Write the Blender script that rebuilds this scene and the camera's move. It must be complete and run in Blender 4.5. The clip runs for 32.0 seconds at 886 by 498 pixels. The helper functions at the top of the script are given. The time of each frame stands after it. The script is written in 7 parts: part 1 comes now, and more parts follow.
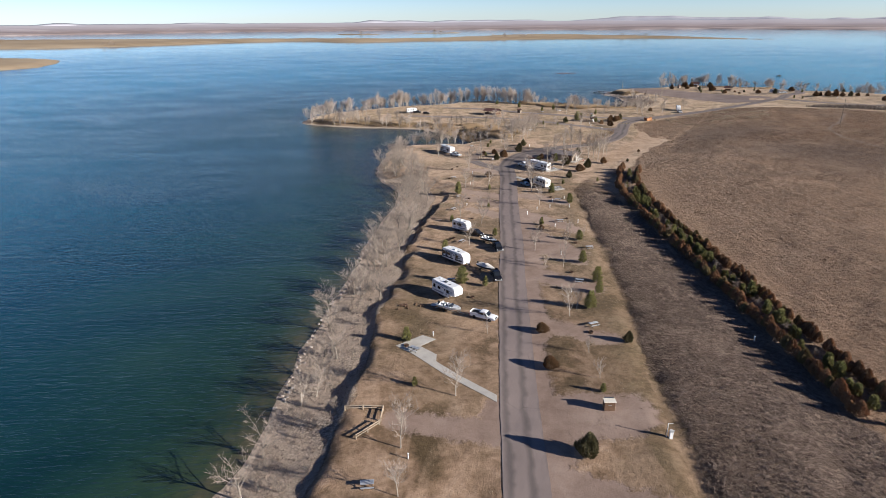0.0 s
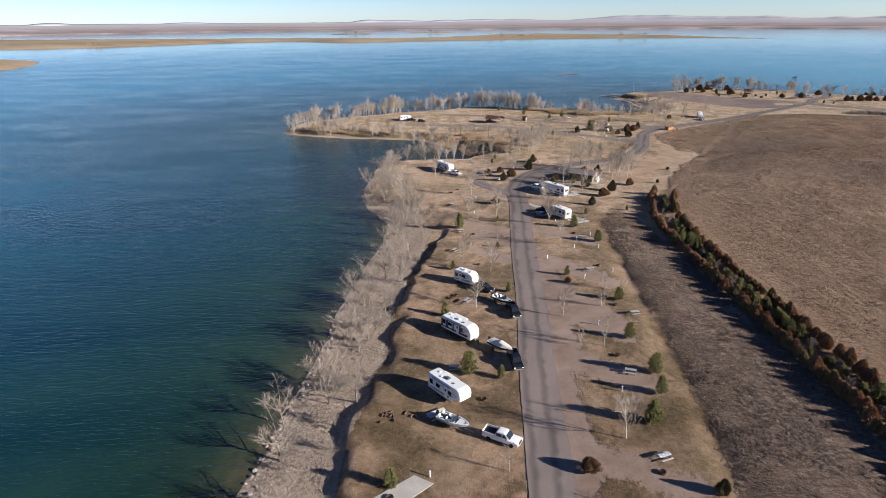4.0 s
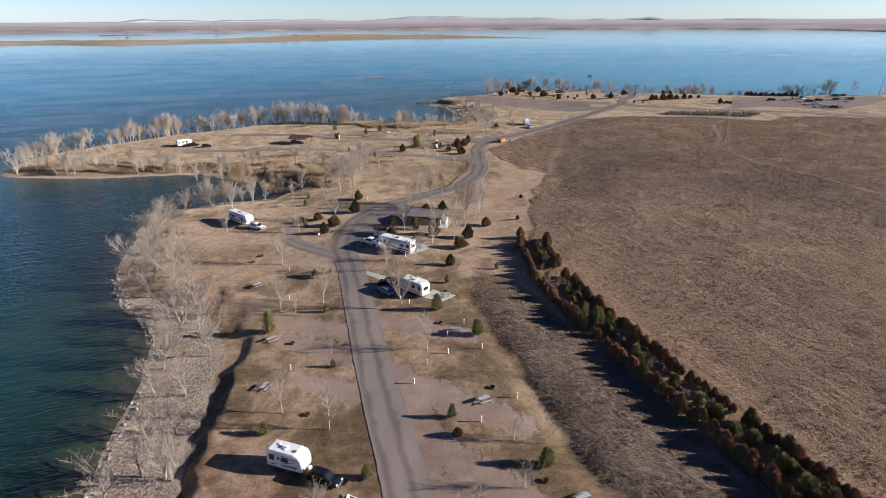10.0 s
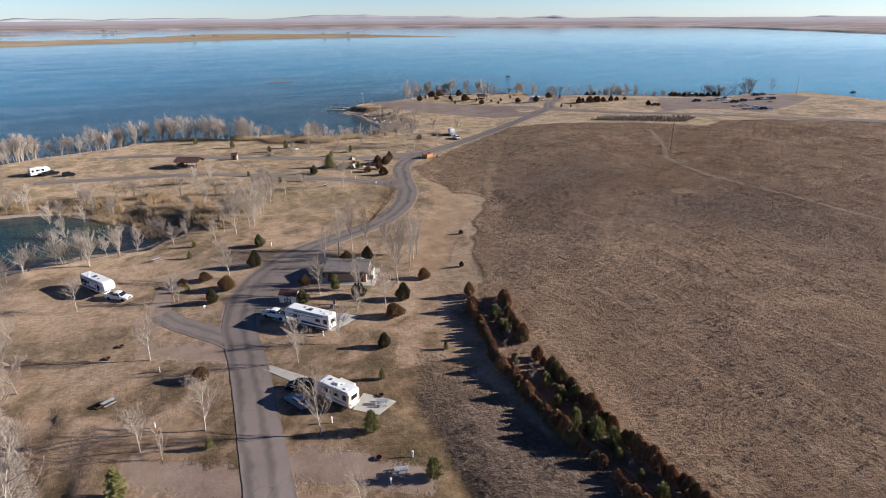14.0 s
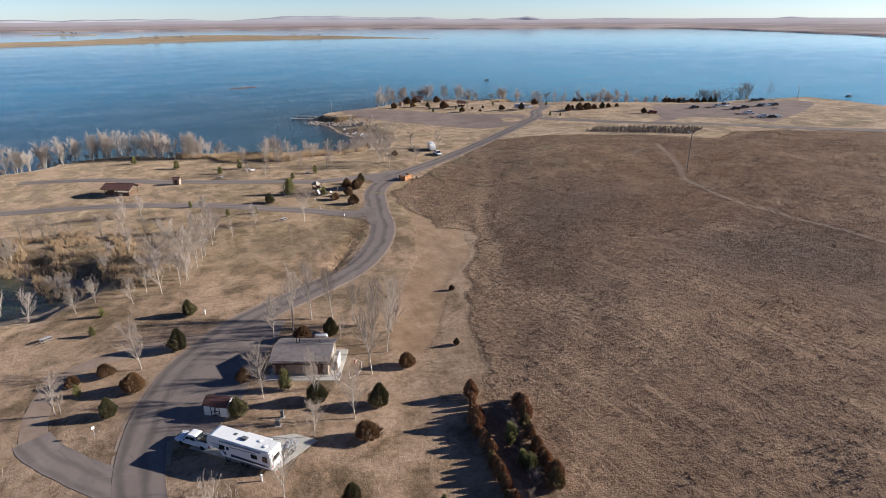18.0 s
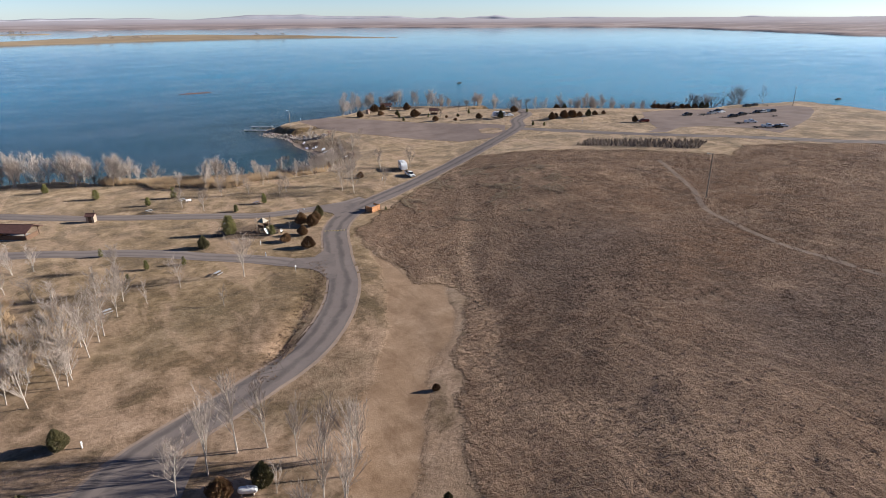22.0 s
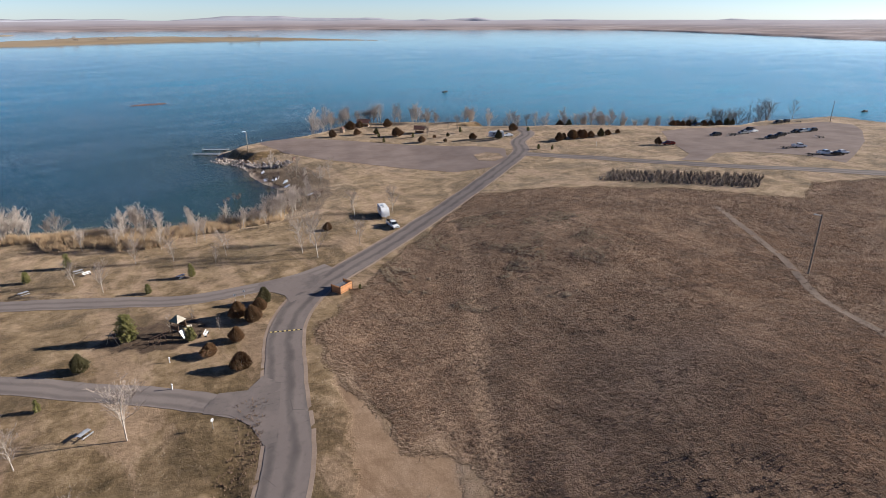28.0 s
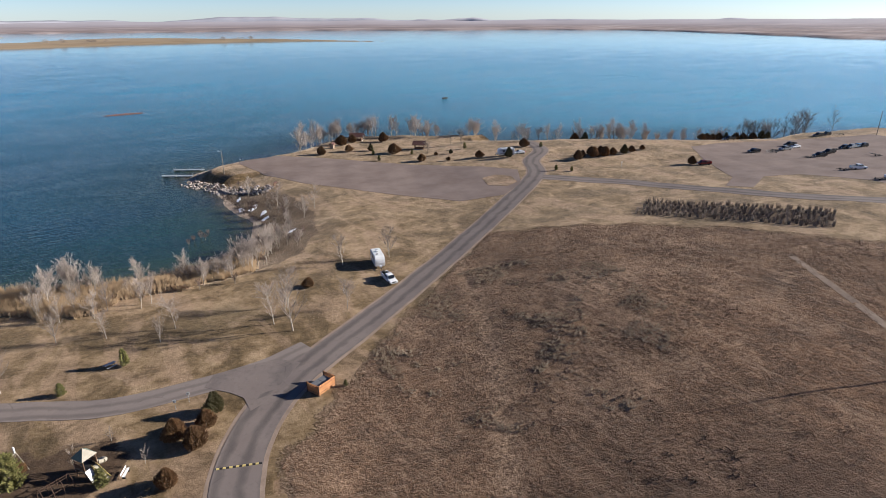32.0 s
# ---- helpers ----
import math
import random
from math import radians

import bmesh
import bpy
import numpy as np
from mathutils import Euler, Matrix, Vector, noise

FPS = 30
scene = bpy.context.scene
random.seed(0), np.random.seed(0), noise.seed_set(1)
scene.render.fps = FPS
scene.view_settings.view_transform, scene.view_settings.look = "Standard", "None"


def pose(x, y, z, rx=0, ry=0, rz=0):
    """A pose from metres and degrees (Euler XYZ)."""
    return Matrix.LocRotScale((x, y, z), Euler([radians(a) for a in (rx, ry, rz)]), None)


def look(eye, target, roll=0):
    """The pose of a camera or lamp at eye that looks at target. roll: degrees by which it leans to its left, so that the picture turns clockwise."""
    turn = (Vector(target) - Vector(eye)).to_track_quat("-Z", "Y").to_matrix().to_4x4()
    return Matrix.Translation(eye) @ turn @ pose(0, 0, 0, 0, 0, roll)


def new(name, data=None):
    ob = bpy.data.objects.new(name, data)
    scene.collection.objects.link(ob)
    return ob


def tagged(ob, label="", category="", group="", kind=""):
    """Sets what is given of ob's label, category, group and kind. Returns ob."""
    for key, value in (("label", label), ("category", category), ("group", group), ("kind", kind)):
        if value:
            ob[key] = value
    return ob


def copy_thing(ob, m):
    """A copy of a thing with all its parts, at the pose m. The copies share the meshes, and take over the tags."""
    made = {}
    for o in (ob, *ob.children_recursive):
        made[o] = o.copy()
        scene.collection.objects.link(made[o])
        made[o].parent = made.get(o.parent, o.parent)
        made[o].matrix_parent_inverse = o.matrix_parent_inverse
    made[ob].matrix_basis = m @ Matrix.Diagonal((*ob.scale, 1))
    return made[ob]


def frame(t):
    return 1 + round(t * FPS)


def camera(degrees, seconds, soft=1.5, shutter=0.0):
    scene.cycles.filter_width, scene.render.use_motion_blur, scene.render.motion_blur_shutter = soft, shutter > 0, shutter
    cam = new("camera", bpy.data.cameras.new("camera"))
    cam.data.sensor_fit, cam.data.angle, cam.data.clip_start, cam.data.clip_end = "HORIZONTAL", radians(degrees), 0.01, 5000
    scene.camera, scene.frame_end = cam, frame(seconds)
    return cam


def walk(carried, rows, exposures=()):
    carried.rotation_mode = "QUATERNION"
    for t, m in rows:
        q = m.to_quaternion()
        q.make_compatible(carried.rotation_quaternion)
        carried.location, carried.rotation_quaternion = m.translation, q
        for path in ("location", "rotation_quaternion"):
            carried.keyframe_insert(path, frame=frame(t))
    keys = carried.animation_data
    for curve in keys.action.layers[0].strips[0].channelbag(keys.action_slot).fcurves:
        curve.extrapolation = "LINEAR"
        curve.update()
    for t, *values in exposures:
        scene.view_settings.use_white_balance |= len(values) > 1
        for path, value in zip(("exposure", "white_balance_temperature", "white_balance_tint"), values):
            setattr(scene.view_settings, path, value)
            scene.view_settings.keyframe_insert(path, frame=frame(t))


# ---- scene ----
EXPOSURE, KELVIN, TINT = 1.0, 5700, 9
cam = camera(73.39, 32.0, soft=0.65)
# seconds, x, y, z, yaw, pitch, roll
PATH = [
    (0.0, -0.00, 0.00, 61.80, -1.10, -21.12, 0.46),
    (0.5, 0.17, 5.10, 61.64, -1.07, -21.14, 0.45),
    (1.0, 0.30, 10.19, 61.46, -1.08, -21.15, 0.44),
    (1.5, 0.35, 15.28, 61.31, -1.14, -21.16, 0.44),
    (2.0, 0.34, 20.39, 61.18, -1.18, -21.16, 0.45),
    (2.5, 0.26, 25.52, 61.08, -1.30, -21.16, 0.47),
    (3.0, 0.19, 30.66, 60.99, -1.38, -21.16, 0.49),
    (3.5, 0.19, 35.75, 60.88, -1.44, -21.16, 0.51),
    (5.5, 0.63, 55.96, 60.45, -2.99, -21.13, 0.60),
    (6.0, 0.86, 61.00, 60.33, -4.27, -21.11, 0.60),
    (6.5, 1.15, 66.04, 60.16, -4.76, -21.10, 0.59),
    (7.0, 1.55, 71.11, 60.04, -6.40, -21.10, 0.55),
    (7.5, 2.09, 76.17, 59.89, -9.95, -21.13, 0.51),
    (8.0, 2.77, 81.23, 59.84, -12.89, -21.16, 0.45),
    (8.5, 3.53, 86.23, 59.81, -14.38, -21.19, 0.40),
    (9.0, 4.38, 91.14, 59.79, -17.03, -21.21, 0.34),
    (9.5, 5.27, 95.92, 59.72, -19.08, -21.23, 0.29),
    (10.0, 6.21, 100.70, 59.71, -19.94, -21.23, 0.26),
    (10.5, 7.30, 105.40, 59.72, -21.51, -21.25, 0.23),
    (11.0, 8.54, 110.02, 59.77, -22.84, -21.27, 0.23),
    (11.5, 9.95, 114.51, 59.86, -24.17, -21.30, 0.23),
    (12.0, 11.51, 118.96, 59.98, -25.61, -21.34, 0.24),
    (12.5, 13.11, 123.38, 60.03, -27.01, -21.37, 0.26),
    (13.0, 14.71, 127.89, 60.06, -27.42, -21.39, 0.28),
    (13.5, 16.34, 132.36, 60.02, -27.68, -21.40, 0.29),
    (14.0, 18.06, 136.77, 59.97, -28.20, -21.40, 0.29),
    (14.5, 19.87, 141.11, 59.87, -28.56, -21.38, 0.28),
    (16.5, 27.76, 158.17, 59.29, -29.40, -21.29, 0.24),
    (17.0, 29.75, 162.37, 59.24, -29.86, -21.27, 0.25),
    (17.5, 31.77, 166.55, 59.18, -30.30, -21.28, 0.26),
    (18.0, 33.90, 170.77, 59.15, -30.71, -21.30, 0.27),
    (18.5, 36.09, 174.95, 59.06, -30.99, -21.33, 0.29),
    (19.0, 38.38, 179.12, 59.06, -31.16, -21.35, 0.31),
    (19.5, 40.54, 183.26, 59.03, -31.40, -21.37, 0.33),
    (20.0, 42.76, 187.35, 59.06, -31.60, -21.39, 0.34),
    (20.5, 45.03, 191.35, 59.14, -31.75, -21.40, 0.34),
    (21.0, 47.33, 195.35, 59.25, -32.30, -21.40, 0.33),
    (21.5, 49.64, 199.31, 59.31, -32.86, -21.41, 0.30),
    (22.0, 51.93, 203.30, 59.40, -33.63, -21.41, 0.26),
    (22.5, 54.14, 207.30, 59.49, -34.53, -21.39, 0.21),
    (23.0, 56.33, 211.26, 59.61, -34.89, -21.38, 0.16),
    (23.5, 58.57, 215.13, 59.76, -34.90, -21.37, 0.13),
    (24.0, 60.89, 218.99, 59.94, -34.91, -21.34, 0.10),
    (24.5, 63.22, 222.84, 60.02, -34.94, -21.32, 0.09),
    (25.0, 65.55, 226.72, 60.04, -34.97, -21.30, 0.08),
    (25.5, 67.86, 230.65, 60.02, -35.02, -21.29, 0.08),
    (27.5, 77.10, 246.61, 59.70, -35.40, -21.25, 0.08),
    (28.0, 79.52, 250.60, 59.70, -35.45, -21.25, 0.08),
    (28.5, 82.06, 254.49, 59.72, -35.39, -21.28, 0.09),
    (29.0, 84.58, 258.33, 59.86, -35.36, -21.31, 0.10),
    (29.5, 86.98, 262.07, 60.00, -35.39, -21.33, 0.12),
    (30.0, 89.29, 265.77, 60.17, -35.42, -21.34, 0.15),
    (30.5, 91.51, 269.47, 60.32, -35.49, -21.34, 0.17),
    (31.0, 93.67, 273.20, 60.44, -35.54, -21.33, 0.20),
    (31.5, 95.85, 277.05, 60.54, -35.54, -21.29, 0.22),
    (32.0, 98.06, 280.98, 60.64, -35.79, -21.25, 0.25),
]
walk(cam, [(t, pose(x, y, z, 90 + pitch, roll, yaw)) for t, x, y, z, yaw, pitch, roll in PATH], exposures=[(0.0, EXPOSURE, KELVIN, TINT), (32.0, EXPOSURE, KELVIN, TINT)])

# ---- light: a low winter sun from the right, clear sky ----
SUN_EL, SUN_AZ = 19.5, 115.0  # degrees; azimuth clockwise from +y
_e, _a = radians(SUN_EL), radians(SUN_AZ)
TO_SUN = Vector((math.sin(_a) * math.cos(_e), math.cos(_a) * math.cos(_e), math.sin(_e)))
sun = new("sun", bpy.data.lights.new("sun", "SUN"))
sun.data.energy, sun.data.angle, sun.data.color = 5.5, radians(0.55), (1.0, 0.87, 0.71)
sun.matrix_world = look(TO_SUN * 100, (0, 0, 0))
world = bpy.data.worlds.new("sky")
scene.world = world
world.use_nodes = True
_wt = world.node_tree
_sky = _wt.nodes.new("ShaderNodeTexSky")
_sky.sky_type, _sky.sun_disc = "NISHITA", False
_sky.sun_elevation, _sky.sun_rotation = _e, _a
_sky.altitude, _sky.air_density, _sky.dust_density, _sky.ozone_density = 700, 0.9, 0.25, 3.0
_bg = next(n for n in _wt.nodes if n.type == "BACKGROUND")
_bg.inputs["Strength"].default_value = 0.085
# haze whitens the sky towards the horizon
_way = _wt.nodes.new("ShaderNodeTexCoord")
_xyz = _wt.nodes.new("ShaderNodeSeparateXYZ")
_haze = _wt.nodes.new("ShaderNodeValToRGB")
_haze.color_ramp.elements[0].position, _haze.color_ramp.elements[0].color = 0.0, (0.80, 0.825, 0.96, 1)
_haze.color_ramp.elements[1].position, _haze.color_ramp.elements[1].color = 0.20, (0.35, 0.365, 0.46, 1)
_wt.links.new(_way.outputs["Generated"], _xyz.inputs[0])
_wt.links.new(_xyz.outputs[2], _haze.inputs["Fac"])
_tint = _wt.nodes.new("ShaderNodeMix")
_tint.data_type, _tint.blend_type = "RGBA", "MULTIPLY"
_tint.inputs[0].default_value = 1.0
_wt.links.new(_sky.outputs[0], _tint.inputs[6])
_wt.links.new(_haze.outputs[0], _tint.inputs[7])
_wt.links.new(_tint.outputs[2], _bg.inputs["Color"])

# ---- materials ----
class Nodes:
    """Shorthand for building one node material."""

    def __init__(self, name, rough=0.8, metal=0.0, spec=0.3):
        self.m = bpy.data.materials.new(name)
        self.m.use_nodes = True
        self.t = self.m.node_tree
        self.b = next(n for n in self.t.nodes if n.type == "BSDF_PRINCIPLED")
        self.b.inputs["Roughness"].default_value = rough
        self.b.inputs["Metallic"].default_value = metal
        self.b.inputs["Specular IOR Level"].default_value = spec

    def n(self, kind, **kw):
        node = self.t.nodes.new(kind)
        for k, v in kw.items():
            if k in node.inputs:
                node.inputs[k].default_value = v
        return node

    def link(self, a, b):
        self.t.links.new(a, b)

    def coords(self, kind="Object", scale=(1, 1, 1)):
        c = self.n("ShaderNodeTexCoord")
        mp = self.n("ShaderNodeMapping")
        mp.inputs["Scale"].default_value = scale
        self.link(c.outputs[kind], mp.inputs["Vector"])
        return mp.outputs[0]

    def noise(self, vec, scale, detail=4.0, rough=0.55, distort=0.0):
        x = self.n("ShaderNodeTexNoise", Scale=scale, Detail=detail, Roughness=rough, Distortion=distort)
        self.link(vec, x.inputs["Vector"])
        return x.outputs["Fac"]

    def ramp(self, fac, stops):
        r = self.n("ShaderNodeValToRGB")
        e = r.color_ramp.elements
        while len(e) < len(stops):
            e.new(0.5)
        for el, (p, c) in zip(e, stops):
            el.position, el.color = p, (*c, 1) if len(c) == 3 else c
        self.link(fac, r.inputs["Fac"])
        return r.outputs["Color"]

    def span(self, fac, a, b, lo=0.0, hi=1.0):
        r = self.n("ShaderNodeMapRange")
        r.inputs["From Min"].default_value, r.inputs["From Max"].default_value = a, b
        r.inputs["To Min"].default_value, r.inputs["To Max"].default_value = lo, hi
        self.link(fac, r.inputs["Value"])
        return r.outputs[0]

    def math(self, op, a, b):
        x = self.n("ShaderNodeMath")
        x.operation = op
        for i, v in enumerate((a, b)):
            if isinstance(v, (int, float)):
                x.inputs[i].default_value = v
            else:
                self.link(v, x.inputs[i])
        return x.outputs[0]

    def mix(self, fac, a, b, mode="MIX"):
        x = self.n("ShaderNodeMix")
        x.data_type, x.blend_type = "RGBA", mode
        for i, v in ((0, fac), (6, a), (7, b)):
            if isinstance(v, (int, float)):
                x.inputs[i].default_value = v
            elif isinstance(v, tuple):
                x.inputs[i].default_value = (*v, 1)
            else:
                self.link(v, x.inputs[i])
        return x.outputs[2]

    def attr(self, name):
        a = self.n("ShaderNodeAttribute")
        a.attribute_name = name
        return a.outputs["Fac"]

    def bump(self, height, strength=0.3, dist=0.05):
        x = self.n("ShaderNodeBump", Strength=strength, Distance=dist)
        self.link(height, x.inputs["Height"])
        self.link(x.outputs[0], self.b.inputs["Normal"])

    def color(self, c):
        if isinstance(c, tuple):
            self.b.inputs["Base Color"].default_value = (*c, 1)
        else:
            self.link(c, self.b.inputs["Base Color"])
        return self


def worn(name, a, b, scale=2.0, rough=0.8, metal=0.0, fine=14.0, bump=0.2, spec=0.3, per_object=0.0):
    """A surface of two tones: broad stains and fine grain, with slight relief."""
    k = Nodes(name, rough, metal, spec)
    v = k.coords()
    big, small = k.noise(v, scale, 4), k.noise(v, scale * fine, 3)
    f = k.math("ADD", k.math("MULTIPLY", big, 0.65), k.math("MULTIPLY", small, 0.35))
    c = k.mix(k.span(f, 0.33, 0.67), a, b)
    if per_object:
        o = k.n("ShaderNodeObjectInfo")
        h = k.n("ShaderNodeHueSaturation")
        k.link(k.span(o.outputs["Random"], 0, 1, 1 - per_object, 1 + per_object), h.inputs["Value"])
        k.link(c, h.inputs["Color"])
        c = h.outputs[0]
    k.color(c)
    if bump:
        k.bump(small, bump, 0.03)
    return k.m


def ground_material():
    k = Nodes("dormant_ground", 0.95, spec=0.1)
    k.b.inputs["Sheen Weight"].default_value, k.b.inputs["Sheen Roughness"].default_value = 0.25, 0.28
    k.b.inputs["Sheen Tint"].default_value = (1.0, 0.80, 0.62, 1)
    v = k.coords()
    n_huge, n_big, n_mid = k.noise(v, 0.018, 5, 0.6), k.noise(v, 0.09, 5, 0.62, 0.3), k.noise(v, 0.42, 5, 0.68)
    n_clod, n_grit = k.noise(v, 1.35, 4, 0.66), k.noise(v, 5.0, 2, 0.7)
    n_lawn = k.noise(v, 0.2, 6, 0.66, 0.25)
    combed = k.noise(k.coords("Object", (0.42, 0.09, 1)), 1.0, 6, 0.72, 0.6)
    detail = k.math("ADD", k.math("MULTIPLY", n_mid, 0.30), k.math("ADD", k.math("MULTIPLY", n_clod, 0.50), k.math("MULTIPLY", n_grit, 0.20)))
    d = k.span(detail, 0.38, 0.62)
    n_patch = k.noise(v, 0.075, 6, 0.6, 0.8)
    tone = k.span(k.math("ADD", k.math("MULTIPLY", n_patch, 0.42), k.math("ADD", k.math("MULTIPLY", n_lawn, 0.36), k.math("MULTIPLY", n_mid, 0.22))), 0.40, 0.60)
    ftone = k.span(k.math("ADD", k.math("MULTIPLY", n_big, 0.34), k.math("ADD", k.math("MULTIPLY", n_mid, 0.36), k.math("MULTIPLY", n_clod, 0.30))), 0.395, 0.605)
    # mown grass: pinkish brown soil showing through straw
    n_worn = k.noise(k.coords("Object", (0.11, 0.035, 1)), 1.0, 6, 0.66, 0.7)
    lawn = k.ramp(tone, [(0.0, (0.088, 0.062, 0.035)), (0.35, (0.185, 0.126, 0.078)), (0.62, (0.290, 0.200, 0.132)), (1.0, (0.445, 0.325, 0.228))])
    lawn = k.mix(k.span(n_huge, 0.54, 0.68, 0, 0.4), lawn, (0.165, 0.140, 0.078))
    lawn = k.mix(k.math("MULTIPLY", k.attr("dry"), k.span(n_lawn, 0.36, 0.6, 0.2, 0.85)), lawn, k.mix(d, (0.250, 0.178, 0.122), (0.430, 0.325, 0.235)))
    gold = k.ramp(tone, [(0.0, (0.060, 0.044, 0.020)), (0.35, (0.138, 0.098, 0.049)), (0.62, (0.220, 0.158, 0.086)), (1.0, (0.365, 0.272, 0.165))])
    lawn = k.mix(k.attr("pale"), lawn, gold)
    lawn = k.mix(k.math("MULTIPLY", k.attr("green"), k.span(n_lawn, 0.35, 0.6, 0.25, 0.9)), lawn, k.mix(d, (0.062, 0.049, 0.025), (0.155, 0.120, 0.066)))
    lawn = k.mix(k.span(n_worn, 0.50, 0.58, 0, 0.6), lawn, k.mix(d, (0.255, 0.178, 0.116), (0.400, 0.288, 0.196)))
    lawn = k.mix(k.span(n_patch, 0.47, 0.38, 0, 0.65), lawn, k.mix(d, (0.060, 0.044, 0.023), (0.140, 0.102, 0.056)))
    lawn = k.mix(k.math("MULTIPLY", k.attr("rut"), k.span(n_mid, 0.35, 0.6, 0.3, 0.8)), lawn, k.mix(d, (0.26, 0.19, 0.13), (0.38, 0.29, 0.21)))
    # prairie: brown, with rusty, purplish and bleached stretches
    field = k.ramp(ftone, [(0.0, (0.050, 0.031, 0.020)), (0.35, (0.112, 0.070, 0.043)), (0.62, (0.170, 0.110, 0.069)), (1.0, (0.300, 0.212, 0.145))])
    field = k.mix(k.math("MULTIPLY", k.attr("dusky"), k.span(n_big, 0.36, 0.62, 0.5, 0.95)), field, k.mix(ftone, (0.030, 0.022, 0.020), (0.112, 0.086, 0.079)))
    field = k.mix(k.math("MAXIMUM", k.span(n_huge, 0.54, 0.72, 0, 0.6), k.math("MULTIPLY", k.attr("rust"), k.span(n_big, 0.34, 0.60, 0.45, 0.95))), field, k.mix(ftone, (0.058, 0.031, 0.015), (0.185, 0.104, 0.053)))
    field = k.mix(k.math("MULTIPLY", k.attr("bleached"), k.span(n_big, 0.3, 0.62, 0.5, 0.95)), field, k.mix(d, (0.215, 0.150, 0.106), (0.345, 0.256, 0.188)))
    field = k.mix(k.math("MULTIPLY", k.span(combed, 0.52, 0.66, 0, 0.6), k.span(k.attr("bleached"), 0, 1, 0.25, 1.0)), field, (0.400, 0.300, 0.220))
    field = k.mix(k.math("MULTIPLY", k.attr("rut"), k.span(n_clod, 0.38, 0.56, 0.1, 0.9)), field, k.mix(d, (0.250, 0.178, 0.122), (0.460, 0.355, 0.260)))
    field = k.mix(k.math("MULTIPLY", k.span(n_patch, 0.52, 0.62, 0, 0.5), k.span(k.attr("dusky"), 0.1, 0.6, 1.0, 0.0)), field, k.mix(d, (0.22, 0.158, 0.112), (0.36, 0.265, 0.19)))
    field = k.mix(k.math("MULTIPLY", k.span(k.noise(k.coords("Object", (0.75, 0.05, 1)), 1.0, 5, 0.6, 0.8), 0.555, 0.615, 0, 0.7), k.math("MAXIMUM", k.math("MULTIPLY", k.span(n_patch, 0.45, 0.58, 0.0, 0.7), k.span(k.attr("dusky"), 0.1, 0.6, 1.0, 0.1)), k.attr("bleached"))), field, (0.420, 0.318, 0.236))
    field = k.mix(1.0, field, (0.87, 0.80, 0.73), "MULTIPLY")
    weed = k.ramp(k.math("ADD", k.math("MULTIPLY", n_mid, 0.4), k.math("MULTIPLY", n_clod, 0.6)), [(0.36, (0.052, 0.036, 0.028)), (0.5, (0.115, 0.083, 0.066)), (0.64, (0.225, 0.170, 0.136))])
    weed = k.mix(k.span(combed, 0.53, 0.66, 0, 0.45), weed, (0.30, 0.230, 0.183))
    weed = k.mix(k.math("MULTIPLY", k.attr("ditch"), k.span(n_mid, 0.35, 0.62, 0.95, 0.5)), weed, k.mix(d, (0.032, 0.022, 0.017), (0.092, 0.063, 0.049)))
    vor = k.n("ShaderNodeTexVoronoi", Scale=2.6)
    k.link(v, vor.inputs["Vector"])
    stones = k.ramp(vor.outputs["Distance"], [(0.0, (0.58, 0.50, 0.43)), (0.35, (0.46, 0.39, 0.325)), (0.7, (0.20, 0.163, 0.13))])
    shore = k.mix(k.span(n_big, 0.38, 0.62), stones, (0.40, 0.325, 0.26))
    dirt = k.ramp(k.math("ADD", k.math("MULTIPLY", n_lawn, 0.65), k.math("MULTIPLY", n_grit, 0.35)),
                  [(0.34, (0.195, 0.128, 0.078)), (0.5, (0.285, 0.198, 0.128)), (0.66, (0.395, 0.292, 0.202))])
    dirt = k.mix(k.span(combed, 0.5, 0.68, 0, 0.5), dirt, (0.165, 0.105, 0.064))
    gravel = k.ramp(k.math("ADD", k.math("MULTIPLY", n_lawn, 0.75), k.math("MULTIPLY", n_grit, 0.25)), [(0.35, (0.215, 0.155, 0.122)), (0.5, (0.285, 0.213, 0.173)), (0.65, (0.345, 0.268, 0.222))])
    mud = k.ramp(n_mid, [(0.3, (0.034, 0.023, 0.016)), (0.7, (0.105, 0.071, 0.046))])
    wob = k.span(detail, 0.3, 0.7, -0.4, 0.4)

    def mask(name):
        return k.span(k.math("ADD", k.attr(name), wob), 0.35, 0.65)

    c = lawn
    for name, col in (("field", field), ("weed", weed), ("pad", gravel), ("dirt", dirt), ("shore", shore), ("mud", mud)):
        c = k.mix(mask(name), c, col)
    rough_zone = k.math("MAXIMUM", mask("field"), k.math("MAXIMUM", mask("weed"), mask("shore")))
    smooth_zone = k.math("MAXIMUM", mask("pad"), mask("dirt"))
    # low spots of the relief noise get shade mixed into the colour
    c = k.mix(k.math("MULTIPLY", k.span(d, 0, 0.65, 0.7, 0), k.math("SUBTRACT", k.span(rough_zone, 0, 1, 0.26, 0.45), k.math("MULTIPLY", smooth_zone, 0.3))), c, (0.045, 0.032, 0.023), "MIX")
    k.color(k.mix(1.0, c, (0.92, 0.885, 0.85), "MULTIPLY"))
    relief = k.math("ADD", k.math("MULTIPLY", n_mid, 0.45), k.math("ADD", k.math("MULTIPLY", n_clod, 0.50), k.math("MULTIPLY", n_grit, 0.32)))
    k.bump(k.math("MULTIPLY", relief, k.math("SUBTRACT", k.span(rough_zone, 0, 1, 0.4, 1.9), k.math("MULTIPLY", smooth_zone, 0.25))), 1.0, 0.55)
    return k.m


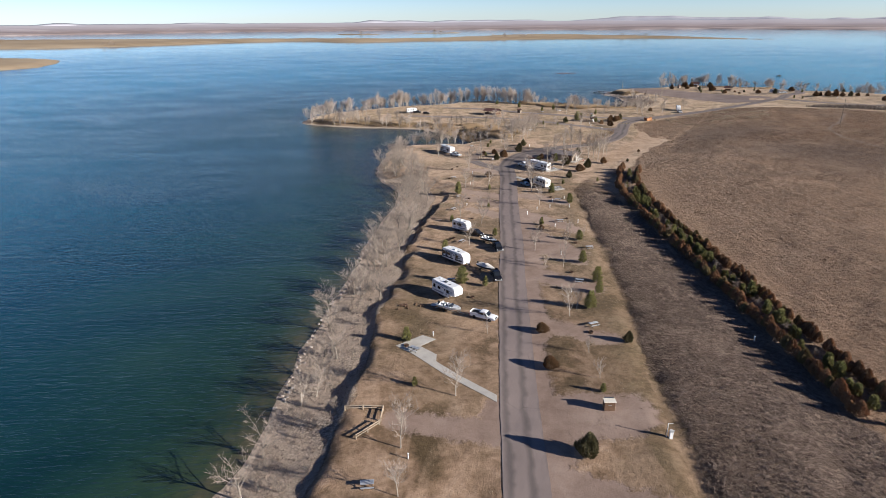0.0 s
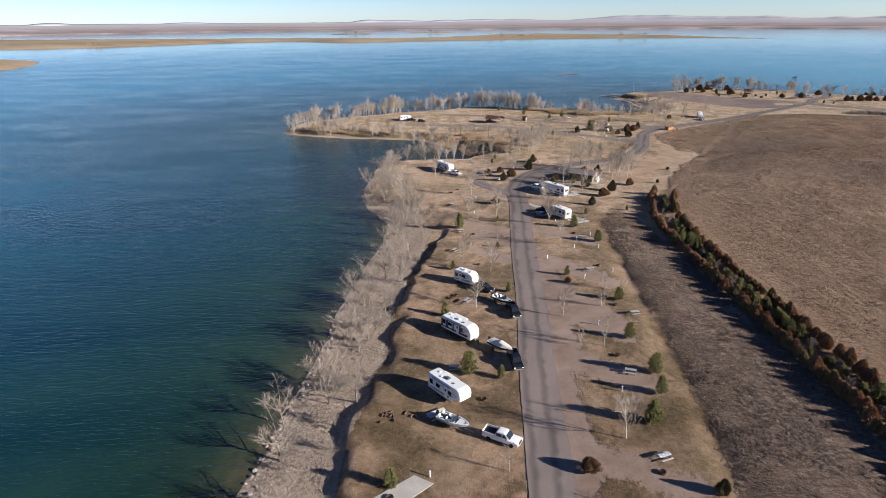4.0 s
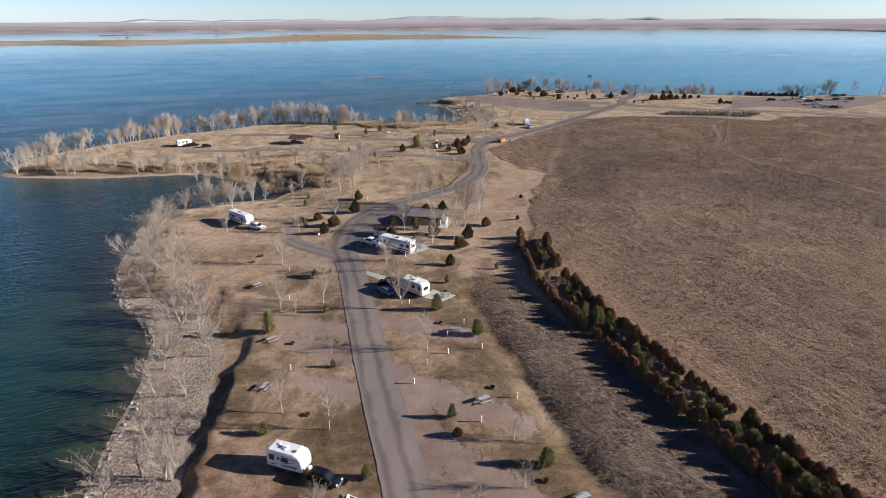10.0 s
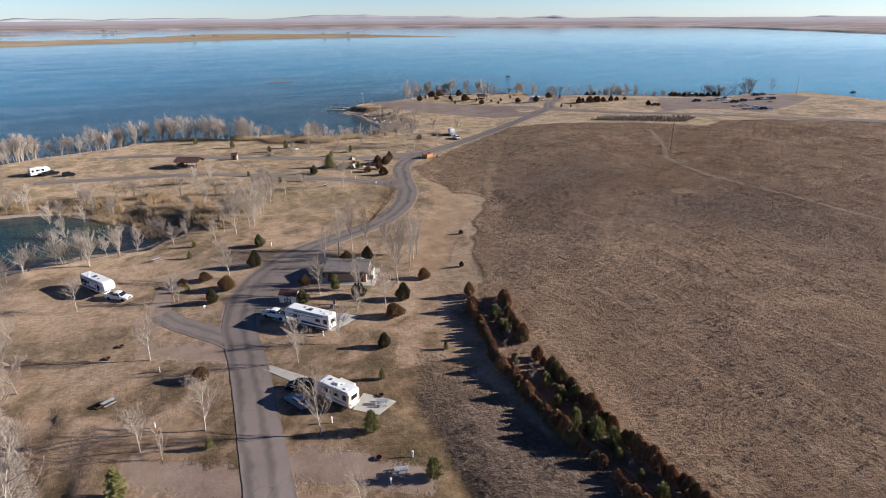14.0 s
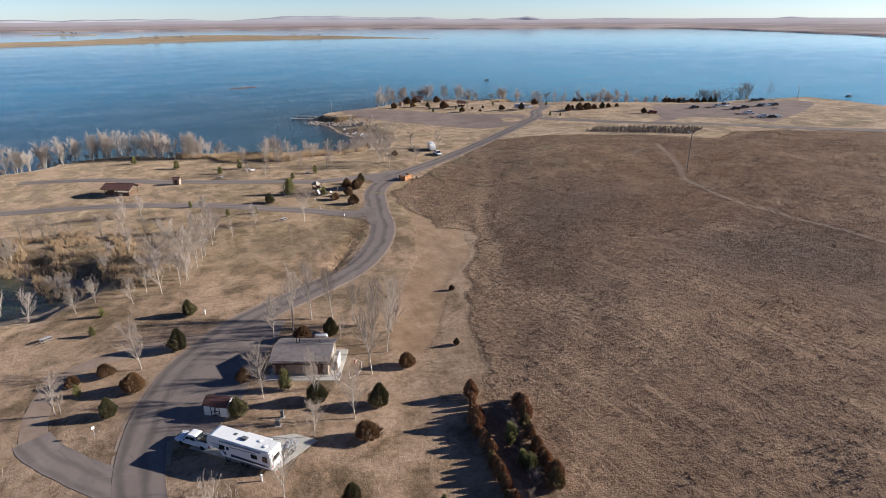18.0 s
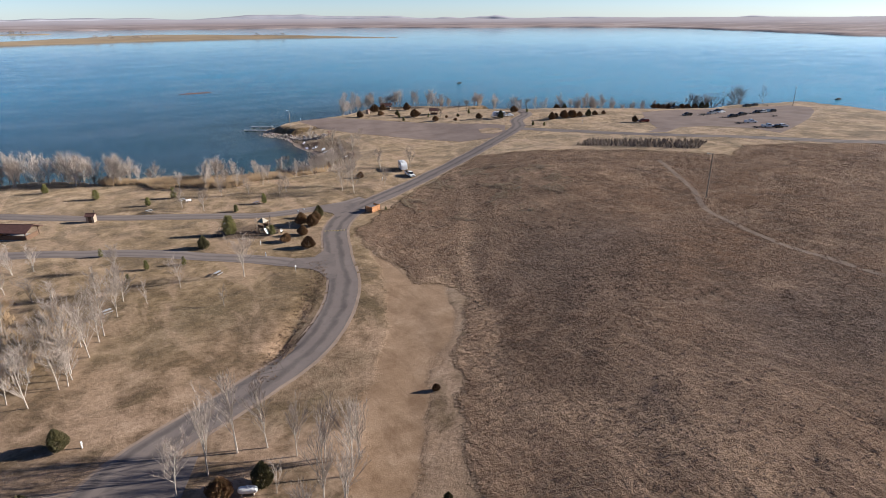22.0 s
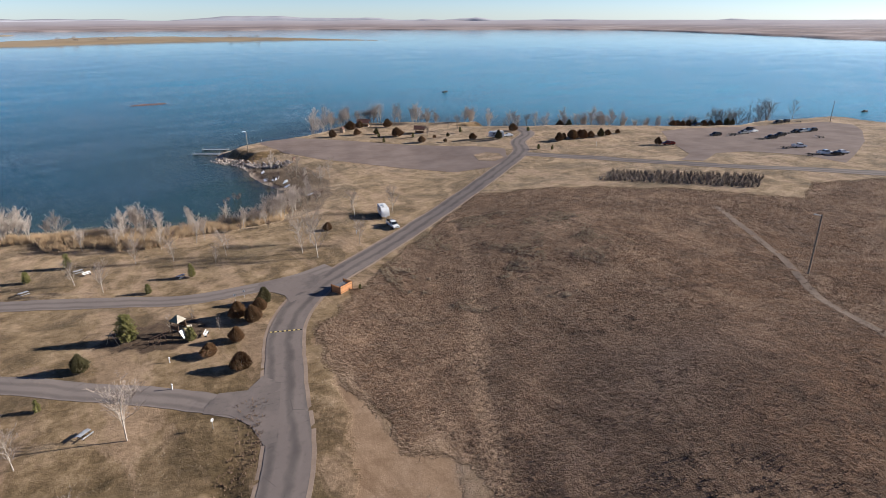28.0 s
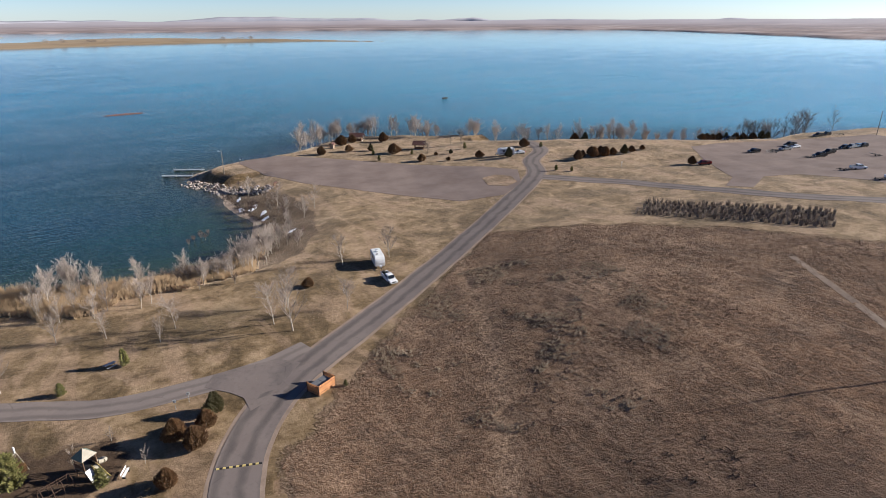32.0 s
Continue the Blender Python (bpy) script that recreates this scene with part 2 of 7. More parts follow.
def water_material():
    k = Nodes("lake_water", 0.08, spec=0.5)
    k.b.inputs["IOR"].default_value = 1.33
    v = k.coords()
    patch = k.noise(k.coords("Object", (0.012, 0.03, 1)), 1.0, 5, 0.6, 0.8)
    shallow = k.attr("shallow")
    deep = k.mix(k.span(patch, 0.35, 0.68), (0.002, 0.020, 0.028), (0.003, 0.034, 0.046))
    # offshore, the reflected sky's brighter blue is painted into the water colour
    deep = k.mix(k.attr("open"), deep, k.mix(k.span(patch, 0.35, 0.68), (0.007, 0.118, 0.215), (0.020, 0.185, 0.300)))
    # sun-side sky glare on the lake, painted as lighter colour to the east
    deep = k.mix(k.attr("silt"), deep, k.mix(k.span(patch, 0.35, 0.68), (0.060, 0.235, 0.330), (0.105, 0.310, 0.400)))
    near = k.mix(k.span(patch, 0.35, 0.65), (0.011, 0.030, 0.015), (0.022, 0.046, 0.024))
    c = k.mix(k.span(k.math("ADD", shallow, k.span(patch, 0.3, 0.7, -0.14, 0.14)), 0.1, 0.9), deep, near)
    bed = k.noise(k.coords("Object", (0.5, 0.25, 1)), 1.0, 4, 0.6)
    c = k.mix(k.math("MULTIPLY", k.attr("edge"), k.span(bed, 0.35, 0.65, 0.45, 1.0)), c, k.mix(bed, (0.060, 0.045, 0.025), (0.130, 0.100, 0.062)))
    k.color(c)
    w1 = k.noise(k.coords("Object", (0.45, 1.5, 1)), 1.0, 3, 0.6, 0.4)
    w2 = k.noise(k.coords("Object", (0.13, 0.55, 1)), 1.0, 3, 0.55, 0.5)
    lively = k.span(k.attr("calm"), 0.0, 1.0, 1.0, 0.06)
    waves = k.math("ADD", k.math("MULTIPLY", w1, 0.34), k.math("MULTIPLY", w2, 0.42))
    k.bump(k.math("MULTIPLY", waves, lively), 0.6, 0.85)
    k.link(k.math("MULTIPLY", k.span(patch, 0.4, 0.7, 0.14, 0.26), k.span(k.attr("calm"), 0, 1, 1.0, 0.4)), k.b.inputs["Roughness"])
    return k.m


def asphalt_material(name, base=(0.170, 0.136, 0.120), dark=(0.066, 0.054, 0.050)):
    k = Nodes(name, 0.9, spec=0.2)
    v = k.coords()
    n1, n2, n3 = k.noise(v, 0.15, 4, 0.6), k.noise(v, 1.2, 4, 0.6), k.noise(v, 12.0, 3, 0.7)
    lane = k.attr("across")
    wave = k.math("SINE", k.math("MULTIPLY", k.math("ADD", lane, k.span(n1, 0.3, 0.7, -0.08, 0.08)), 13.5), 0.0)
    c = k.mix(k.span(wave, -0.3, 1.0, 0.0, 0.9), base, dark)
    c = k.mix(k.span(n1, 0.35, 0.7, 0, 0.4), c, (0.205, 0.172, 0.152))
    c = k.mix(k.span(n2, 0.55, 0.75, 0, 0.4), c, dark)
    c = k.mix(k.span(n3, 0.3, 0.7, 0, 0.35), c, (0.21, 0.185, 0.17))
    c = k.mix(k.math("MULTIPLY", k.math("MULTIPLY", k.attr("dust"), k.span(n1, 0.3, 0.65, 0.5, 0.95)), k.span(wave, 0.0, 1.0, 1.0, 0.35)), c, k.mix(k.span(n3, 0.3, 0.7), (0.215, 0.168, 0.148), (0.315, 0.252, 0.226)))
    crack = k.n("ShaderNodeTexVoronoi", Scale=0.16)
    crack.feature = "DISTANCE_TO_EDGE"
    k.link(v, crack.inputs["Vector"])
    c = k.mix(k.math("MULTIPLY", k.span(crack.outputs["Distance"], 0.003, 0.012, 0.4, 0), k.span(n1, 0.52, 0.62, 0.0, 1.0)), c, (0.035, 0.03, 0.028))
    k.color(c)
    k.bump(n3, 0.3, 0.02)
    return k.m


GROUND, WATER, ASPHALT = ground_material(), water_material(), asphalt_material("worn_asphalt")
SIDE_ASPHALT = asphalt_material("faded_dusty_asphalt", (0.215, 0.175, 0.152), (0.125, 0.102, 0.090))
GRAVEL = worn("pad_gravel", (0.220, 0.162, 0.122), (0.315, 0.242, 0.188), 0.4, 0.95, fine=9, spec=0.1)
LOT = worn("reddish_lot_gravel", (0.170, 0.128, 0.108), (0.250, 0.198, 0.170), 0.12, 0.95, fine=20, spec=0.1)
CONCRETE = worn("pale_concrete", (0.36, 0.33, 0.29), (0.47, 0.44, 0.39), 0.6, 0.9, fine=10)

# ---- plan and ground ----
def ss(a, b, x):
    t = np.clip((np.asarray(x, float) - a) / (b - a), 0, 1)
    return t * t * (3 - 2 * t)


def smooth_line(pts, step=3.0):
    """Points at even steps along a Catmull-Rom curve."""
    p = np.array(pts, float)
    p = np.vstack([2 * p[0] - p[1], p, 2 * p[-1] - p[-2]])
    out = []
    for i in range(1, len(p) - 2):
        n = max(2, int(np.linalg.norm(p[i + 1] - p[i]) / step))
        t = np.linspace(0, 1, n, endpoint=False)[:, None]
        a, b, c, d = p[i - 1], p[i], p[i + 1], p[i + 2]
        out.append(0.5 * (2 * b + (c - a) * t + (2 * a - 5 * b + 4 * c - d) * t ** 2 + (3 * b - a - 3 * c + d) * t ** 3))
    return np.vstack(out + [p[-2:-1]])


def signed(x, y, poly):
    """Distance to a closed outline, positive inside."""
    p = np.asarray(poly, float)
    q = np.roll(p, -1, axis=0)
    best, inside = np.full(x.shape, 1e9), np.zeros(x.shape, bool)
    for (ax, ay), (bx, by) in zip(p, q):
        dx, dy = bx - ax, by - ay
        t = np.clip(((x - ax) * dx + (y - ay) * dy) / (dx * dx + dy * dy + 1e-9), 0, 1)
        best = np.minimum(best, (x - ax - t * dx) ** 2 + (y - ay - t * dy) ** 2)
        if ay != by:
            inside ^= ((ay > y) != (by > y)) & (x < (bx - ax) * (y - ay) / (by - ay) + ax)
    return np.where(inside, 1, -1) * np.sqrt(best)


def wobble(x, y, size, seed=0):
    """Smooth uneven values about -1 to 1."""
    r = np.random.RandomState(seed)
    s = 0
    for i in range(7):
        a, k, ph = r.uniform(0, 6.28), 6.28 / size * r.uniform(0.6, 1.7), r.uniform(0, 6.28)
        s = s + np.sin(k * (x * math.cos(a) + y * math.sin(a)) + ph)
    return s / 4.0


def fbm(x, y, size, seed=0, octaves=4):
    """Uneven values about 0 to 1 from smoothed random lattices."""
    out, amp, tot = 0.0, 1.0, 0.0
    for o in range(octaves):
        t = np.random.RandomState(seed * 31 + o).rand(256, 256)
        u, v = x / size * 2 ** o, y / size * 2 ** o
        i, j = np.floor(u).astype(int), np.floor(v).astype(int)
        f, g = u - i, v - j
        f, g = f * f * (3 - 2 * f), g * g * (3 - 2 * g)
        i, j = i % 255, j % 255
        out = out + amp * ((t[i, j] * (1 - f) + t[i + 1, j] * f) * (1 - g) + (t[i, j + 1] * (1 - f) + t[i + 1, j + 1] * f) * g)
        tot, amp = tot + amp, amp * 0.55
    return out / tot


COAST_WEST = [(-60, -600), (-38, -60), (-33, 30), (-31, 65), (-28, 80), (-27, 98), (-25, 120), (-22, 140), (-20, 165), (-16, 190), (-13, 210), (-17, 228), (-24, 246),
              (-25, 262), (-23, 285), (-21, 300), (-17, 310)]
COAST_BAY = [(-8, 313), (4, 314), (18, 314), (24, 321), (14, 334), (2, 350), (-7, 360), (-25, 364), (-48, 369), (-80, 383), (-84, 395), (-82, 412), (-77, 425), (-60, 438),
             (-41, 449), (-20, 461), (4, 467), (26, 471), (45, 470), (68, 456), (84, 446)]
COAST_COVE = [(100, 440), (112, 434), (127, 432), (138, 435), (147, 447), (153, 462), (152, 482), (154, 500), (154, 513), (150, 524), (152, 535), (160, 542), (176, 547), (196, 549),
              (211, 557), (228, 568)]
COAST_NORTH = [(242, 568), (262, 556), (285, 531), (308, 507), (335, 489), (358, 466), (380, 449), (402, 435), (422, 423), (443, 414), (460, 406), (465, 394), (457, 380),
               (446, 362), (436, 345), (428, 325), (428, 300), (440, 240), (520, 120), (680, -100), (900, -600)]
COAST = smooth_line(COAST_WEST + COAST_BAY + COAST_COVE + COAST_NORTH, 8.0)
FIELD = [(64, -400), (64, 130), (66, 190), (75, 226), (85, 241), (91, 257), (98.5, 270), (107.4, 281.8), (114.8, 291), (119.5, 300), (114, 309), (114, 328), (118, 346), (126, 353),
         (139, 362), (170, 382), (199, 399), (215, 387), (227, 377), (240, 357), (258, 322), (276, 331), (300, 318), (325, 300), (400, 240), (600, 0), (600, -400)]
DIRT = [(120.0, 306), (113.9, 292.4), (106.5, 283.4), (97.2, 273.9), (90.0, 265.9), (81.5, 253.5), (78, 249), (74, 254), (74.4, 258.5), (80.6, 268.3), (88.4, 280.2), (99.6, 294.5), (108.9, 313.6), (113, 329), (117, 344), (115.6, 327), (114, 312)]
WEEDS = [(30, 0), (34, 40), (37, 74), (39, 93), (43, 121), (46, 145), (47, 165), (50, 189), (51.5, 206), (54, 217), (57, 226), (60, 222), (64, 212), (65, 170), (65, 100), (65, 0)]
REEDS = [(66, 457), (84, 445), (100, 439), (113, 433), (128, 431), (140, 434), (147, 444), (146, 432), (138, 418), (124, 411), (106, 412), (90, 418), (76, 432), (64, 446)]
THICKET = [(128, 430), (140, 432), (150, 446), (156, 462), (154, 482), (157, 500), (167, 492), (172, 472), (171, 452), (164, 436), (152, 420), (138, 416)]
PLANTED = [(236, 381), (257.5, 336), (272.5, 341.5), (251.5, 387)]
MARSH = [(22, 318), (18, 332), (6, 350), (-6, 362), (12, 364), (30, 352), (44, 336), (46, 322), (36, 312)]


PADS = [((14, 78), (30, 78), 11), ((15, 62), (31, 56), 8), ((20, 110), (34, 101), 5), ((23, 136), (36, 124), 6), ((27, 154), (37, 141), 5.5), ((28, 165), (38.5, 146), 5),
                                   ((30, 180), (42, 165), 5.5), ((32, 203), (44, 192), 5), ((25, 190), (12, 205), 5), ((24, 202), (11, 214), 5), ((22, 182), (12, 190), 4.5),
                                   ((28, 238), (15, 247), 5), ((13, 74), (-6, 79), 5.5), ((14.5, 60), (18, 110), 7.5), ((18, 105), (22.5, 140), 7.5), ((22.5, 135), (28, 185), 7.5)]
PLAY = [(83.5, 363.5), (89.0, 369.6), (92.3, 366.8), (95.6, 365.0), (99.1, 365.4), (100.6, 362.4), (99.3, 357.6), (95.5, 357.6), (94.0, 356.5), (90.6, 357.5), (88.6, 359.6)]


def pad_zone(x, y):
    """Positive on the gravel pads beside the road."""
    best = np.full(x.shape, -50.0)
    for (ax, ay), (bx, by), w in PADS:
        dx, dy = bx - ax, by - ay
        t = np.clip(((x - ax) * dx + (y - ay) * dy) / (dx * dx + dy * dy), 0, 1)
        best = np.maximum(best, w * (0.68 - 0.2 * t) - np.hypot(x - ax - t * dx, y - ay - t * dy))
    return best


RUTS = [[(83.6, 230.8), (90.4, 226.9), (99.7, 224.4), (107.2, 224.7), (112.3, 225.7), (115.7, 230.9), (111.5, 238.4), (106, 248.9)], [(93.1, 227.6), (102.5, 226.9), (109.2, 228.4), (112, 231.8)],
        [(77.6, 248.7), (83.1, 242.4), (87.7, 237.2)], [(184.8, 397.3), (168, 366), (152, 341), (131.3, 313.1), (120, 293.9), (112.1, 278.8), (104, 266)], [(120, 308), (118, 290), (108, 271), (98, 258)],
        [(97.6, 205.8), (109.2, 193.9), (112.9, 188.6)], [(117.9, 196.5), (125.3, 192.5), (132.1, 190.8)], [(93.2, 187.7), (96.8, 177.5), (98.8, 165.6)], [(77.5, 196.4), (83.3, 183.4), (89.7, 173.1), (96, 160)],
        [(80.5, 215.3), (79.5, 194), (78.8, 176), (77, 150), (75, 110), (73, 60)], [(77.6, 246.6), (87.3, 237.6), (96, 231)], [(102.6, 256), (110.5, 246.8), (115.4, 237.7), (114.9, 231.4), (110.8, 226.5), (105, 224.1)],
        [(104, 258), (111.7, 248), (117, 238.5)], [(122, 310), (114, 292), (107, 279), (104, 270), (101, 262)]]


def rut_zone(x, y):
    """Where wheels have flattened and bleached the prairie grass."""
    best = np.zeros(x.shape)
    for line in RUTS:
        c = smooth_line(line, 3.0)
        for (ax, ay), (bx, by) in zip(c, c[1:]):
            t = np.clip(((x - ax) * (bx - ax) + (y - ay) * (by - ay)) / ((bx - ax) ** 2 + (by - ay) ** 2 + 1e-9), 0, 1)
            best = np.maximum(best, np.exp(-((x - ax - t * (bx - ax)) ** 2 + (y - ay - t * (by - ay)) ** 2) / 3.2))
    return best


def upland(x, y):
    """Height of the land away from the shore."""
    u = x - np.interp(y, [0, 234, 304, 356, 400, 520], [60, 62, 112, 132, 170, 240])
    return 2.2 + 1.6 * ss(0, 50, x) + (6.3 * ss(0, 70, u) + 2.0 * ss(70, 160, u)) * (1 - 0.55 * ss(330, 420, y))


def height(x, y):
    """Height of the ground, with the beach, the low bank and the lake bed; and the distance from the waterline."""
    x, y = np.asarray(x, float), np.asarray(y, float)
    d = signed(x, y, COAST) + 0.8 * wobble(x, y, 14, 3)
    beach = np.where(y < 235, np.interp(y, [0, 120, 160, 235], [12.5, 11.5, 13.5, 17.0]), 4.0) * np.where(x > 20, 0.3, 1.0) + 0.9 * wobble(x, y, 9, 5)
    beach = np.where(x > 60, 3.0, beach)
    up = upland(x, y) + 0.12 * wobble(x, y, 22, 1) + 0.05 * wobble(x, y, 6, 2)
    low = np.minimum(0.088 * np.maximum(d, 0) + 0.04 * wobble(x, y, 3, 9), up)
    beach = beach + 3.2 * (fbm(x, y, 6, 22, 3) - 0.5)
    crumble = 0.9 + 3.4 * ss(0.36, 0.58, fbm(x * 0 + 3.3, y, 17, 21, 3))
    z = low + (up - low) * ss(0, np.where(y < 235, crumble, np.where((x > 122) & (y > 415) & (y < 512), 26.0, 9.0)), d - beach)
    # a shallow ditch beside the weeds
    ditch = np.interp(y, [0, 74, 121, 165, 209], [30, 36.5, 42.5, 46.5, 50.5])
    z = z - 0.55 * np.exp(-((x - ditch) / 1.6) ** 2) * (1 - ss(205, 216, y))
    # a cut beside the road bend
    z = z - np.interp(y, [293, 297, 302, 312, 324], [0, 1.1, 0.9, 0.5, 0]) * np.exp(-((x - np.interp(y, [290, 296.5, 310, 322.4], [73, 78.4, 88.6, 96.7])) / 1.7) ** 2)
    # hummocks in the rough grass
    rough = np.maximum(ss(1, 6, signed(x, y, FIELD)), ss(0, 3, signed(x, y, WEEDS)))
    z = z - 0.10 * rut_zone(x, y)
    z = z + rough * (0.42 * (fbm(x, y, 7, 31, 3) - 0.5) + 0.22 * (fbm(x, y, 3.1, 32, 2) - 0.5))
    return np.where(d > 0, z, np.maximum(-6.0, 0.14 * d)), d


SHEET = {}


def heights(pts):
    """Heights of the ground sheet at many places."""
    p = np.asarray(pts, float)
    gx, gy, Z = SHEET["x"], SHEET["y"], SHEET["z"]
    i = np.clip(np.searchsorted(gx, p[:, 0]) - 1, 0, len(gx) - 2)
    j = np.clip(np.searchsorted(gy, p[:, 1]) - 1, 0, len(gy) - 2)
    u, v = (p[:, 0] - gx[i]) / (gx[i + 1] - gx[i]), (p[:, 1] - gy[j]) / (gy[j + 1] - gy[j])
    return (Z[j, i] * (1 - u) + Z[j, i + 1] * u) * (1 - v) + (Z[j + 1, i] * (1 - u) + Z[j + 1, i + 1] * u) * v


def ground_at(x, y):
    return float(heights([(x, y)])[0])


def mesh_object(name, verts, faces, mat, parent=None, smooth=False, attrs=()):
    me = bpy.data.meshes.new(name)
    me.from_pydata(np.asarray(verts, float).tolist(), [], faces.tolist() if hasattr(faces, "tolist") else faces)
    me.materials.append(mat)
    if smooth:
        me.shade_smooth()
    for key, values in attrs:
        a = me.attributes.new(key, "FLOAT", "POINT")
        a.data.foreach_set("value", np.ascontiguousarray(values, dtype=np.float32))
    ob = new(name, me)
    ob.parent = parent
    return ob


def grid_faces(nx, ny):
    i = (np.arange(ny - 1)[:, None] * nx + np.arange(nx - 1)[None, :]).ravel()
    return np.stack([i, i + 1, i + nx + 1, i + nx], 1)


def axis(lo, hi, step, far_lo, far_hi, grow=1.22):
    a = list(np.arange(lo, hi, step))
    s, v = step, a[-1]
    while v < far_hi:
        s *= grow
        v += s
        a.append(min(v, far_hi))
    s, v = step, a[0]
    while v > far_lo:
        s *= grow
        v -= s
        a.insert(0, max(v, far_lo))
    return np.array(a)


def dusky(x, y):
    """Where the prairie is dark and purplish."""
    return np.maximum(np.exp(-(((x - 142) / 50) ** 2 + ((y - 232) / 44) ** 2) ** 1.3), 1.0 * np.exp(-(((x - 147) / 32) ** 2 + ((y - 290) / 27) ** 2) ** 1.3))


def build_ground():
    gx, gy = axis(-95, 470, 1.5, -4800, 4800), axis(20, 580, 1.5, -1500, 4800)
    gx = np.unique(np.concatenate([gx[(gx < -34) | (gx > 8)], np.arange(-34, 8, 0.6)]))
    X, Y = [a.ravel() for a in np.meshgrid(gx, gy)]
    Z, D = height(X, Y)
    SHEET.update(x=gx, y=gy, z=Z.reshape(len(gy), len(gx)))
    near_west = (Y < 240) & (X < 30)
    bank = np.where(near_west, 13.0, 3.0)
    lot = wobble(X, Y, 30, 11)
    attrs = [("field", ss(-3, 3, signed(X, Y, FIELD) + 0.6 * wobble(X, Y, 8, 6) + 5.0 * (fbm(X, Y, 9, 16) - 0.5))),
             ("weed", ss(-2.5, 3.0, signed(X, Y, WEEDS) + 1.2 * wobble(X, Y, 7, 7)) * (1 - 0.6 * ss(190, 222, Y + 0.8 * (X - 52)))),
             ("dirt", ss(-2.5, 2.5, signed(X, Y, DIRT) + 1.2 * wobble(X, Y, 9, 8))),
             ("shore", (1 - ss(bank - 1, bank + 1.5, D)) * ss(-4, 0, D) + 0 * lot),
             ("pad", ss(-2.2, 1.8, pad_zone(X, Y) + 0.9 * wobble(X, Y, 5, 14)) * 0.85),
             ("rut", rut_zone(X, Y)),
             ("rust", np.maximum.reduce([np.exp(-(((X - a) / w) ** 2 + ((Y - b) / h) ** 2)) for a, b, w, h in ((172, 274, 34, 15), (215, 300, 40, 25), (131, 259, 12, 10), (132, 222, 14, 12), (100, 168, 16, 14))])),
             ("green", np.maximum.reduce([np.exp(-(((X - a) / w) ** 2 + ((Y - b) / h) ** 2)) for a, b, w, h in ((76, 279, 9, 5), (84, 286, 7, 4), (50, 330, 12, 7), (122, 395, 14, 6), (98, 326, 4, 9), (74, 318, 16, 9), (36, 95, 7, 42), (30, 150, 9, 26), (-2, 120, 7, 30), (94, 245, 10, 8), (86, 300, 3, 9), (100, 305, 3.5, 12))] + [0.9 * np.exp(-((X + 4.5 - np.interp(Y, [0, 74, 121, 165, 209], [30, 36.5, 42.5, 46.5, 50.5])) / 4.5) ** 2) * (1 - ss(200, 225, Y))])),
             ("dusky", dusky(X, Y)),
             ("dry", ss(212, 245, Y + 8 * wobble(X, Y, 30, 15)) * (1 - ss(268, 306, Y))),
             ("bleached", np.maximum((1 - ss(76, np.interp(Y, [190, 240], [170, 108]), X - 0.35 * (Y - 120))) * (1 - 0.75 * ss(232, 285, Y)), 0.42 * np.exp(-np.hypot((X - 165.3) / 5.2, (Y - 256.6) / 4.2) ** 4))),
             ("ditch", np.exp(-((X - 3.0 - np.interp(Y, [0, 74, 121, 165, 209, 226], [30, 36.5, 42.5, 46.5, 50.5, 56])) / (3.2 + 6.0 * (1 - ss(60, 170, Y)))) ** 2)),
             ("pale", ss(285, 330, Y + 12 * wobble(X, Y, 40, 12)) * 0.9),
             # dark soil zones, plus the roadside cut's shade painted as a dark band
             ("mud", ss(-2, 2, np.maximum(signed(X, Y, PLANTED) - 1.5, np.maximum(signed(X, Y, THICKET), signed(X, Y, PLAY) + 1.0)) + wobble(X, Y, 8, 4)) * 0.95 + 0.8 * np.exp(-((X - np.interp(Y, [290, 294.1, 297.3, 302.6, 312], [70, 75.2, 82.0, 87.6, 92])) / 1.5) ** 2) * ss(292.5, 294, Y) * (1 - ss(303, 308, Y)))]
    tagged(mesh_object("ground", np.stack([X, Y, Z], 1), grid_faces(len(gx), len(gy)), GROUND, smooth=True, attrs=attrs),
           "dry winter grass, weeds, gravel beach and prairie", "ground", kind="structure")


def build_water():
    gx, gy = axis(-160, 480, 4.0, -4850, 4850, 1.3), axis(-20, 620, 4.0, -1400, 4850, 1.3)
    X, Y = [a.ravel() for a in np.meshgrid(gx, gy)]
    d = signed(X, Y, COAST)
    attrs = [("shallow", np.exp(-np.maximum(-d, 0) / 36.0)), ("calm", ss(450, 1900, np.hypot(X, Y))), ("open", ss(10, 380, -d)), ("silt", ss(40, 640, X + 0.12 * (Y - 400)) * ss(0, 60, -d)), ("edge", np.exp(-np.maximum(-d, 0) / 4.0))]
    tagged(mesh_object("water", np.stack([X, Y, 0 * X], 1), grid_faces(len(gx), len(gy)), WATER, smooth=True, attrs=attrs),
           "blue-green lake with small wind ripples", "lake", kind="structure")


build_ground()
build_water()


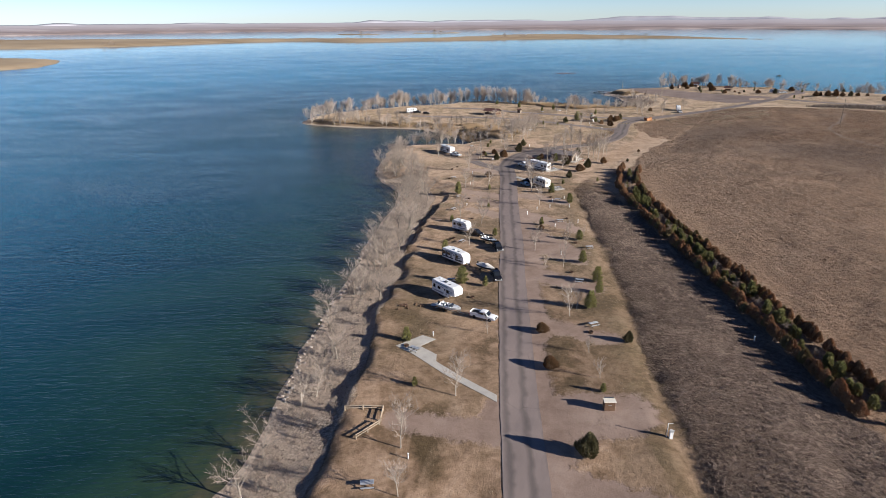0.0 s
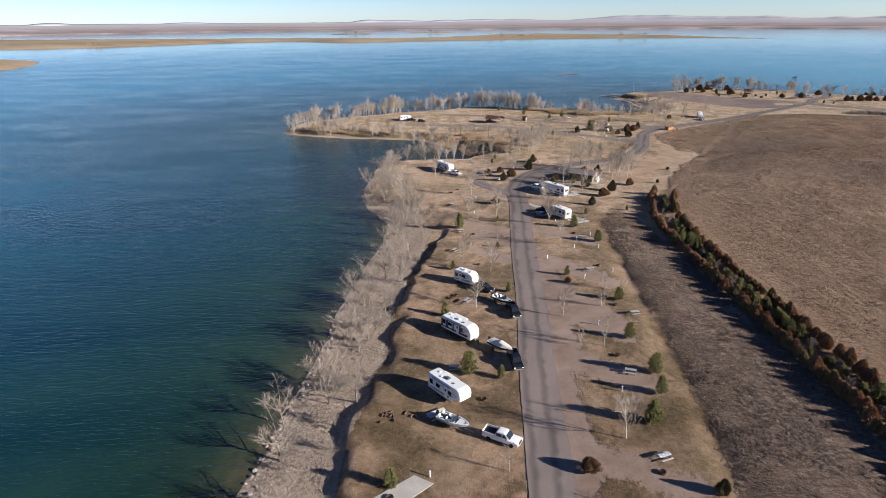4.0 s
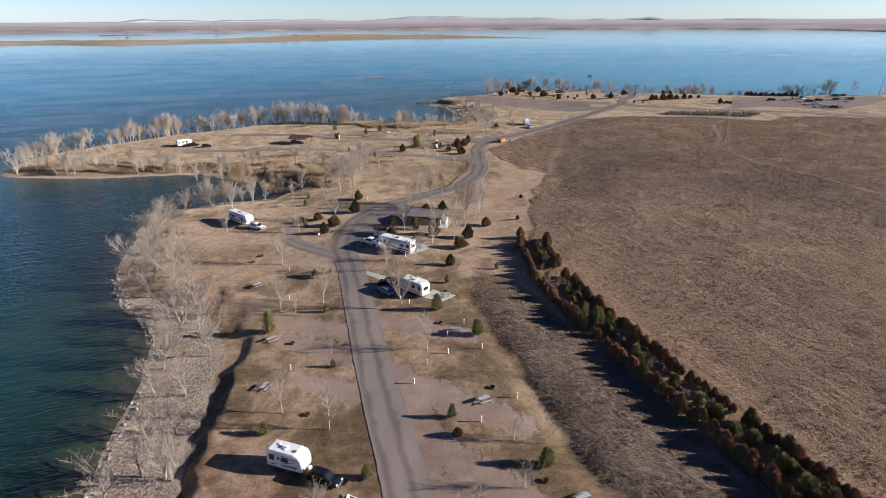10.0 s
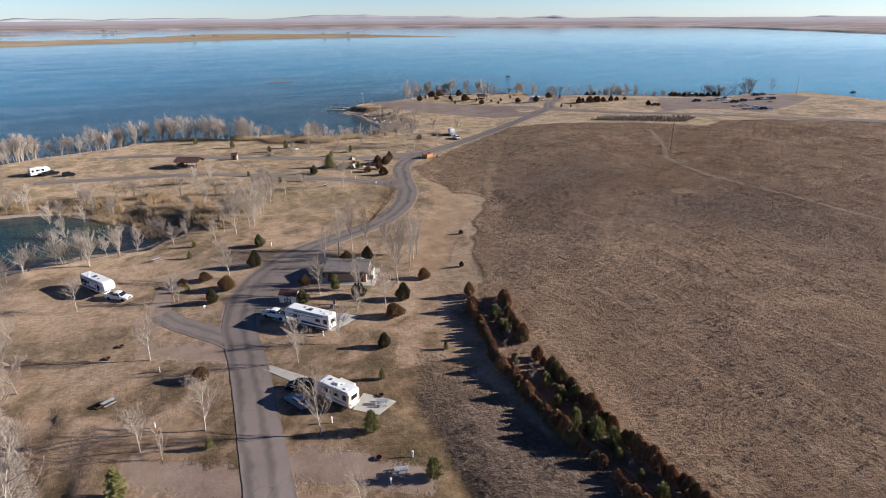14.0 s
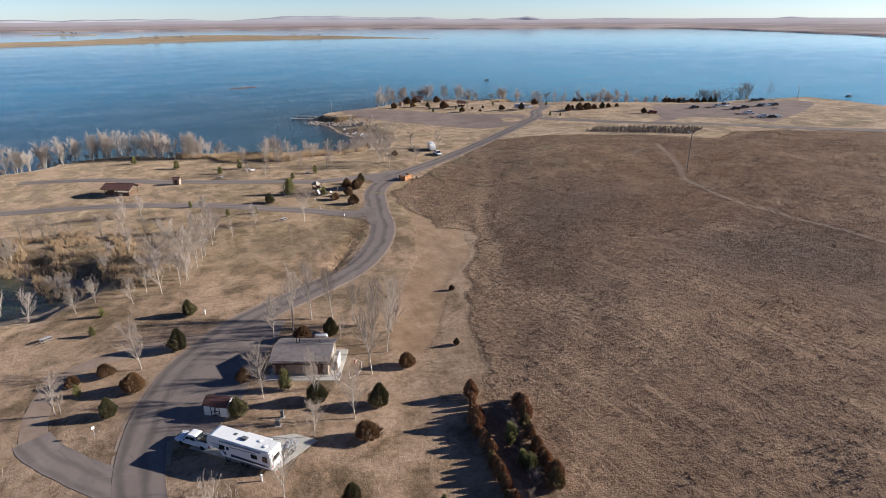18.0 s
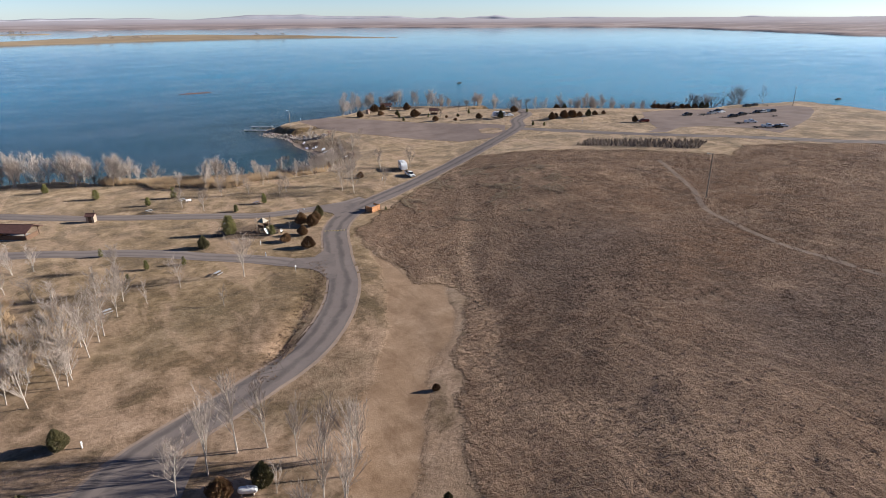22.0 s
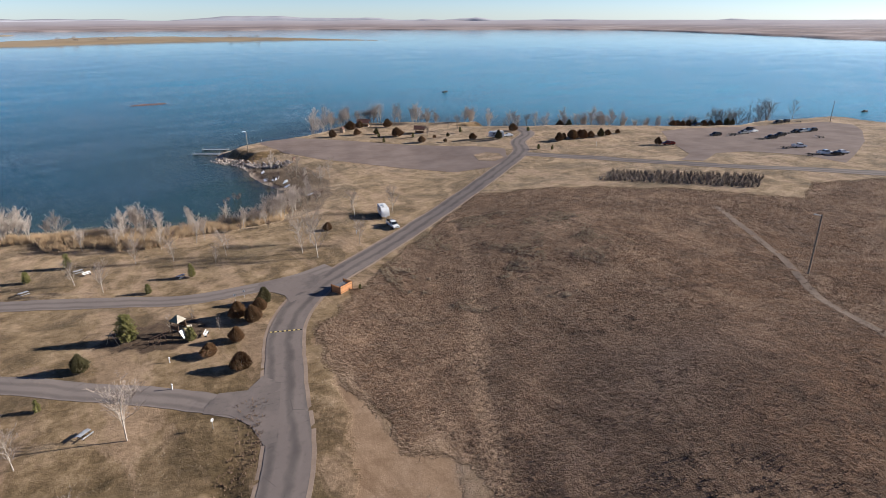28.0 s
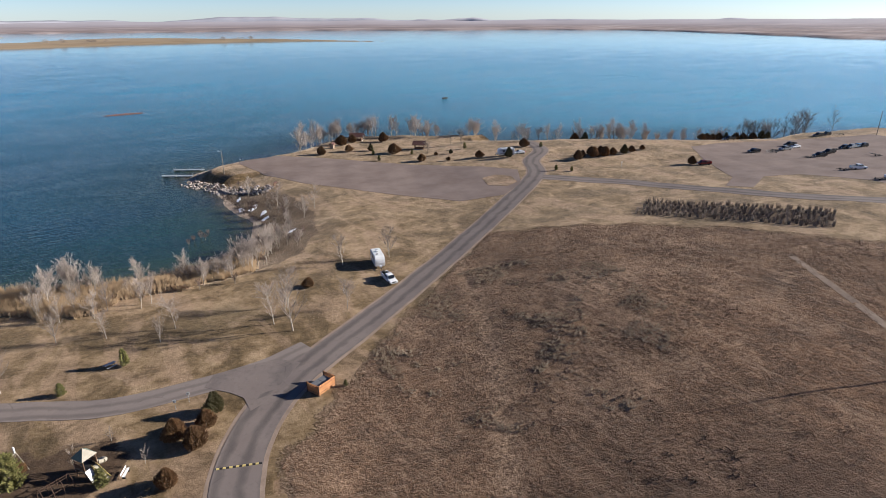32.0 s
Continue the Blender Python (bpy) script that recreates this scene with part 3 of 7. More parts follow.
def ribbon(name, centre, width, mat, label, category="road", lift=0.05, taper=None, step=2.0, kind="structure"):
    """A paved strip laid on the ground along a centre line, with a thin edge."""
    c = smooth_line(centre, step)
    t = np.gradient(c, axis=0)
    t /= np.linalg.norm(t, axis=1)[:, None]
    nrm = np.stack([t[:, 1], -t[:, 0]], 1)
    w = np.full(len(c), width) if taper is None else np.interp(np.linspace(0, 1, len(c)), np.linspace(0, 1, len(taper)), taper)
    cols = np.linspace(-0.5, 0.5, 7)
    rag = 0.16 * wobble(c[:, 0] * 3, c[:, 1] * 3, 9, 13)
    P = np.concatenate([c[:, None, :] + nrm[:, None, :] * ((w + (rag if abs(s) == 0.5 else 0)) * s)[:, None, None] for s in cols], 1)
    flat = P.reshape(-1, 2)
    z = heights(flat) + lift
    top = np.column_stack([flat, z])
    n, m = len(c), len(cols)
    faces = grid_faces(m, n).tolist()
    edge = [i * m for i in range(n)], [i * m + m - 1 for i in range(n)]
    verts = top.tolist()
    for side, e in enumerate(edge):
        base = len(verts)
        verts += [[top[i][0], top[i][1], top[i][2] - 0.3] for i in e]
        faces += [[e[i], e[i + 1], base + i + 1, base + i] for i in range(n - 1)]
    across = np.concatenate([np.tile(cols, n), np.full(n, -0.5), np.full(n, 0.5)])
    return tagged(mesh_object(name, verts, faces, mat, smooth=False, attrs=[("across", across), ("dust", 0.9 * (1 - ss(190, 262, np.array(verts)[:, 1])))]), label, category, kind=kind)


def patch(name, outline, mat, label, category="pavement", lift=0.04, cell=2.0, kind="structure"):
    """A paved area inside an outline, draped on the ground."""
    p = np.array(outline, float)
    lo, hi = p.min(0) - cell, p.max(0) + cell
    gx, gy = np.arange(lo[0], hi[0] + cell, cell), np.arange(lo[1], hi[1] + cell, cell)
    bm = bmesh.new()
    f = bm.faces.new([bm.verts.new((x, y, 0)) for x, y in p])
    for axis_n, vals in (((1, 0, 0), gx), ((0, 1, 0), gy)):
        for v in vals[1:-1]:
            bmesh.ops.bisect_plane(bm, geom=bm.verts[:] + bm.edges[:] + bm.faces[:], plane_co=Vector(axis_n) * v, plane_no=axis_n)
    rim = [e for e in bm.edges if e.is_boundary]
    ext = bmesh.ops.extrude_edge_only(bm, edges=rim)
    down = {v for v in ext["geom"] if isinstance(v, bmesh.types.BMVert)}
    vs = bm.verts[:]
    zs = heights([(v.co.x, v.co.y) for v in vs])
    for v, z in zip(vs, zs):
        v.co.z = z + lift - (0.3 if v in down else 0)
    bmesh.ops.recalc_face_normals(bm, faces=bm.faces[:])
    me = bpy.data.meshes.new(name)
    bm.to_mesh(me)
    bm.free()
    me.materials.append(mat)
    return tagged(new(name, me), label, category, kind=kind)


ROAD = [(-4, -200), (2, -60), (7, 10), (10, 40), (12, 62), (14, 85), (16, 104), (18.7, 130), (22, 157), (25, 188), (27.8, 212), (30, 231), (31, 245), (33.3, 255), (38, 265), (45, 273),
        (54, 280), (69, 286.5), (83, 294), (93, 304.5), (100.5, 317), (107, 335), (115, 353), (127, 365), (150, 377.3), (182, 394.5), (221, 416.4), (252, 436), (266, 453), (284, 466),
        (292, 484)]
ribbon("road_verge", ROAD[12:], 7.7, GRAVEL, "pale dusty gravel verge along the road", "verge", lift=0.02)
ribbon("road", ROAD, 6.4, ASPHALT, "worn grey asphalt campground road with darker wheel tracks", lift=0.06)
ribbon("road_loop_south", [(105, 323), (99, 330), (90, 340), (79, 350), (68, 360), (50, 372), (30, 384), (5, 395), (-15, 400)], 5.0, SIDE_ASPHALT, "narrow grey asphalt side road", lift=0.045)
ribbon("road_loop_north", [(134, 374), (124, 372), (111, 373), (101, 375), (92, 380.5), (78, 389), (66, 396), (48, 408), (28, 425), (8, 436)], 5.0, SIDE_ASPHALT, "narrow grey asphalt side road", lift=0.045)
ribbon("road_east", [(250, 432), (259, 420), (267, 409), (272, 395), (276, 382), (282, 359), (294, 339), (325, 303), (400, 240), (520, 130)], 7.0, ASPHALT,
       "grey asphalt access road", lift=0.045)
patch("boat_ramp_lot", [(172, 530), (175, 505), (181, 485), (200, 452), (212, 430), (226, 424), (240, 431), (252, 446), (246, 460), (226, 490), (205, 520), (187, 540), (176, 541)], LOT,
      "wide reddish gravel boat ramp lot", lift=0.05)
patch("parking_lot", [(296, 385), (308, 398), (322, 413), (338, 428), (356, 424), (380, 412), (408, 398), (425, 390), (420, 376), (400, 364), (366, 350), (335, 341), (314, 336),
                      (318, 352), (314, 372), (303, 378), (285, 372), (283, 380)], LOT, "large reddish gravel parking lot", lift=0.05)
ribbon("road_spur", [(30, 240), (27.5, 244.8), (23.3, 251.2), (19.7, 257.2), (18.4, 261.0)], 4.8, SIDE_ASPHALT, "short grey asphalt spur off the road", lift=0.045)
ribbon("gravel_loop", [(18.5, 260.6), (18.8, 268.5), (21.0, 275.0), (25.0, 278.3), (31.0, 279.2), (38.0, 278.6), (46, 276.5)], 3.6, GRAVEL, "faint gravel loop through dry grass", "track", lift=0.02)
patch("junction_apron_north", [(130.5, 369.6), (128.2, 372.8), (121.7, 374.4), (116.8, 374.6), (114.6, 371.8), (116.1, 369.6), (117.6, 367.6), (118.9, 365.0), (118.6, 361.0), (121.5, 362.0)], ASPHALT,
      "grey asphalt apron where a side road joins", lift=0.068)
patch("junction_apron_south", [(93.9, 334.2), (96.8, 336.6), (100.8, 334.9), (104.2, 337.5), (106.0, 334.0), (100.2, 320.0), (98.2, 320.4), (98.2, 325.4), (96.4, 330.1), (93.2, 332.6)], ASPHALT,
      "grey asphalt apron where a side road joins", lift=0.068)
patch("building_forecourt", [(34, 250), (41, 248), (46.5, 254), (51, 262), (56, 268.5), (60, 276), (52, 279), (44, 272), (37.5, 264)], ASPHALT, "grey asphalt forecourt", lift=0.06)
patch("slab_1", [(-7.8, 102.1), (-2.6, 106.0), (0.1, 104.3), (-2.9, 101.7), (0.2, 98.4), (0.1, 96.0), (3.7, 91.7), (10.3, 84.7), (10.1, 82.8), (1.4, 91.8), (-4.2, 98.6)], CONCRETE, "pale concrete camping slab", lift=0.06)
patch("slab_2", [(44.5, 213.7), (48.3, 209.2), (44.6, 207.3), (41.5, 210.5)], CONCRETE, "pale concrete patio slab", lift=0.06)
patch("slab_3", [(32.0, 228.8), (33.2, 229.6), (38.0, 222.6), (36.0, 221.5)], CONCRETE, "pale concrete drive strip", lift=0.06)
patch("slab_4", [(46.5, 235.5), (53.3, 238.3), (51, 241.5), (46.5, 243), (40, 248), (37.5, 246.5), (44, 238)], CONCRETE, "pale concrete camping slab", lift=0.06)
ribbon("track", [(232.6, 335.3), (221.4, 320.6), (210.1, 306), (195, 290), (187, 268.6), (184.6, 247.5), (184, 200), (190, 140)], 1.6,
       worn("bare_track_soil", (0.125, 0.086, 0.060), (0.230, 0.166, 0.120), 0.5), "faint two-wheel dirt track through prairie", "track", lift=0.02)
patch("junction_island", [(230, 437), (234, 431.5), (240, 433), (243.5, 440), (241, 446), (234.5, 446)], GROUND, "dry grass island at the road junction", "island", lift=0.1)

# ---- plants ----
BARK_PALE = worn("pale_bark", (0.31, 0.265, 0.22), (0.48, 0.42, 0.355), 1.5, 0.9, per_object=0.18)
BARK_GREY = worn("grey_bark", (0.15, 0.125, 0.10), (0.27, 0.23, 0.19), 1.5, 0.9, per_object=0.2)
TWIG_PALE = worn("pale_twigs", (0.215, 0.172, 0.140), (0.350, 0.290, 0.242), 1.0, 0.9, bump=0, per_object=0.18)
TWIG_GREY = worn("grey_brown_twigs", (0.17, 0.135, 0.11), (0.28, 0.23, 0.19), 1.0, 0.9, bump=0, per_object=0.2)
# far crowns: sunlit brightness put into the twig colour
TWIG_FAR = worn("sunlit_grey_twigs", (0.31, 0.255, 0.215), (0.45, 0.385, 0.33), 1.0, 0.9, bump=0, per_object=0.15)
TWIG_RED = worn("reddish_twigs", (0.125, 0.085, 0.070), (0.220, 0.158, 0.130), 1.0, 0.9, bump=0, per_object=0.2)
JUNIPER = worn("bronze_juniper", (0.078, 0.041, 0.017), (0.185, 0.104, 0.048), 3.0, 0.85, bump=0, per_object=0.3)
CEDAR = worn("dark_green_juniper", (0.046, 0.044, 0.018), (0.120, 0.100, 0.045), 3.0, 0.85, bump=0, per_object=0.3)
PINE = worn("pine_needles", (0.088, 0.088, 0.024), (0.230, 0.210, 0.074), 3.0, 0.8, bump=0, per_object=0.25)
STRAW = worn("straw_grass", (0.24, 0.185, 0.125), (0.40, 0.32, 0.23), 0.2, 0.95, bump=0)
RUSTY = worn("brown_grass", (0.105, 0.068, 0.043), (0.215, 0.147, 0.098), 0.15, 0.95, bump=0)
DUSKGRASS = worn("dusky_grass", (0.070, 0.053, 0.048), (0.150, 0.118, 0.108), 0.15, 0.95, bump=0)
SAGE = worn("dark_sagebrush", (0.024, 0.018, 0.015), (0.058, 0.044, 0.035), 0.5, 0.95, bump=0)
BROWNJUN = worn("rust_brown_juniper", (0.150, 0.078, 0.040), (0.330, 0.190, 0.100), 3.0, 0.85, bump=0, per_object=0.15)
OLIVEJUN = worn("olive_brown_juniper", (0.110, 0.080, 0.034), (0.250, 0.185, 0.085), 3.0, 0.85, bump=0, per_object=0.15)
WEEDY = worn("grey_dead_weeds", (0.100, 0.072, 0.057), (0.220, 0.168, 0.136), 0.2, 0.95, bump=0)
REED = worn("golden_reeds", (0.31, 0.215, 0.122), (0.50, 0.37, 0.232), 0.3, 0.95, bump=0)


def tapers(segs, sides):
    """Tapered branches from rows of start, end and two radii, as arrays of points and faces; a second radius of 0 ends in a tip."""
    s = np.array(segs, float)
    p0, p1, r0, r1 = s[:, 0:3], s[:, 3:6], s[:, 6], s[:, 7]
    d = p1 - p0
    d /= np.linalg.norm(d, axis=1)[:, None] + 1e-9
    ref = np.where(np.abs(d[:, 2:3]) > 0.9, np.array([[1.0, 0, 0]]), np.array([[0, 0, 1.0]]))
    u = np.cross(d, ref)
    u /= np.linalg.norm(u, axis=1)[:, None]
    w = np.cross(d, u)
    a = np.arange(sides) * 2 * np.pi / sides
    ring = np.cos(a)[None, :, None] * u[:, None, :] + np.sin(a)[None, :, None] * w[:, None, :]
    lo, hi = p0[:, None, :] + ring * r0[:, None, None], p1[:, None, :] + ring * r1[:, None, None]
    V = np.concatenate([lo, hi], 1).reshape(-1, 3)
    base = np.arange(len(s)) * sides * 2
    F = []
    for i in range(sides):
        j = (i + 1) % sides
        F.append(np.stack([base + i, base + j, base + sides + j, base + sides + i], 1))
    return V, np.concatenate(F)


def tips(segs, sides=3):
    s = np.array(segs, float)
    p0, p1, r0 = s[:, 0:3], s[:, 3:6], s[:, 6]
    d = p1 - p0
    d /= np.linalg.norm(d, axis=1)[:, None] + 1e-9
    ref = np.where(np.abs(d[:, 2:3]) > 0.9, np.array([[1.0, 0, 0]]), np.array([[0, 0, 1.0]]))
    u = np.cross(d, ref)
    u /= np.linalg.norm(u, axis=1)[:, None]
    w = np.cross(d, u)
    a = np.arange(sides) * 2 * np.pi / sides
    ring = p0[:, None, :] + (np.cos(a)[None, :, None] * u[:, None, :] + np.sin(a)[None, :, None] * w[:, None, :]) * r0[:, None, None]
    V = np.concatenate([ring, p1[:, None, :]], 1).reshape(-1, 3)
    base = np.arange(len(s)) * (sides + 1)
    F = [np.stack([base + i, base + (i + 1) % sides, base + sides], 1) for i in range(sides)]
    return V, np.concatenate(F)


def plain_mesh(name, V, F, mat, smooth=False):
    me = bpy.data.meshes.new(name)
    me.from_pydata(V.tolist(), [], F.tolist())
    me.materials.append(mat)
    if smooth:
        me.shade_smooth()
    return me


def bare_tree_meshes(seed, tall=9.0, spread=0.55, stems=1, twigs=6, bark=None, twig=None, limbs=15, thin=0.024, fork=False):
    """A leafless tree: trunk with limbs, and a crown of forked twigs."""
    r = random.Random(seed)
    wood, fine = [], []

    def go(p, d, length, rad, level):
        bits = 3 if level < 2 else 2
        q = Vector(p)
        v = Vector(d).normalized()
        pts = [q.copy()]
        for i in range(bits):
            v = (v + Vector((r.gauss(0, 0.05 if level == 0 else 0.14), r.gauss(0, 0.05 if level == 0 else 0.14), r.gauss(0.06, 0.09)))).normalized()
            q = q + v * length / bits
            pts.append(q.copy())
        for i in range(bits):
            ra, rb = rad * (1 - 0.6 * i / bits), rad * (1 - 0.6 * (i + 1) / bits)
            row = (*pts[i], *pts[i + 1], ra, rb)
            if level >= 3 and i == bits - 1:
                fine.append(row)
            else:
                (wood if level < 2 else fine).append(row)
        if level >= 3:
            return
        count = (limbs, 6, twigs)[level] if level < 3 else 0
        for i in range(count):
            f = r.uniform(0.5 if fork and level == 0 else 0.2, 1.0)
            k = min(bits - 1, int(f * bits))
            at = pts[k].lerp(pts[k + 1], f * bits - k)
            az = r.uniform(0, 6.283) if level else i * 2.4 + r.uniform(-0.5, 0.5)
            out = Vector((math.cos(az), math.sin(az), 0))
            if level:
                out = (out + v * 0.3).normalized()
            dirn = (v * (1 - spread * 0.75) + out * spread * r.uniform(0.7, 1.25) + Vector((0, 0, 0.18))).normalized()
            reach = r.uniform(0.8, 1.2) if fork and level == 0 else r.uniform(0.38, 0.62) * (1.12 - 0.45 * f if level == 0 else 1)
            go(at, dirn, length * reach, rad * (0.42 if level else (0.5 if fork else 0.36)) * (1.15 - 0.4 * f), level + 1)

    for s in range(stems):
        lean = Vector((r.gauss(0, 0.03 + 0.14 * (stems > 1)), r.gauss(0, 0.03 + 0.14 * (stems > 1)), 1))
        go((r.gauss(0, 0.1) * (stems > 1), r.gauss(0, 0.1) * (stems > 1), -0.15), lean, tall * (0.5 if fork else r.uniform(0.78, 0.9)), tall * (0.021 if fork else 0.0125), 0)
    fine = [(*f[:6], max(f[6], thin), f[7]) for f in fine]
    tv, tf = tapers(wood, 5)
    cv, cf = tips(fine, 3)
    return plain_mesh("trunk", tv, tf, bark or BARK_PALE), plain_mesh("crown", cv, cf, twig or TWIG_PALE)


def leaf_mass(r, n, size, inside):
    """Many small upturned sprays of foliage; inside(r) gives a place and an outward way."""
    rows = []
    for _ in range(n):
        p, o = inside(r)
        o = (Vector(o) + Vector((r.gauss(0, 0.3), r.gauss(0, 0.3), r.gauss(0.55, 0.3)))).normalized()
        s = size * r.uniform(0.6, 1.4)
        rows.append((*p, *(Vector(p) + o * s), s * 0.19, 0))
    return tips(rows, 3)


def juniper_meshes(seed, tall=3.0, wide=2.6, mat=None, point=0.6, n=2300):
    r = random.Random(seed)
    lob = [(r.uniform(0, 6.28), r.uniform(0.2, 0.9), r.uniform(0.05, 0.25)) for _ in range(9)]

    def inside(r):
        h = r.random() ** 0.8
        az = r.uniform(0, 6.283)
        w = (1 - h ** (1.2 + point)) ** 0.75 * (0.75 + 0.4 * min(1, h * 4)) * wide / 2
        for a, hh, amp in lob:
            w *= 1 + amp * math.exp(-((h - hh) / 0.18) ** 2) * max(-0.3, math.cos(az - a))
        q = w * r.uniform(0.55, 1.0)
        return (q * math.cos(az), q * math.sin(az), 0.06 * tall + h * tall * 0.88), (math.cos(az) * 0.8, math.sin(az) * 0.8, 0.55 + h * 0.6)

    cv, cf = leaf_mass(r, n, 0.38 * (tall / 3) ** 0.5, inside)
    tv, tf = tapers([(0, 0, -0.1, 0, 0, tall * 0.5, 0.09, 0.05), (0, 0, tall * 0.5, 0.02, 0, tall * 0.86, 0.05, 0.01)], 6)
    return plain_mesh("trunk", tv, tf, BARK_GREY), plain_mesh("crown", cv, cf, mat or JUNIPER)


def pine_meshes(seed, tall=4.5, wide=2.4, n=2600):
    """A young pine: whorls of boughs with dense upturned needle sprays, fullest low down."""
    r = random.Random(seed)
    wood = [(0, 0, -0.1, 0, 0, tall * 0.55, 0.10, 0.06), (0, 0, tall * 0.55, 0, 0, tall * 0.97, 0.06, 0.012)]
    boughs = []
    z = tall * 0.07
    while z < tall * 0.95:
        f = z / tall
        reach = wide / 2 * (1 - f) ** 0.62 * (0.72 + 0.4 * min(1, f * 4))
        for i in range(r.randint(6, 8)):
            az = i * 0.9 + r.uniform(0, 0.6)
            L = reach * r.uniform(0.72, 1.12) + 0.1
            e = Vector((math.cos(az) * L, math.sin(az) * L, z + (0.2 + 0.6 * f) * L))
            wood.append((0, 0, z, *e, 0.022, 0.008))
            boughs.append((Vector((0, 0, z)), e, L))
        z += tall * 0.075
    rows = []
    weights = [b[2] + 0.15 for b in boughs]
    for a, e, L in r.choices(boughs, weights, k=n):
        c = a.lerp(e, r.uniform(0.25, 1.03)) + Vector((r.gauss(0, 0.09), r.gauss(0, 0.09), r.gauss(0.03, 0.10)))
        o = ((e - a).normalized() * 0.6 + Vector((r.gauss(0, 0.5), r.gauss(0, 0.5), r.gauss(0.55, 0.4)))).normalized()
        rows.append((*c, *(c + o * r.uniform(0.16, 0.34)), 0.065, 0))
    tv, tf = tapers(wood, 5)
    cv, cf = tips(rows, 3)
    return plain_mesh("trunk", tv, tf, BARK_GREY), plain_mesh("crown", cv, cf, PINE)


class Planter:
    """Plants copies of a kind's variants, each a thing with a trunk and a crown."""

    def __init__(self, name, meshes, label, category, group, seed=1):
        self.name, self.meshes, self.tags, self.r, self.made = name, meshes, (label, category, group), random.Random(seed), {}

    def put(self, x, y, scale=1.0, z=None, variant=None):
        r = self.r
        i = r.randrange(len(self.meshes)) if variant is None else variant
        s = scale * r.uniform(0.9, 1.1)
        m = pose(x, y, ground_at(x, y) if z is None else z, r.gauss(0, 1.5), r.gauss(0, 1.5), r.uniform(0, 360)) @ Matrix.Diagonal((s * r.uniform(0.92, 1.08), s * r.uniform(0.92, 1.08), s, 1))
        if i in self.made:
            return copy_thing(self.made[i], Matrix(m) @ Matrix.Diagonal((*[1 / v for v in self.made[i].scale], 1)))
        root = tagged(new(self.name), *self.tags)
        root.empty_display_size = 0.3
        for me in self.meshes[i]:
            new(me.name, me).parent = root
        root.matrix_basis = m
        self.made[i] = root
        return root

    def all(self, spots, scale=1.0):
        for s in spots:
            self.put(s[0], s[1], scale * (s[2] if len(s) > 2 else 1.0))


SPREAD = [bare_tree_meshes(s, 9.0, 0.66, 1, limbs=17) for s in (1, 2)] + [bare_tree_meshes(s, 7.5, 0.6, 2, limbs=9) for s in (3, 4)] + [bare_tree_meshes(5, 6.5, 0.66, 3, limbs=6)]
BROAD = [bare_tree_meshes(s, 7.6, 0.78, 1, limbs=m, twigs=7, fork=True, bark=BARK_GREY) for s, m in ((6, 8), (7, 9), (8, 7))]
UPRIGHT = [bare_tree_meshes(s, 9.6, 0.56, 1, limbs=18) for s in (11, 12, 13)]
POPLAR = [bare_tree_meshes(s, 10.5, 0.3, 1, limbs=18, twigs=5) for s in (21, 22)]
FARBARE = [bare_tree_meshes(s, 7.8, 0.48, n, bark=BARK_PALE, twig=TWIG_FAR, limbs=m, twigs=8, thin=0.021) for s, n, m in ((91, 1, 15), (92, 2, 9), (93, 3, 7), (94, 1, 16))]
DARKBARE = [bare_tree_meshes(s, 7.0, 0.6, n, bark=BARK_GREY, twig=TWIG_GREY, limbs=7) for s, n in ((31, 1), (32, 2), (33, 3))]
SHRUB = [bare_tree_meshes(s, 2.6, 0.62, 4, bark=BARK_GREY, twig=TWIG_GREY, limbs=5, twigs=3) for s in (41, 42)]
RED = [bare_tree_meshes(s, 3.0, 0.6, 4, bark=BARK_GREY, twig=TWIG_RED, limbs=5, twigs=3) for s in (46, 47)]
SAPLING = [bare_tree_meshes(s, 4.5, 0.4, 1, limbs=8, twigs=3) for s in (51, 52)]

camp_tree = Planter("bare_tree", UPRIGHT + SPREAD[:1], "leafless pale-barked young tree on dry campground grass", "tree", "campground trees", 3)
shore_tree = Planter("cottonwood_tree", BROAD + SPREAD[2:], "leafless silvery cottonwood on the gravel lake shore", "tree", "lake shore trees", 4)
poplar = Planter("poplar_tree", POPLAR, "tall slender leafless poplar beside the restroom building", "tree", "poplars", 5)
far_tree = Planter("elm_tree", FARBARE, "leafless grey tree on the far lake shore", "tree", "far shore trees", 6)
dark_tree = Planter("willow_tree", DARKBARE, "leafless dark-branched tree near the water", "tree", "dark bare trees", 7)
shrub = Planter("bare_shrub", SHRUB, "low leafless grey-brown shrub near the water", "shrub", "shore shrubs", 8)
red_shrub = Planter("willow_shrub", RED, "reddish leafless willow shrub at the water's edge", "shrub", "willow thicket", 9)
sapling = Planter("sapling", SAPLING, "thin leafless sapling with pale bark", "tree", "saplings", 10)
juniper = Planter("juniper", [juniper_meshes(61, 3.0, 2.7, None, 0.5), juniper_meshes(62, 3.4, 2.4, CEDAR, 0.2), juniper_meshes(63, 2.8, 2.9, None, 0.9)],
                  "dense bronze-green juniper on dry grass", "juniper", "junipers", 11)
hedge_juniper = Planter("hedge_juniper", [juniper_meshes(s, 2.35, 1.9, m, -0.15, 1500) for s, m in ((71, BROWNJUN), (72, BROWNJUN), (73, OLIVEJUN), (74, BROWNJUN))],
                        "dense brownish juniper in the shelter belt", "juniper", "shelter belt", 12)
pine = Planter("pine_tree", [pine_meshes(81, 4.2, 2.7), pine_meshes(82, 4.8, 2.6)], "young green pine standing on dry grass", "pine", "pines", 13)
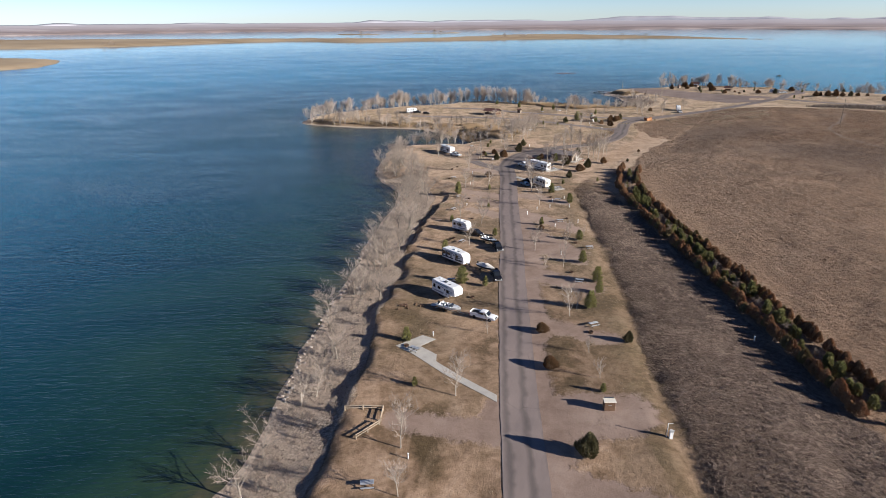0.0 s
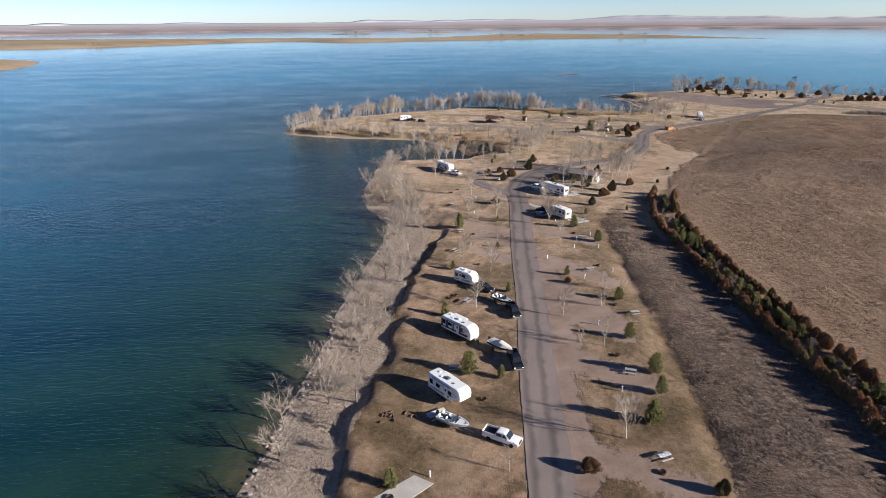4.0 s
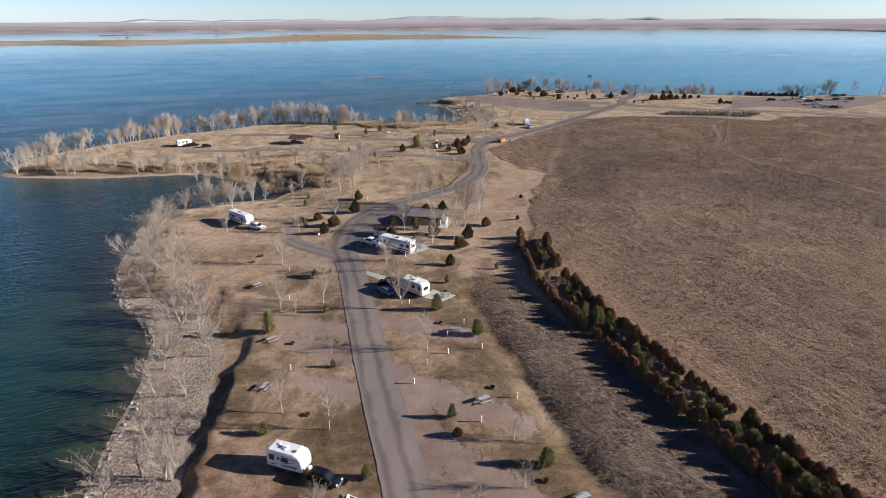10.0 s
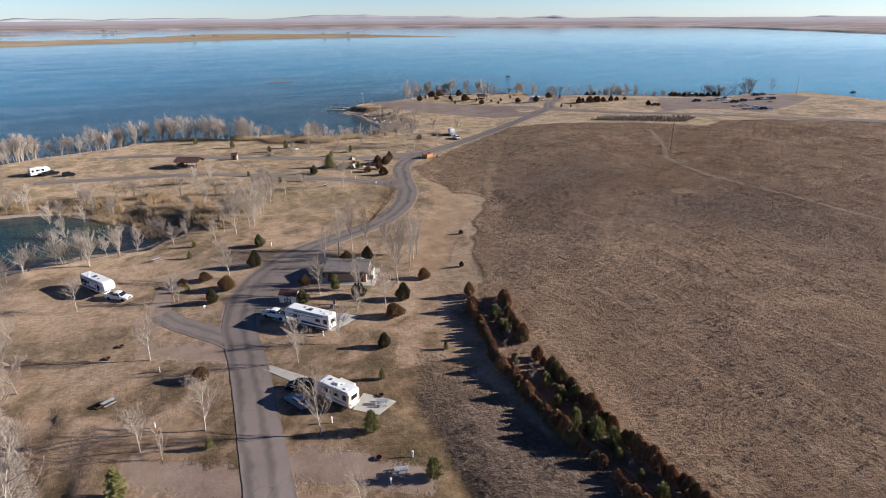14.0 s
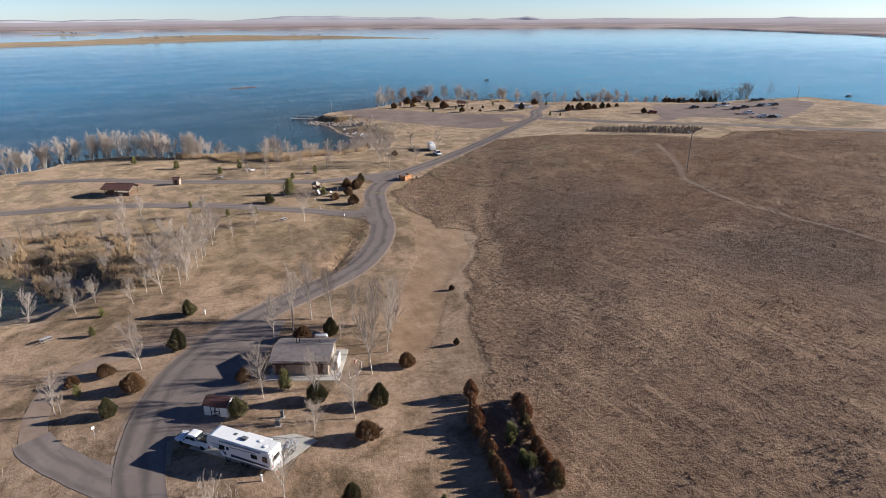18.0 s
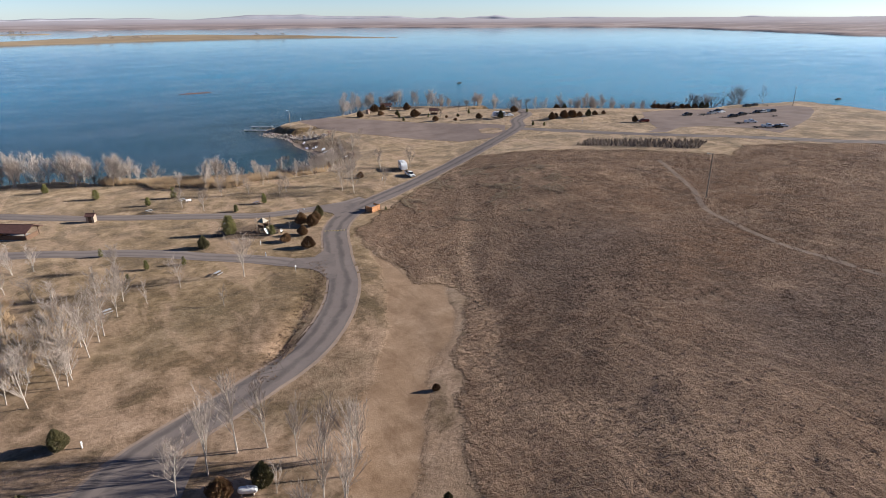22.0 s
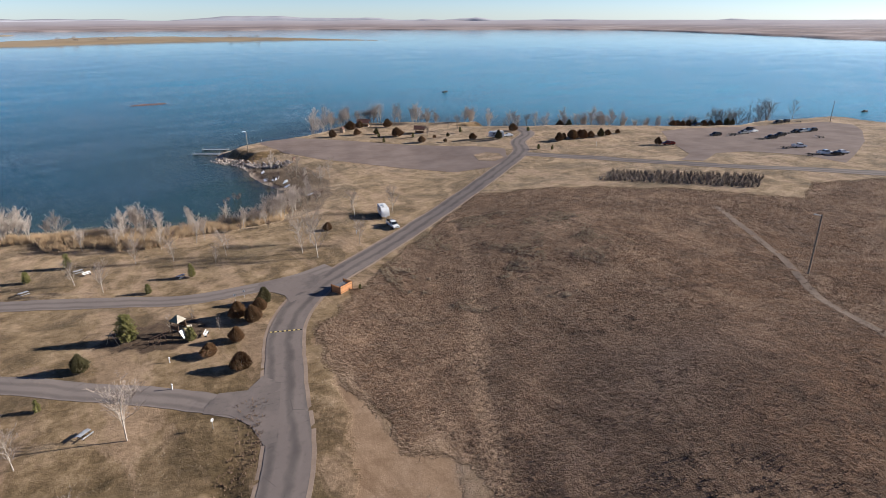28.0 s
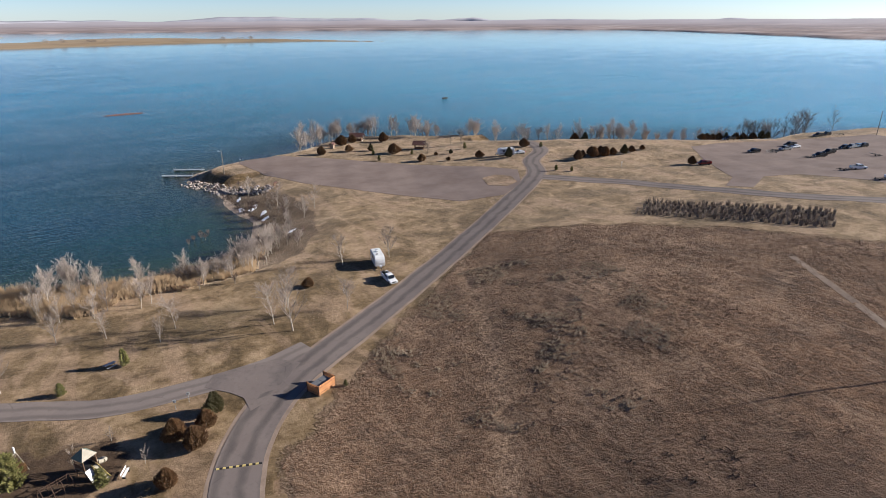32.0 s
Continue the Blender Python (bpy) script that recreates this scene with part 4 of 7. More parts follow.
belt_shrub = Planter("bare_shrub", SHRUB, "pale leafless shrub between the shelter belt's rows", "shrub", "shelter belt", 19)
hedge_pine = Planter("pine_tree", [pine_meshes(83, 3.3, 2.4), pine_meshes(84, 3.8, 2.3)], "young green pine in the shelter belt", "pine", "shelter belt", 14)

camp_tree.all([(-5.4, 72.2, 0.85), (-5.3, 62.4, 0.7), (3.3, 85.2, 0.9), (28.4, 111.3, 0.75), (9.9, 156.3, 0.65), (27.4, 150.1, 0.75), (14.9, 175.1, 0.85), (8.7, 181.8, 0.8), (20.9, 217.4, 0.9),
               (15, 243.1, 1.1), (12.1, 217.3, 0.75), (35.6, 207.6, 1.05), (37.8, 227.6, 0.85), (35.5, 190.6, 0.75), (2.7, 272.1, 0.8), (33.9, 272, 0.95), (21.2, 266, 0.8), (4.6, 298.8, 0.9),
               (49.4, 252.2, 1.0), (56, 269.7, 1.05), (59.7, 240.2, 0.85), (53.2, 239.4, 0.7), (46.1, 230.5, 0.75), (60.4, 249.4, 0.6), (134, 381.3, 1.0), (147, 383.5, 0.8),
               (82.8, 332.6, 1.2), (69.5, 334.8, 0.7), (87.2, 389.6, 0.75), (82.5, 397, 0.7), (96, 403.4, 0.7), (115.7, 396, 0.8), (169, 403.3, 0.8), (157, 405.5, 0.8), (37, 352.8, 0.7), (104, 399.4, 0.7)])
camp_tree.all([(136.7, 392, 1.0), (132, 386, 0.9), (112, 392, 0.6), (41.1, 310, 0.9), (47, 307, 1.0), (52, 318, 0.8), (165, 470, 0.7), (172, 455, 0.8)])
sapling.all([(28.6, 88), (28.8, 96.5), (10.6, 106.1, 0.8), (32.5, 137.5, 1.3), (36.3, 153.4), (39.1, 162.2), (28.2, 137.8, 0.8), (30.6, 114.8, 1.2), (40, 162.6, 0.9), (36.5, 153.1, 0.9), (14.7, 213.9, 1.1),
             (19, 196.6, 0.8), (66.6, 263.4), (22, 265.6), (43, 160, 0.7), (62, 330), (75, 320, 0.8), (95, 362, 0.7), (100, 366, 0.6), (103, 358, 0.6)])
poplar.all([(60.2, 271.5), (64.6, 273.6), (68.4, 272.3, 0.9), (71.2, 268.5, 0.85), (74.1, 266, 0.9), (70.9, 258.7, 1.05), (66.8, 249.8, 1.1), (72, 254.9, 1.05), (78.1, 263.4, 0.9), (75.8, 260.8, 1.0), (56.4, 246.4, 0.9)])
juniper.all([(21.7, 68.8, 1.05), (20.6, 92.5, 0.85), (21.4, 105.4, 0.7), (22.3, 231.5, 0.95), (28.4, 260.6), (32.2, 265.8, 1.1), (40.4, 275.3, 1.15), (44.2, 288.2), (64.2, 241.3, 1.15),
             (53, 225.4, 0.95), (72.8, 248.9), (59.4, 235.2, 0.95), (28.5, 273.3, 0.8), (60.6, 266.5, 1.1), (65.6, 265.6, 1.15), (45.1, 249.8, 1.05), (56.3, 247, 1.0), (48, 258.6, 0.8), (23.8, 273, 0.6),
             (79.4, 356.8, 1.0), (102.2, 341.8, 1.05), (114.2, 364, 1.1), (109.5, 357.5, 1.05), (107.6, 361, 1.05), (104.5, 351.6, 0.95), (99, 349.6, 0.9), (112, 361.3, 0.9), (145, 398.5, 0.9), (89, 366, 0.5),
             (37.2, 99.8, 0.7), (31.9, 166.2, 0.5), (95, 270.5, 0.4), (83.5, 250, 0.4)])
pine.all([(-3.7, 88.3, 0.4), (-5.7, 104, 0.7), (6.6, 130.8, 1.0), (3.1, 152.7, 0.65), (12, 129, 0.5), (37.9, 139.8, 0.8), (38.4, 127.7, 0.95), (37.3, 121.6, 0.75), (33.5, 114.7, 0.9), (40.8, 156, 0.7),
          (32.6, 170.4, 0.55), (9, 209, 1.0), (17.8, 163.1, 0.55), (45.9, 191.5, 0.75), (5.7, 177.6, 0.5), (20.8, 212.8, 0.45), (42.1, 204.2, 0.95), (18.5, 191.7, 0.4), (62.5, 219.1, 0.4),
          (48.6, 215.7, 0.45), (53.2, 252.9, 0.85), (24.3, 269.6, 0.5), (29.2, 297.6, 0.5), (27.1, 290, 0.5), (88, 363, 1.2), (97.5, 356.6, 0.7), (72.9, 347.8, 0.5), (65, 349.7, 0.5), (60.2, 344.6, 0.5),
          (56.8, 364.9, 0.5), (73.8, 405, 0.7), (60.9, 422, 0.8), (82.3, 409.7, 0.8), (105.2, 386.8, 0.75), (95.2, 383.2, 0.6), (47.2, 440.6, 0.8), (28, 84, 0.4)])

# the shelter belt: a dense juniper row with pines beside it
BELT_WEST = smooth_line([(65.6, 76), (65.8, 100), (65.7, 150), (66.0, 178), (66.4, 192), (67.2, 205), (68.7, 212), (70.3, 217.5), (71.9, 222.5), (73.4, 227.2), (75.2, 231.5), (76.8, 235.4)], 1.08)
BELT_EAST = smooth_line([(72.0, 76), (72.2, 100), (72.0, 150), (72.2, 178), (72.9, 192), (73.8, 203), (75.2, 210), (76.6, 216), (78.2, 221), (79.8, 225), (81.6, 229.6)], 1.08)
_r = random.Random(5)
for _row, _odds in ((BELT_WEST, 0.97), (BELT_EAST, 0.90)):
    for _q in _row:
        if _r.random() < _odds and not (208 < _q[1] < 213 and _row is BELT_EAST and _r.random() < 0.4):
            hedge_juniper.put(_q[0] + _r.gauss(0, 0.22), _q[1] + _r.gauss(0, 0.18), _r.choice((0.7, 0.85, 0.95, 1.05, 1.2)))
for _q in BELT_WEST[::2]:
    if _q[1] < 229:
        (hedge_pine if _r.random() < (0.3 if 200 < _q[1] < 222 else 0.75) else belt_shrub).put(_q[0] + 3.1 + _r.gauss(0, 0.6), _q[1] - 2.0 + _r.gauss(0, 0.7), _r.uniform(0.5, 0.95))


def scatter_along(planter, line, count, lo, hi, seed, scale=(0.75, 1.15), keep=None):
    """Plants at random distances to the landward side of a stretch of coast."""
    r = random.Random(seed)
    c = smooth_line(line, 2.0)
    t = np.gradient(c, axis=0)
    t /= np.linalg.norm(t, axis=1)[:, None]
    n = np.stack([t[:, 1], -t[:, 0]], 1)
    done = 0
    while done < count:
        i = r.randrange(len(c))
        q = c[i] + n[i] * r.uniform(lo, hi)
        done += 1
        if keep is None or keep(q[0], q[1]):
            planter.put(q[0], q[1], r.uniform(*scale))


shore_tree.all([(-19.2, 129.3, 1.05), (-12.6, 124.8, 1.1), (-17.6, 147.4, 1.0), (-9.7, 155.8, 1.0), (-17.2, 165.8, 0.95), (-7.8, 174.7, 1.0), (-24.0, 120.7, 0.95), (-11.1, 185, 1.0), (-22.5, 112, 0.9), (-19, 100, 1.0), (-21, 88, 0.9)])
scatter_along(shore_tree, COAST_WEST[3:8], 7, 2, 8, 21, (0.75, 1.05))
scatter_along(shore_tree, COAST_WEST[7:11], 16, 2, 12, 22, (0.8, 1.15))
scatter_along(shore_tree, COAST_WEST[10:15], 30, 2, 17, 23, (0.85, 1.2))
scatter_along(shore_tree, COAST_WEST[14:] + COAST_BAY[:2], 16, 1.5, 8, 24, (0.7, 1.0))
scatter_along(far_tree, COAST_BAY[9:12], 10, 2, 9, 25, (0.7, 1.0))
scatter_along(far_tree, COAST_BAY[11:15], 36, 2, 13, 26, (0.8, 1.2))
scatter_along(far_tree, COAST_BAY[14:], 96, 2, 15, 27, (0.85, 1.3))
scatter_along(shrub, COAST_BAY[11:] + COAST_COVE[:4], 110, 1, 9, 127, (0.7, 1.5))
scatter_along(far_tree, COAST_BAY[6:10], 12, 2, 9, 28, (0.6, 0.95))
scatter_along(far_tree, COAST_BAY[2:8], 10, 3, 14, 29, (0.5, 0.8))
scatter_along(far_tree, COAST_COVE[:5], 24, 6, 14, 30, (0.6, 0.95))
scatter_along(red_shrub, COAST_COVE[2:9], 22, 0, 11, 31, (0.5, 1.0))
scatter_along(far_tree, COAST_COVE[3:8], 12, 5, 18, 32, (0.45, 0.8))
scatter_along(shrub, COAST_COVE[:8], 46, 0, 14, 133, (0.6, 1.1))
scatter_along(red_shrub, COAST_BAY[2:7], 12, 1, 10, 33, (0.5, 0.9))
scatter_along(dark_tree, COAST_COVE[13:] + COAST_NORTH[:5], 14, 5, 14, 34, (0.75, 1.1))
scatter_along(far_tree, COAST_COVE[13:] + COAST_NORTH[:6], 62, 3, 14, 35, (0.9, 1.35))
scatter_along(far_tree, COAST_NORTH[4:9], 16, 3, 12, 36, (0.6, 1.0))
dark_tree.all([(379, 440, 1.1), (383, 438, 1.2), (386, 431, 1.4), (389, 429.5, 1.5), (391.7, 427.7, 1.4), (394, 425.5, 1.6), (397.5, 423, 1.5), (392, 424, 1.3), (388, 427, 1.3), (403.3, 420, 1.6), (410, 417.5, 1.7), (413, 415, 1.7),
               (426.5, 408, 1.4), (372, 446, 1.0), (362, 455, 0.9), (352, 463, 0.8), (267, 501, 1.0), (263, 504, 0.9), (297, 481, 0.8), (246, 498, 0.8)])
scatter_along(shrub, COAST_WEST[3:9], 34, 3, 11, 37, (0.5, 1.0))
for _i in range(16):
    _a, _q = _r.uniform(0, 6.283), _r.uniform(0.8, 1.3)
    far_tree.put(26 + 28 * _q * math.cos(_a), 345 + 20 * _q * math.sin(_a), _r.uniform(0.55, 0.9))
dark_tree.all([(2.1, 368.2, 0.7), (12, 363.9, 0.8), (14.6, 362.2, 0.75), (17.3, 360.7, 0.8), (20.5, 358.3, 0.7), (24.7, 355.8, 0.8), (31.4, 350.8, 1.0), (36, 348.1, 0.8), (-33.3, 377.8, 1.0), (-22.1, 376.7, 0.9), (42, 345, 0.8)])
far_tree.all([(-9.7, 302, 0.9), (-3.3, 308.6, 0.9), (-1.1, 307.3, 0.8), (4.5, 299.1, 1.0), (8.5, 308.2, 0.8), (11.2, 302.7, 1.0), (28.2, 305.7, 0.8), (40.8, 301.8, 1.1), (24.6, 302.3, 0.7), (46.3, 305.2, 1.0), (15.5, 309, 0.8),
              (-58.7, 380.9, 1.0), (-54.7, 376.6, 1.0), (-51.7, 378.4, 1.1), (-49.6, 377.2, 0.9), (-57.5, 384.7, 1.1), (-45.1, 395, 1.1), (-44, 406, 1.0), (-62, 388, 0.9), (-66, 385, 0.9), (-70, 390, 0.8), (-48, 384, 0.9), (37, 333, 0.9),
              (46.9, 322.8, 1.0), (45.3, 342.7, 0.7)])
camp_tree.all([(41, 310, 1.1), (44, 314, 1.0), (47, 309, 1.2), (50, 313, 1.0), (45, 305, 0.9), (53, 320, 1.0), (56, 327, 0.9), (38, 305, 0.9), (49, 318, 1.1), (58, 334, 0.8), (35, 300, 0.7)])
scatter_along(far_tree, [(86, 420), (100, 413), (118, 410), (134, 416), (145, 428)], 22, -5, 4, 131, (0.6, 1.0))
scatter_along(red_shrub, [(120, 412), (134, 417), (145, 426), (156, 436)], 12, -4, 6, 132, (0.7, 1.2))
# planted shrub rows beyond the prairie
_rowmesh = [plain_mesh("planted_shrub", *tips([(*_q[:6], 0.018, 0) for _q in [(0.25 * math.cos(_k * 2.4), 0.25 * math.sin(_k * 2.4), -0.05, (0.15 + 0.5 * _g.random()) * math.cos(_k * 2.4 + _g.uniform(-0.9, 0.9)),
             (0.15 + 0.5 * _g.random()) * math.sin(_k * 2.4 + _g.uniform(-0.9, 0.9)), _g.uniform(0.7, 2.0)) for _k in range(90)]], 3), TWIG_GREY) for _g in (random.Random(46), random.Random(47), random.Random(48))]
for _u in np.linspace(0, 1, 42):
    for _v in np.linspace(0, 1, 6):
        _o = tagged(new("planted_shrub", _r.choice(_rowmesh)), "low leafless reddish-grey shrub in a planted row", "shrub", "planted shrub rows")
        _x, _y, _s = 238 + 20.6 * _u + 13 * _v + _r.gauss(0, 0.3), 380.5 - 42.7 * _u + 5 * _v + _r.gauss(0, 0.3), _r.uniform(0.7, 1.1)
        _o.matrix_basis = pose(_x, _y, ground_at(_x, _y), 0, 0, _r.uniform(0, 360)) @ Matrix.Scale(_s, 4)
# junipers and pines round the far picnic ground
juniper.all([(281.5, 442.2, 1.2), (286, 444, 0.9), (290, 441.5, 1.3), (294.9, 439.6, 1.4), (299, 439, 1.1), (304.1, 437.2, 1.2), (310, 438, 0.9), (317, 437.8, 0.8), (293, 445, 1.1), (297, 444, 1.2), (207.5, 526, 1.3), (224.7, 540, 1.5),
             (244.7, 535, 1.4), (220.5, 525, 1.0), (229.4, 520, 0.9), (234.7, 509, 1.5), (235.5, 487.4, 1.1), (254.8, 473, 1.1), (263, 463.2, 1.2), (282, 475, 1.3), (301.5, 528, 1.2), (246, 492, 0.5), (252.2, 489.4, 0.6), (243.8, 479.5, 0.6),
             (322, 481, 1.5), (326, 478, 1.4), (357.6, 435, 0.94), (360.5, 434.5, 1.08), (363.5, 433.5, 1.01), (367.4, 432.4, 1.08), (370, 430.5, 1.01), (374, 428, 1.08), (377, 426, 1.01), (380, 423, 1.15), (383, 420.5, 1.08), (386, 419, 1.01), (307.5, 408, 1.0), (232, 543, 1.4)])
pine.all([(226, 512, 0.6), (262, 492, 0.6), (288, 470, 0.6), (261.3, 434.7, 0.5), (264.9, 430.3, 0.45), (222, 500, 0.5), (240, 502, 0.5)])


# ---- grass and reeds as uncountable stuff ----
def tufts(name, x, y, tall, wide, mat, label, blades=4, seed=1, lean=0.5):
    r = np.random.RandomState(seed)
    z = heights(np.stack([x, y], 1))
    n = len(x)
    px, py, pz, h = np.repeat(x, blades), np.repeat(y, blades), np.repeat(z, blades) - 0.03, np.repeat(tall, blades) * r.uniform(0.55, 1.1, n * blades)
    ox, oy = r.normal(0, wide * 0.35, n * blades), r.normal(0, wide * 0.35, n * blades)
    segs = np.stack([px + ox, py + oy, pz, px + ox * 2 + r.normal(0, lean, n * blades) * h, py + oy * 2 + r.normal(0, lean, n * blades) * h, pz + h, np.full(n * blades, wide * 0.22), 0 * px], 1)
    V, F = tips(segs, 3)
    return tagged(new(name, plain_mesh(name, V, F, mat)), label, "grass", kind="stuff")


def spots(n, lo, hi, ok, seed):
    r = np.random.RandomState(seed)
    x, y = r.uniform(lo[0], hi[0], n), r.uniform(lo[1], hi[1], n)
    k = ok(x, y)
    return x[k], y[k]


def prairie(x, y):
    return (signed(x, y, FIELD) + 5.0 * (fbm(x, y, 9, 16) - 0.5) > 0.6 + 2.0 * (fbm(x, y, 2, 28) - 0.5)) & (x - 60 < 75 + 0.62 * y)


_x, _y = spots(150000, (62, 40), (300, 402), lambda x, y: prairie(x, y) & (fbm(x, y, 26, 1) + 0.35 * fbm(x, y, 5, 2) + np.random.RandomState(3).uniform(-0.35, 0.35, len(x)) > 0.66), 41)
_k = dusky(_x, _y) > np.random.RandomState(8).uniform(0.2, 0.8, len(_x))
tufts("prairie_grass", _x[~_k], _y[~_k], 0.10 + 0.22 * fbm(_x[~_k], _y[~_k], 40, 7), 0.22, RUSTY, "brown bunches of prairie grass", 2, 42, 0.7)
tufts("dark_prairie_grass", _x[_k], _y[_k], 0.10 + 0.24 * fbm(_x[_k], _y[_k], 40, 7), 0.22, DUSKGRASS, "dark brown bunches of prairie grass", 2, 42, 0.7)
_x, _y = spots(60000, (62, 40), (300, 402), lambda x, y: prairie(x, y) & (dusky(x, y) < 0.5) & (fbm(x, y, 34, 4) + 0.4 * fbm(x, y, 6, 5) + np.random.RandomState(6).uniform(-0.25, 0.25, len(x)) > 0.80), 43)
tufts("pale_prairie_grass", _x, _y, 0.12 + 0.25 * fbm(_x, _y, 30, 8), 0.22, STRAW, "pale dry bunches of prairie grass", 2, 44, 0.7)
_x, _y = spots(20000, (135, 315), (205, 392), lambda x, y: prairie(x, y) & (((x - 170) / 30) ** 2 + ((y - 352) / 32) ** 2 < 1) & (fbm(x, y, 9, 13) + 0.6 * fbm(x, y, 2, 19) > 0.86), 54)
tufts("tall_grass", _x, _y, 0.2 + 0.5 * fbm(_x, _y, 5, 14), 0.24, STRAW, "tall straw-coloured clumps of grass", 4, 55, 0.4)
_x, _y = spots(2600, (115, 235), (205, 372), lambda x, y: prairie(x, y) & (np.min([np.hypot(x - a, (y - b) * 0.8) / w for a, b, w in ((137.7, 278.9, 5), (139.1, 270.2, 4), (148.4, 264, 4), (159.8, 310.4, 5), (161.5, 366.2, 4),
               (167.2, 360.8, 3), (163.8, 325.6, 3), (192.5, 355.6, 4), (139.4, 279.2, 4), (150.1, 263, 4), (118.8, 289.5, 2.5), (153.8, 314.2, 3), (131, 240, 2))], axis=0) < 1) & (fbm(x, y, 3, 17) > 0.45), 56)
tufts("sagebrush", _x, _y, 0.15 + 0.35 * fbm(_x, _y, 3, 18), 0.4, SAGE, "low dark clumps of sagebrush", 4, 57, 0.6)
_x, _y = spots(26000, (30, 30), (68, 216), lambda x, y: (signed(x, y, WEEDS) > 0) & (fbm(x, y, 9, 9) > 0.42) & (y < 190 + 60 * (fbm(x, y, 2, 27) - 0.5)), 45)
tufts("weeds", _x, _y, 0.15 + 0.4 * fbm(_x, _y, 20, 10), 0.24, WEEDY, "coarse dead weeds beside the ditch", 3, 46, 0.5)
_x, _y = spots(60000, (64, 60), (290, 400), lambda x, y: prairie(x, y) & (fbm(x, y, 18, 23) + 0.8 * fbm(x, y, 2.5, 24) > 0.88), 61)
tufts("bunch_grass", _x, _y, 0.10 + 0.22 * fbm(_x, _y, 6, 25), 0.36, RUSTY, "coarse brown bunches of prairie grass", 3, 62, 0.6)
_x, _y = spots(2600, (70, 288), (104, 332), lambda x, y: np.abs(x - np.interp(y, [290, 296.5, 310, 322.4, 330], [73, 78.4, 88.6, 96.7, 100])) < 2.4, 63)
tufts("ditch_weeds", _x, _y, 0.2 + 0.5 * fbm(_x, _y, 5, 26), 0.3, RUSTY, "dead brown weeds in the roadside ditch", 3, 64, 0.5)
_x, _y = spots(60000, (-16, 50), (150, 440), lambda x, y: (signed(x, y, FIELD) < -0.5) & (signed(x, y, WEEDS) < 0) & (signed(x, y, COAST) > 16) & (fbm(x, y, 12, 11) + 0.3 * fbm(x, y, 3, 12) > 0.78)
               & (np.min([np.hypot(x - a, y - b) for a, b in smooth_line(ROAD, 4.0)], axis=0) > 4.2), 47)
tufts("lawn_grass", _x, _y, np.full(len(_x), 0.16), 0.22, STRAW, "short dry campground grass", 2, 53, 0.7)
_x, _y = spots(9000, (-45, 30), (5, 235), lambda x, y: (lambda d: (d > 1.5) & (d < 12))(signed(x, y, COAST)), 47)
tufts("beach_brush", _x, _y, np.full(len(_x), 0.6), 0.16, WEEDY, "pale dead brush on the gravel beach", 3, 48, 0.45)
_x, _y = spots(17000, (62, 405), (150, 460), lambda x, y: signed(x, y, REEDS) + 14 * (fbm(x, y, 9, 15) - 0.5) > 0.0, 49)
tufts("reeds", _x, _y, 0.9 + 2.6 * fbm(_x, _y, 8, 16), 0.3, REED, "golden dead reeds along the cove", 4, 50, 0.16)
_x, _y = spots(11000, (-10, 308), (50, 366), lambda x, y: (signed(x, y, MARSH) > -3) & (wobble(x, y, 12, 36) > -0.1), 51)
tufts("marsh_reeds", _x, _y, np.full(len(_x), 1.4), 0.25, REED, "golden dead reeds in the marshy inlet", 4, 52, 0.2)

# ---- far shores and hills ----
def far_material(name, a, b, c, haze=None):
    k = Nodes(name, 0.95, spec=0.1)
    v = k.coords("Object", (0.0016, 0.006, 0.02))
    n1, n2 = k.noise(v, 1.0, 5, 0.6, 0.5), k.noise(k.coords("Object", (0.012, 0.03, 0.1)), 1.0, 4, 0.65)
    col = k.ramp(k.math("ADD", k.math("MULTIPLY", n1, 0.6), k.math("MULTIPLY", n2, 0.4)), [(0.34, a), (0.5, b), (0.66, c)])
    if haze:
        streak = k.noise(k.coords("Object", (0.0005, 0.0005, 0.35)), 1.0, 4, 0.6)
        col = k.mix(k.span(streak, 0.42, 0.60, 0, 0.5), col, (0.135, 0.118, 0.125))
        # distance haze painted into the base colour, stronger farther back
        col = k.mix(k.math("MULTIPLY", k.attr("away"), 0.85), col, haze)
    k.color(col)
    return k.m


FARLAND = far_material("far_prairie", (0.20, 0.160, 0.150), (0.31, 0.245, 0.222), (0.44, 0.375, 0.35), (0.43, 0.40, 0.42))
SPITLAND = far_material("straw_spit", (0.20, 0.148, 0.092), (0.31, 0.235, 0.150), (0.40, 0.318, 0.215))
# air haze is put straight into the hills' pale colours
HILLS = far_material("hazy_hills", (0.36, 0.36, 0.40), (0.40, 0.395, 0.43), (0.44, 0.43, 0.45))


def spit(name, outline, label, tall=4.0, cell=14.0, edge=26.0):
    """A low island or point of land in the lake, steep at its rim."""
    p = smooth_line(list(outline) + [outline[0]], 25.0)[:-1]
    lo, hi = p.min(0) - 30, p.max(0) + 30
    gx, gy = np.arange(lo[0], hi[0], cell), np.arange(lo[1], hi[1], cell)
    X, Y = [a.ravel() for a in np.meshgrid(gx, gy)]
    d = signed(X, Y, p) + 5 * wobble(X, Y, 60, 61)
    Z = np.where(d > 0, 1.2 * ss(0, 6, d) + (tall + 0.8 * wobble(X, Y, 150, 62)) * ss(2, edge, d), np.maximum(-6, 0.1 * d) - 0.3)
    return tagged(mesh_object(name, np.stack([X, Y, Z], 1), grid_faces(len(gx), len(gy)), SPITLAND, smooth=True), label, "shore", kind="structure")


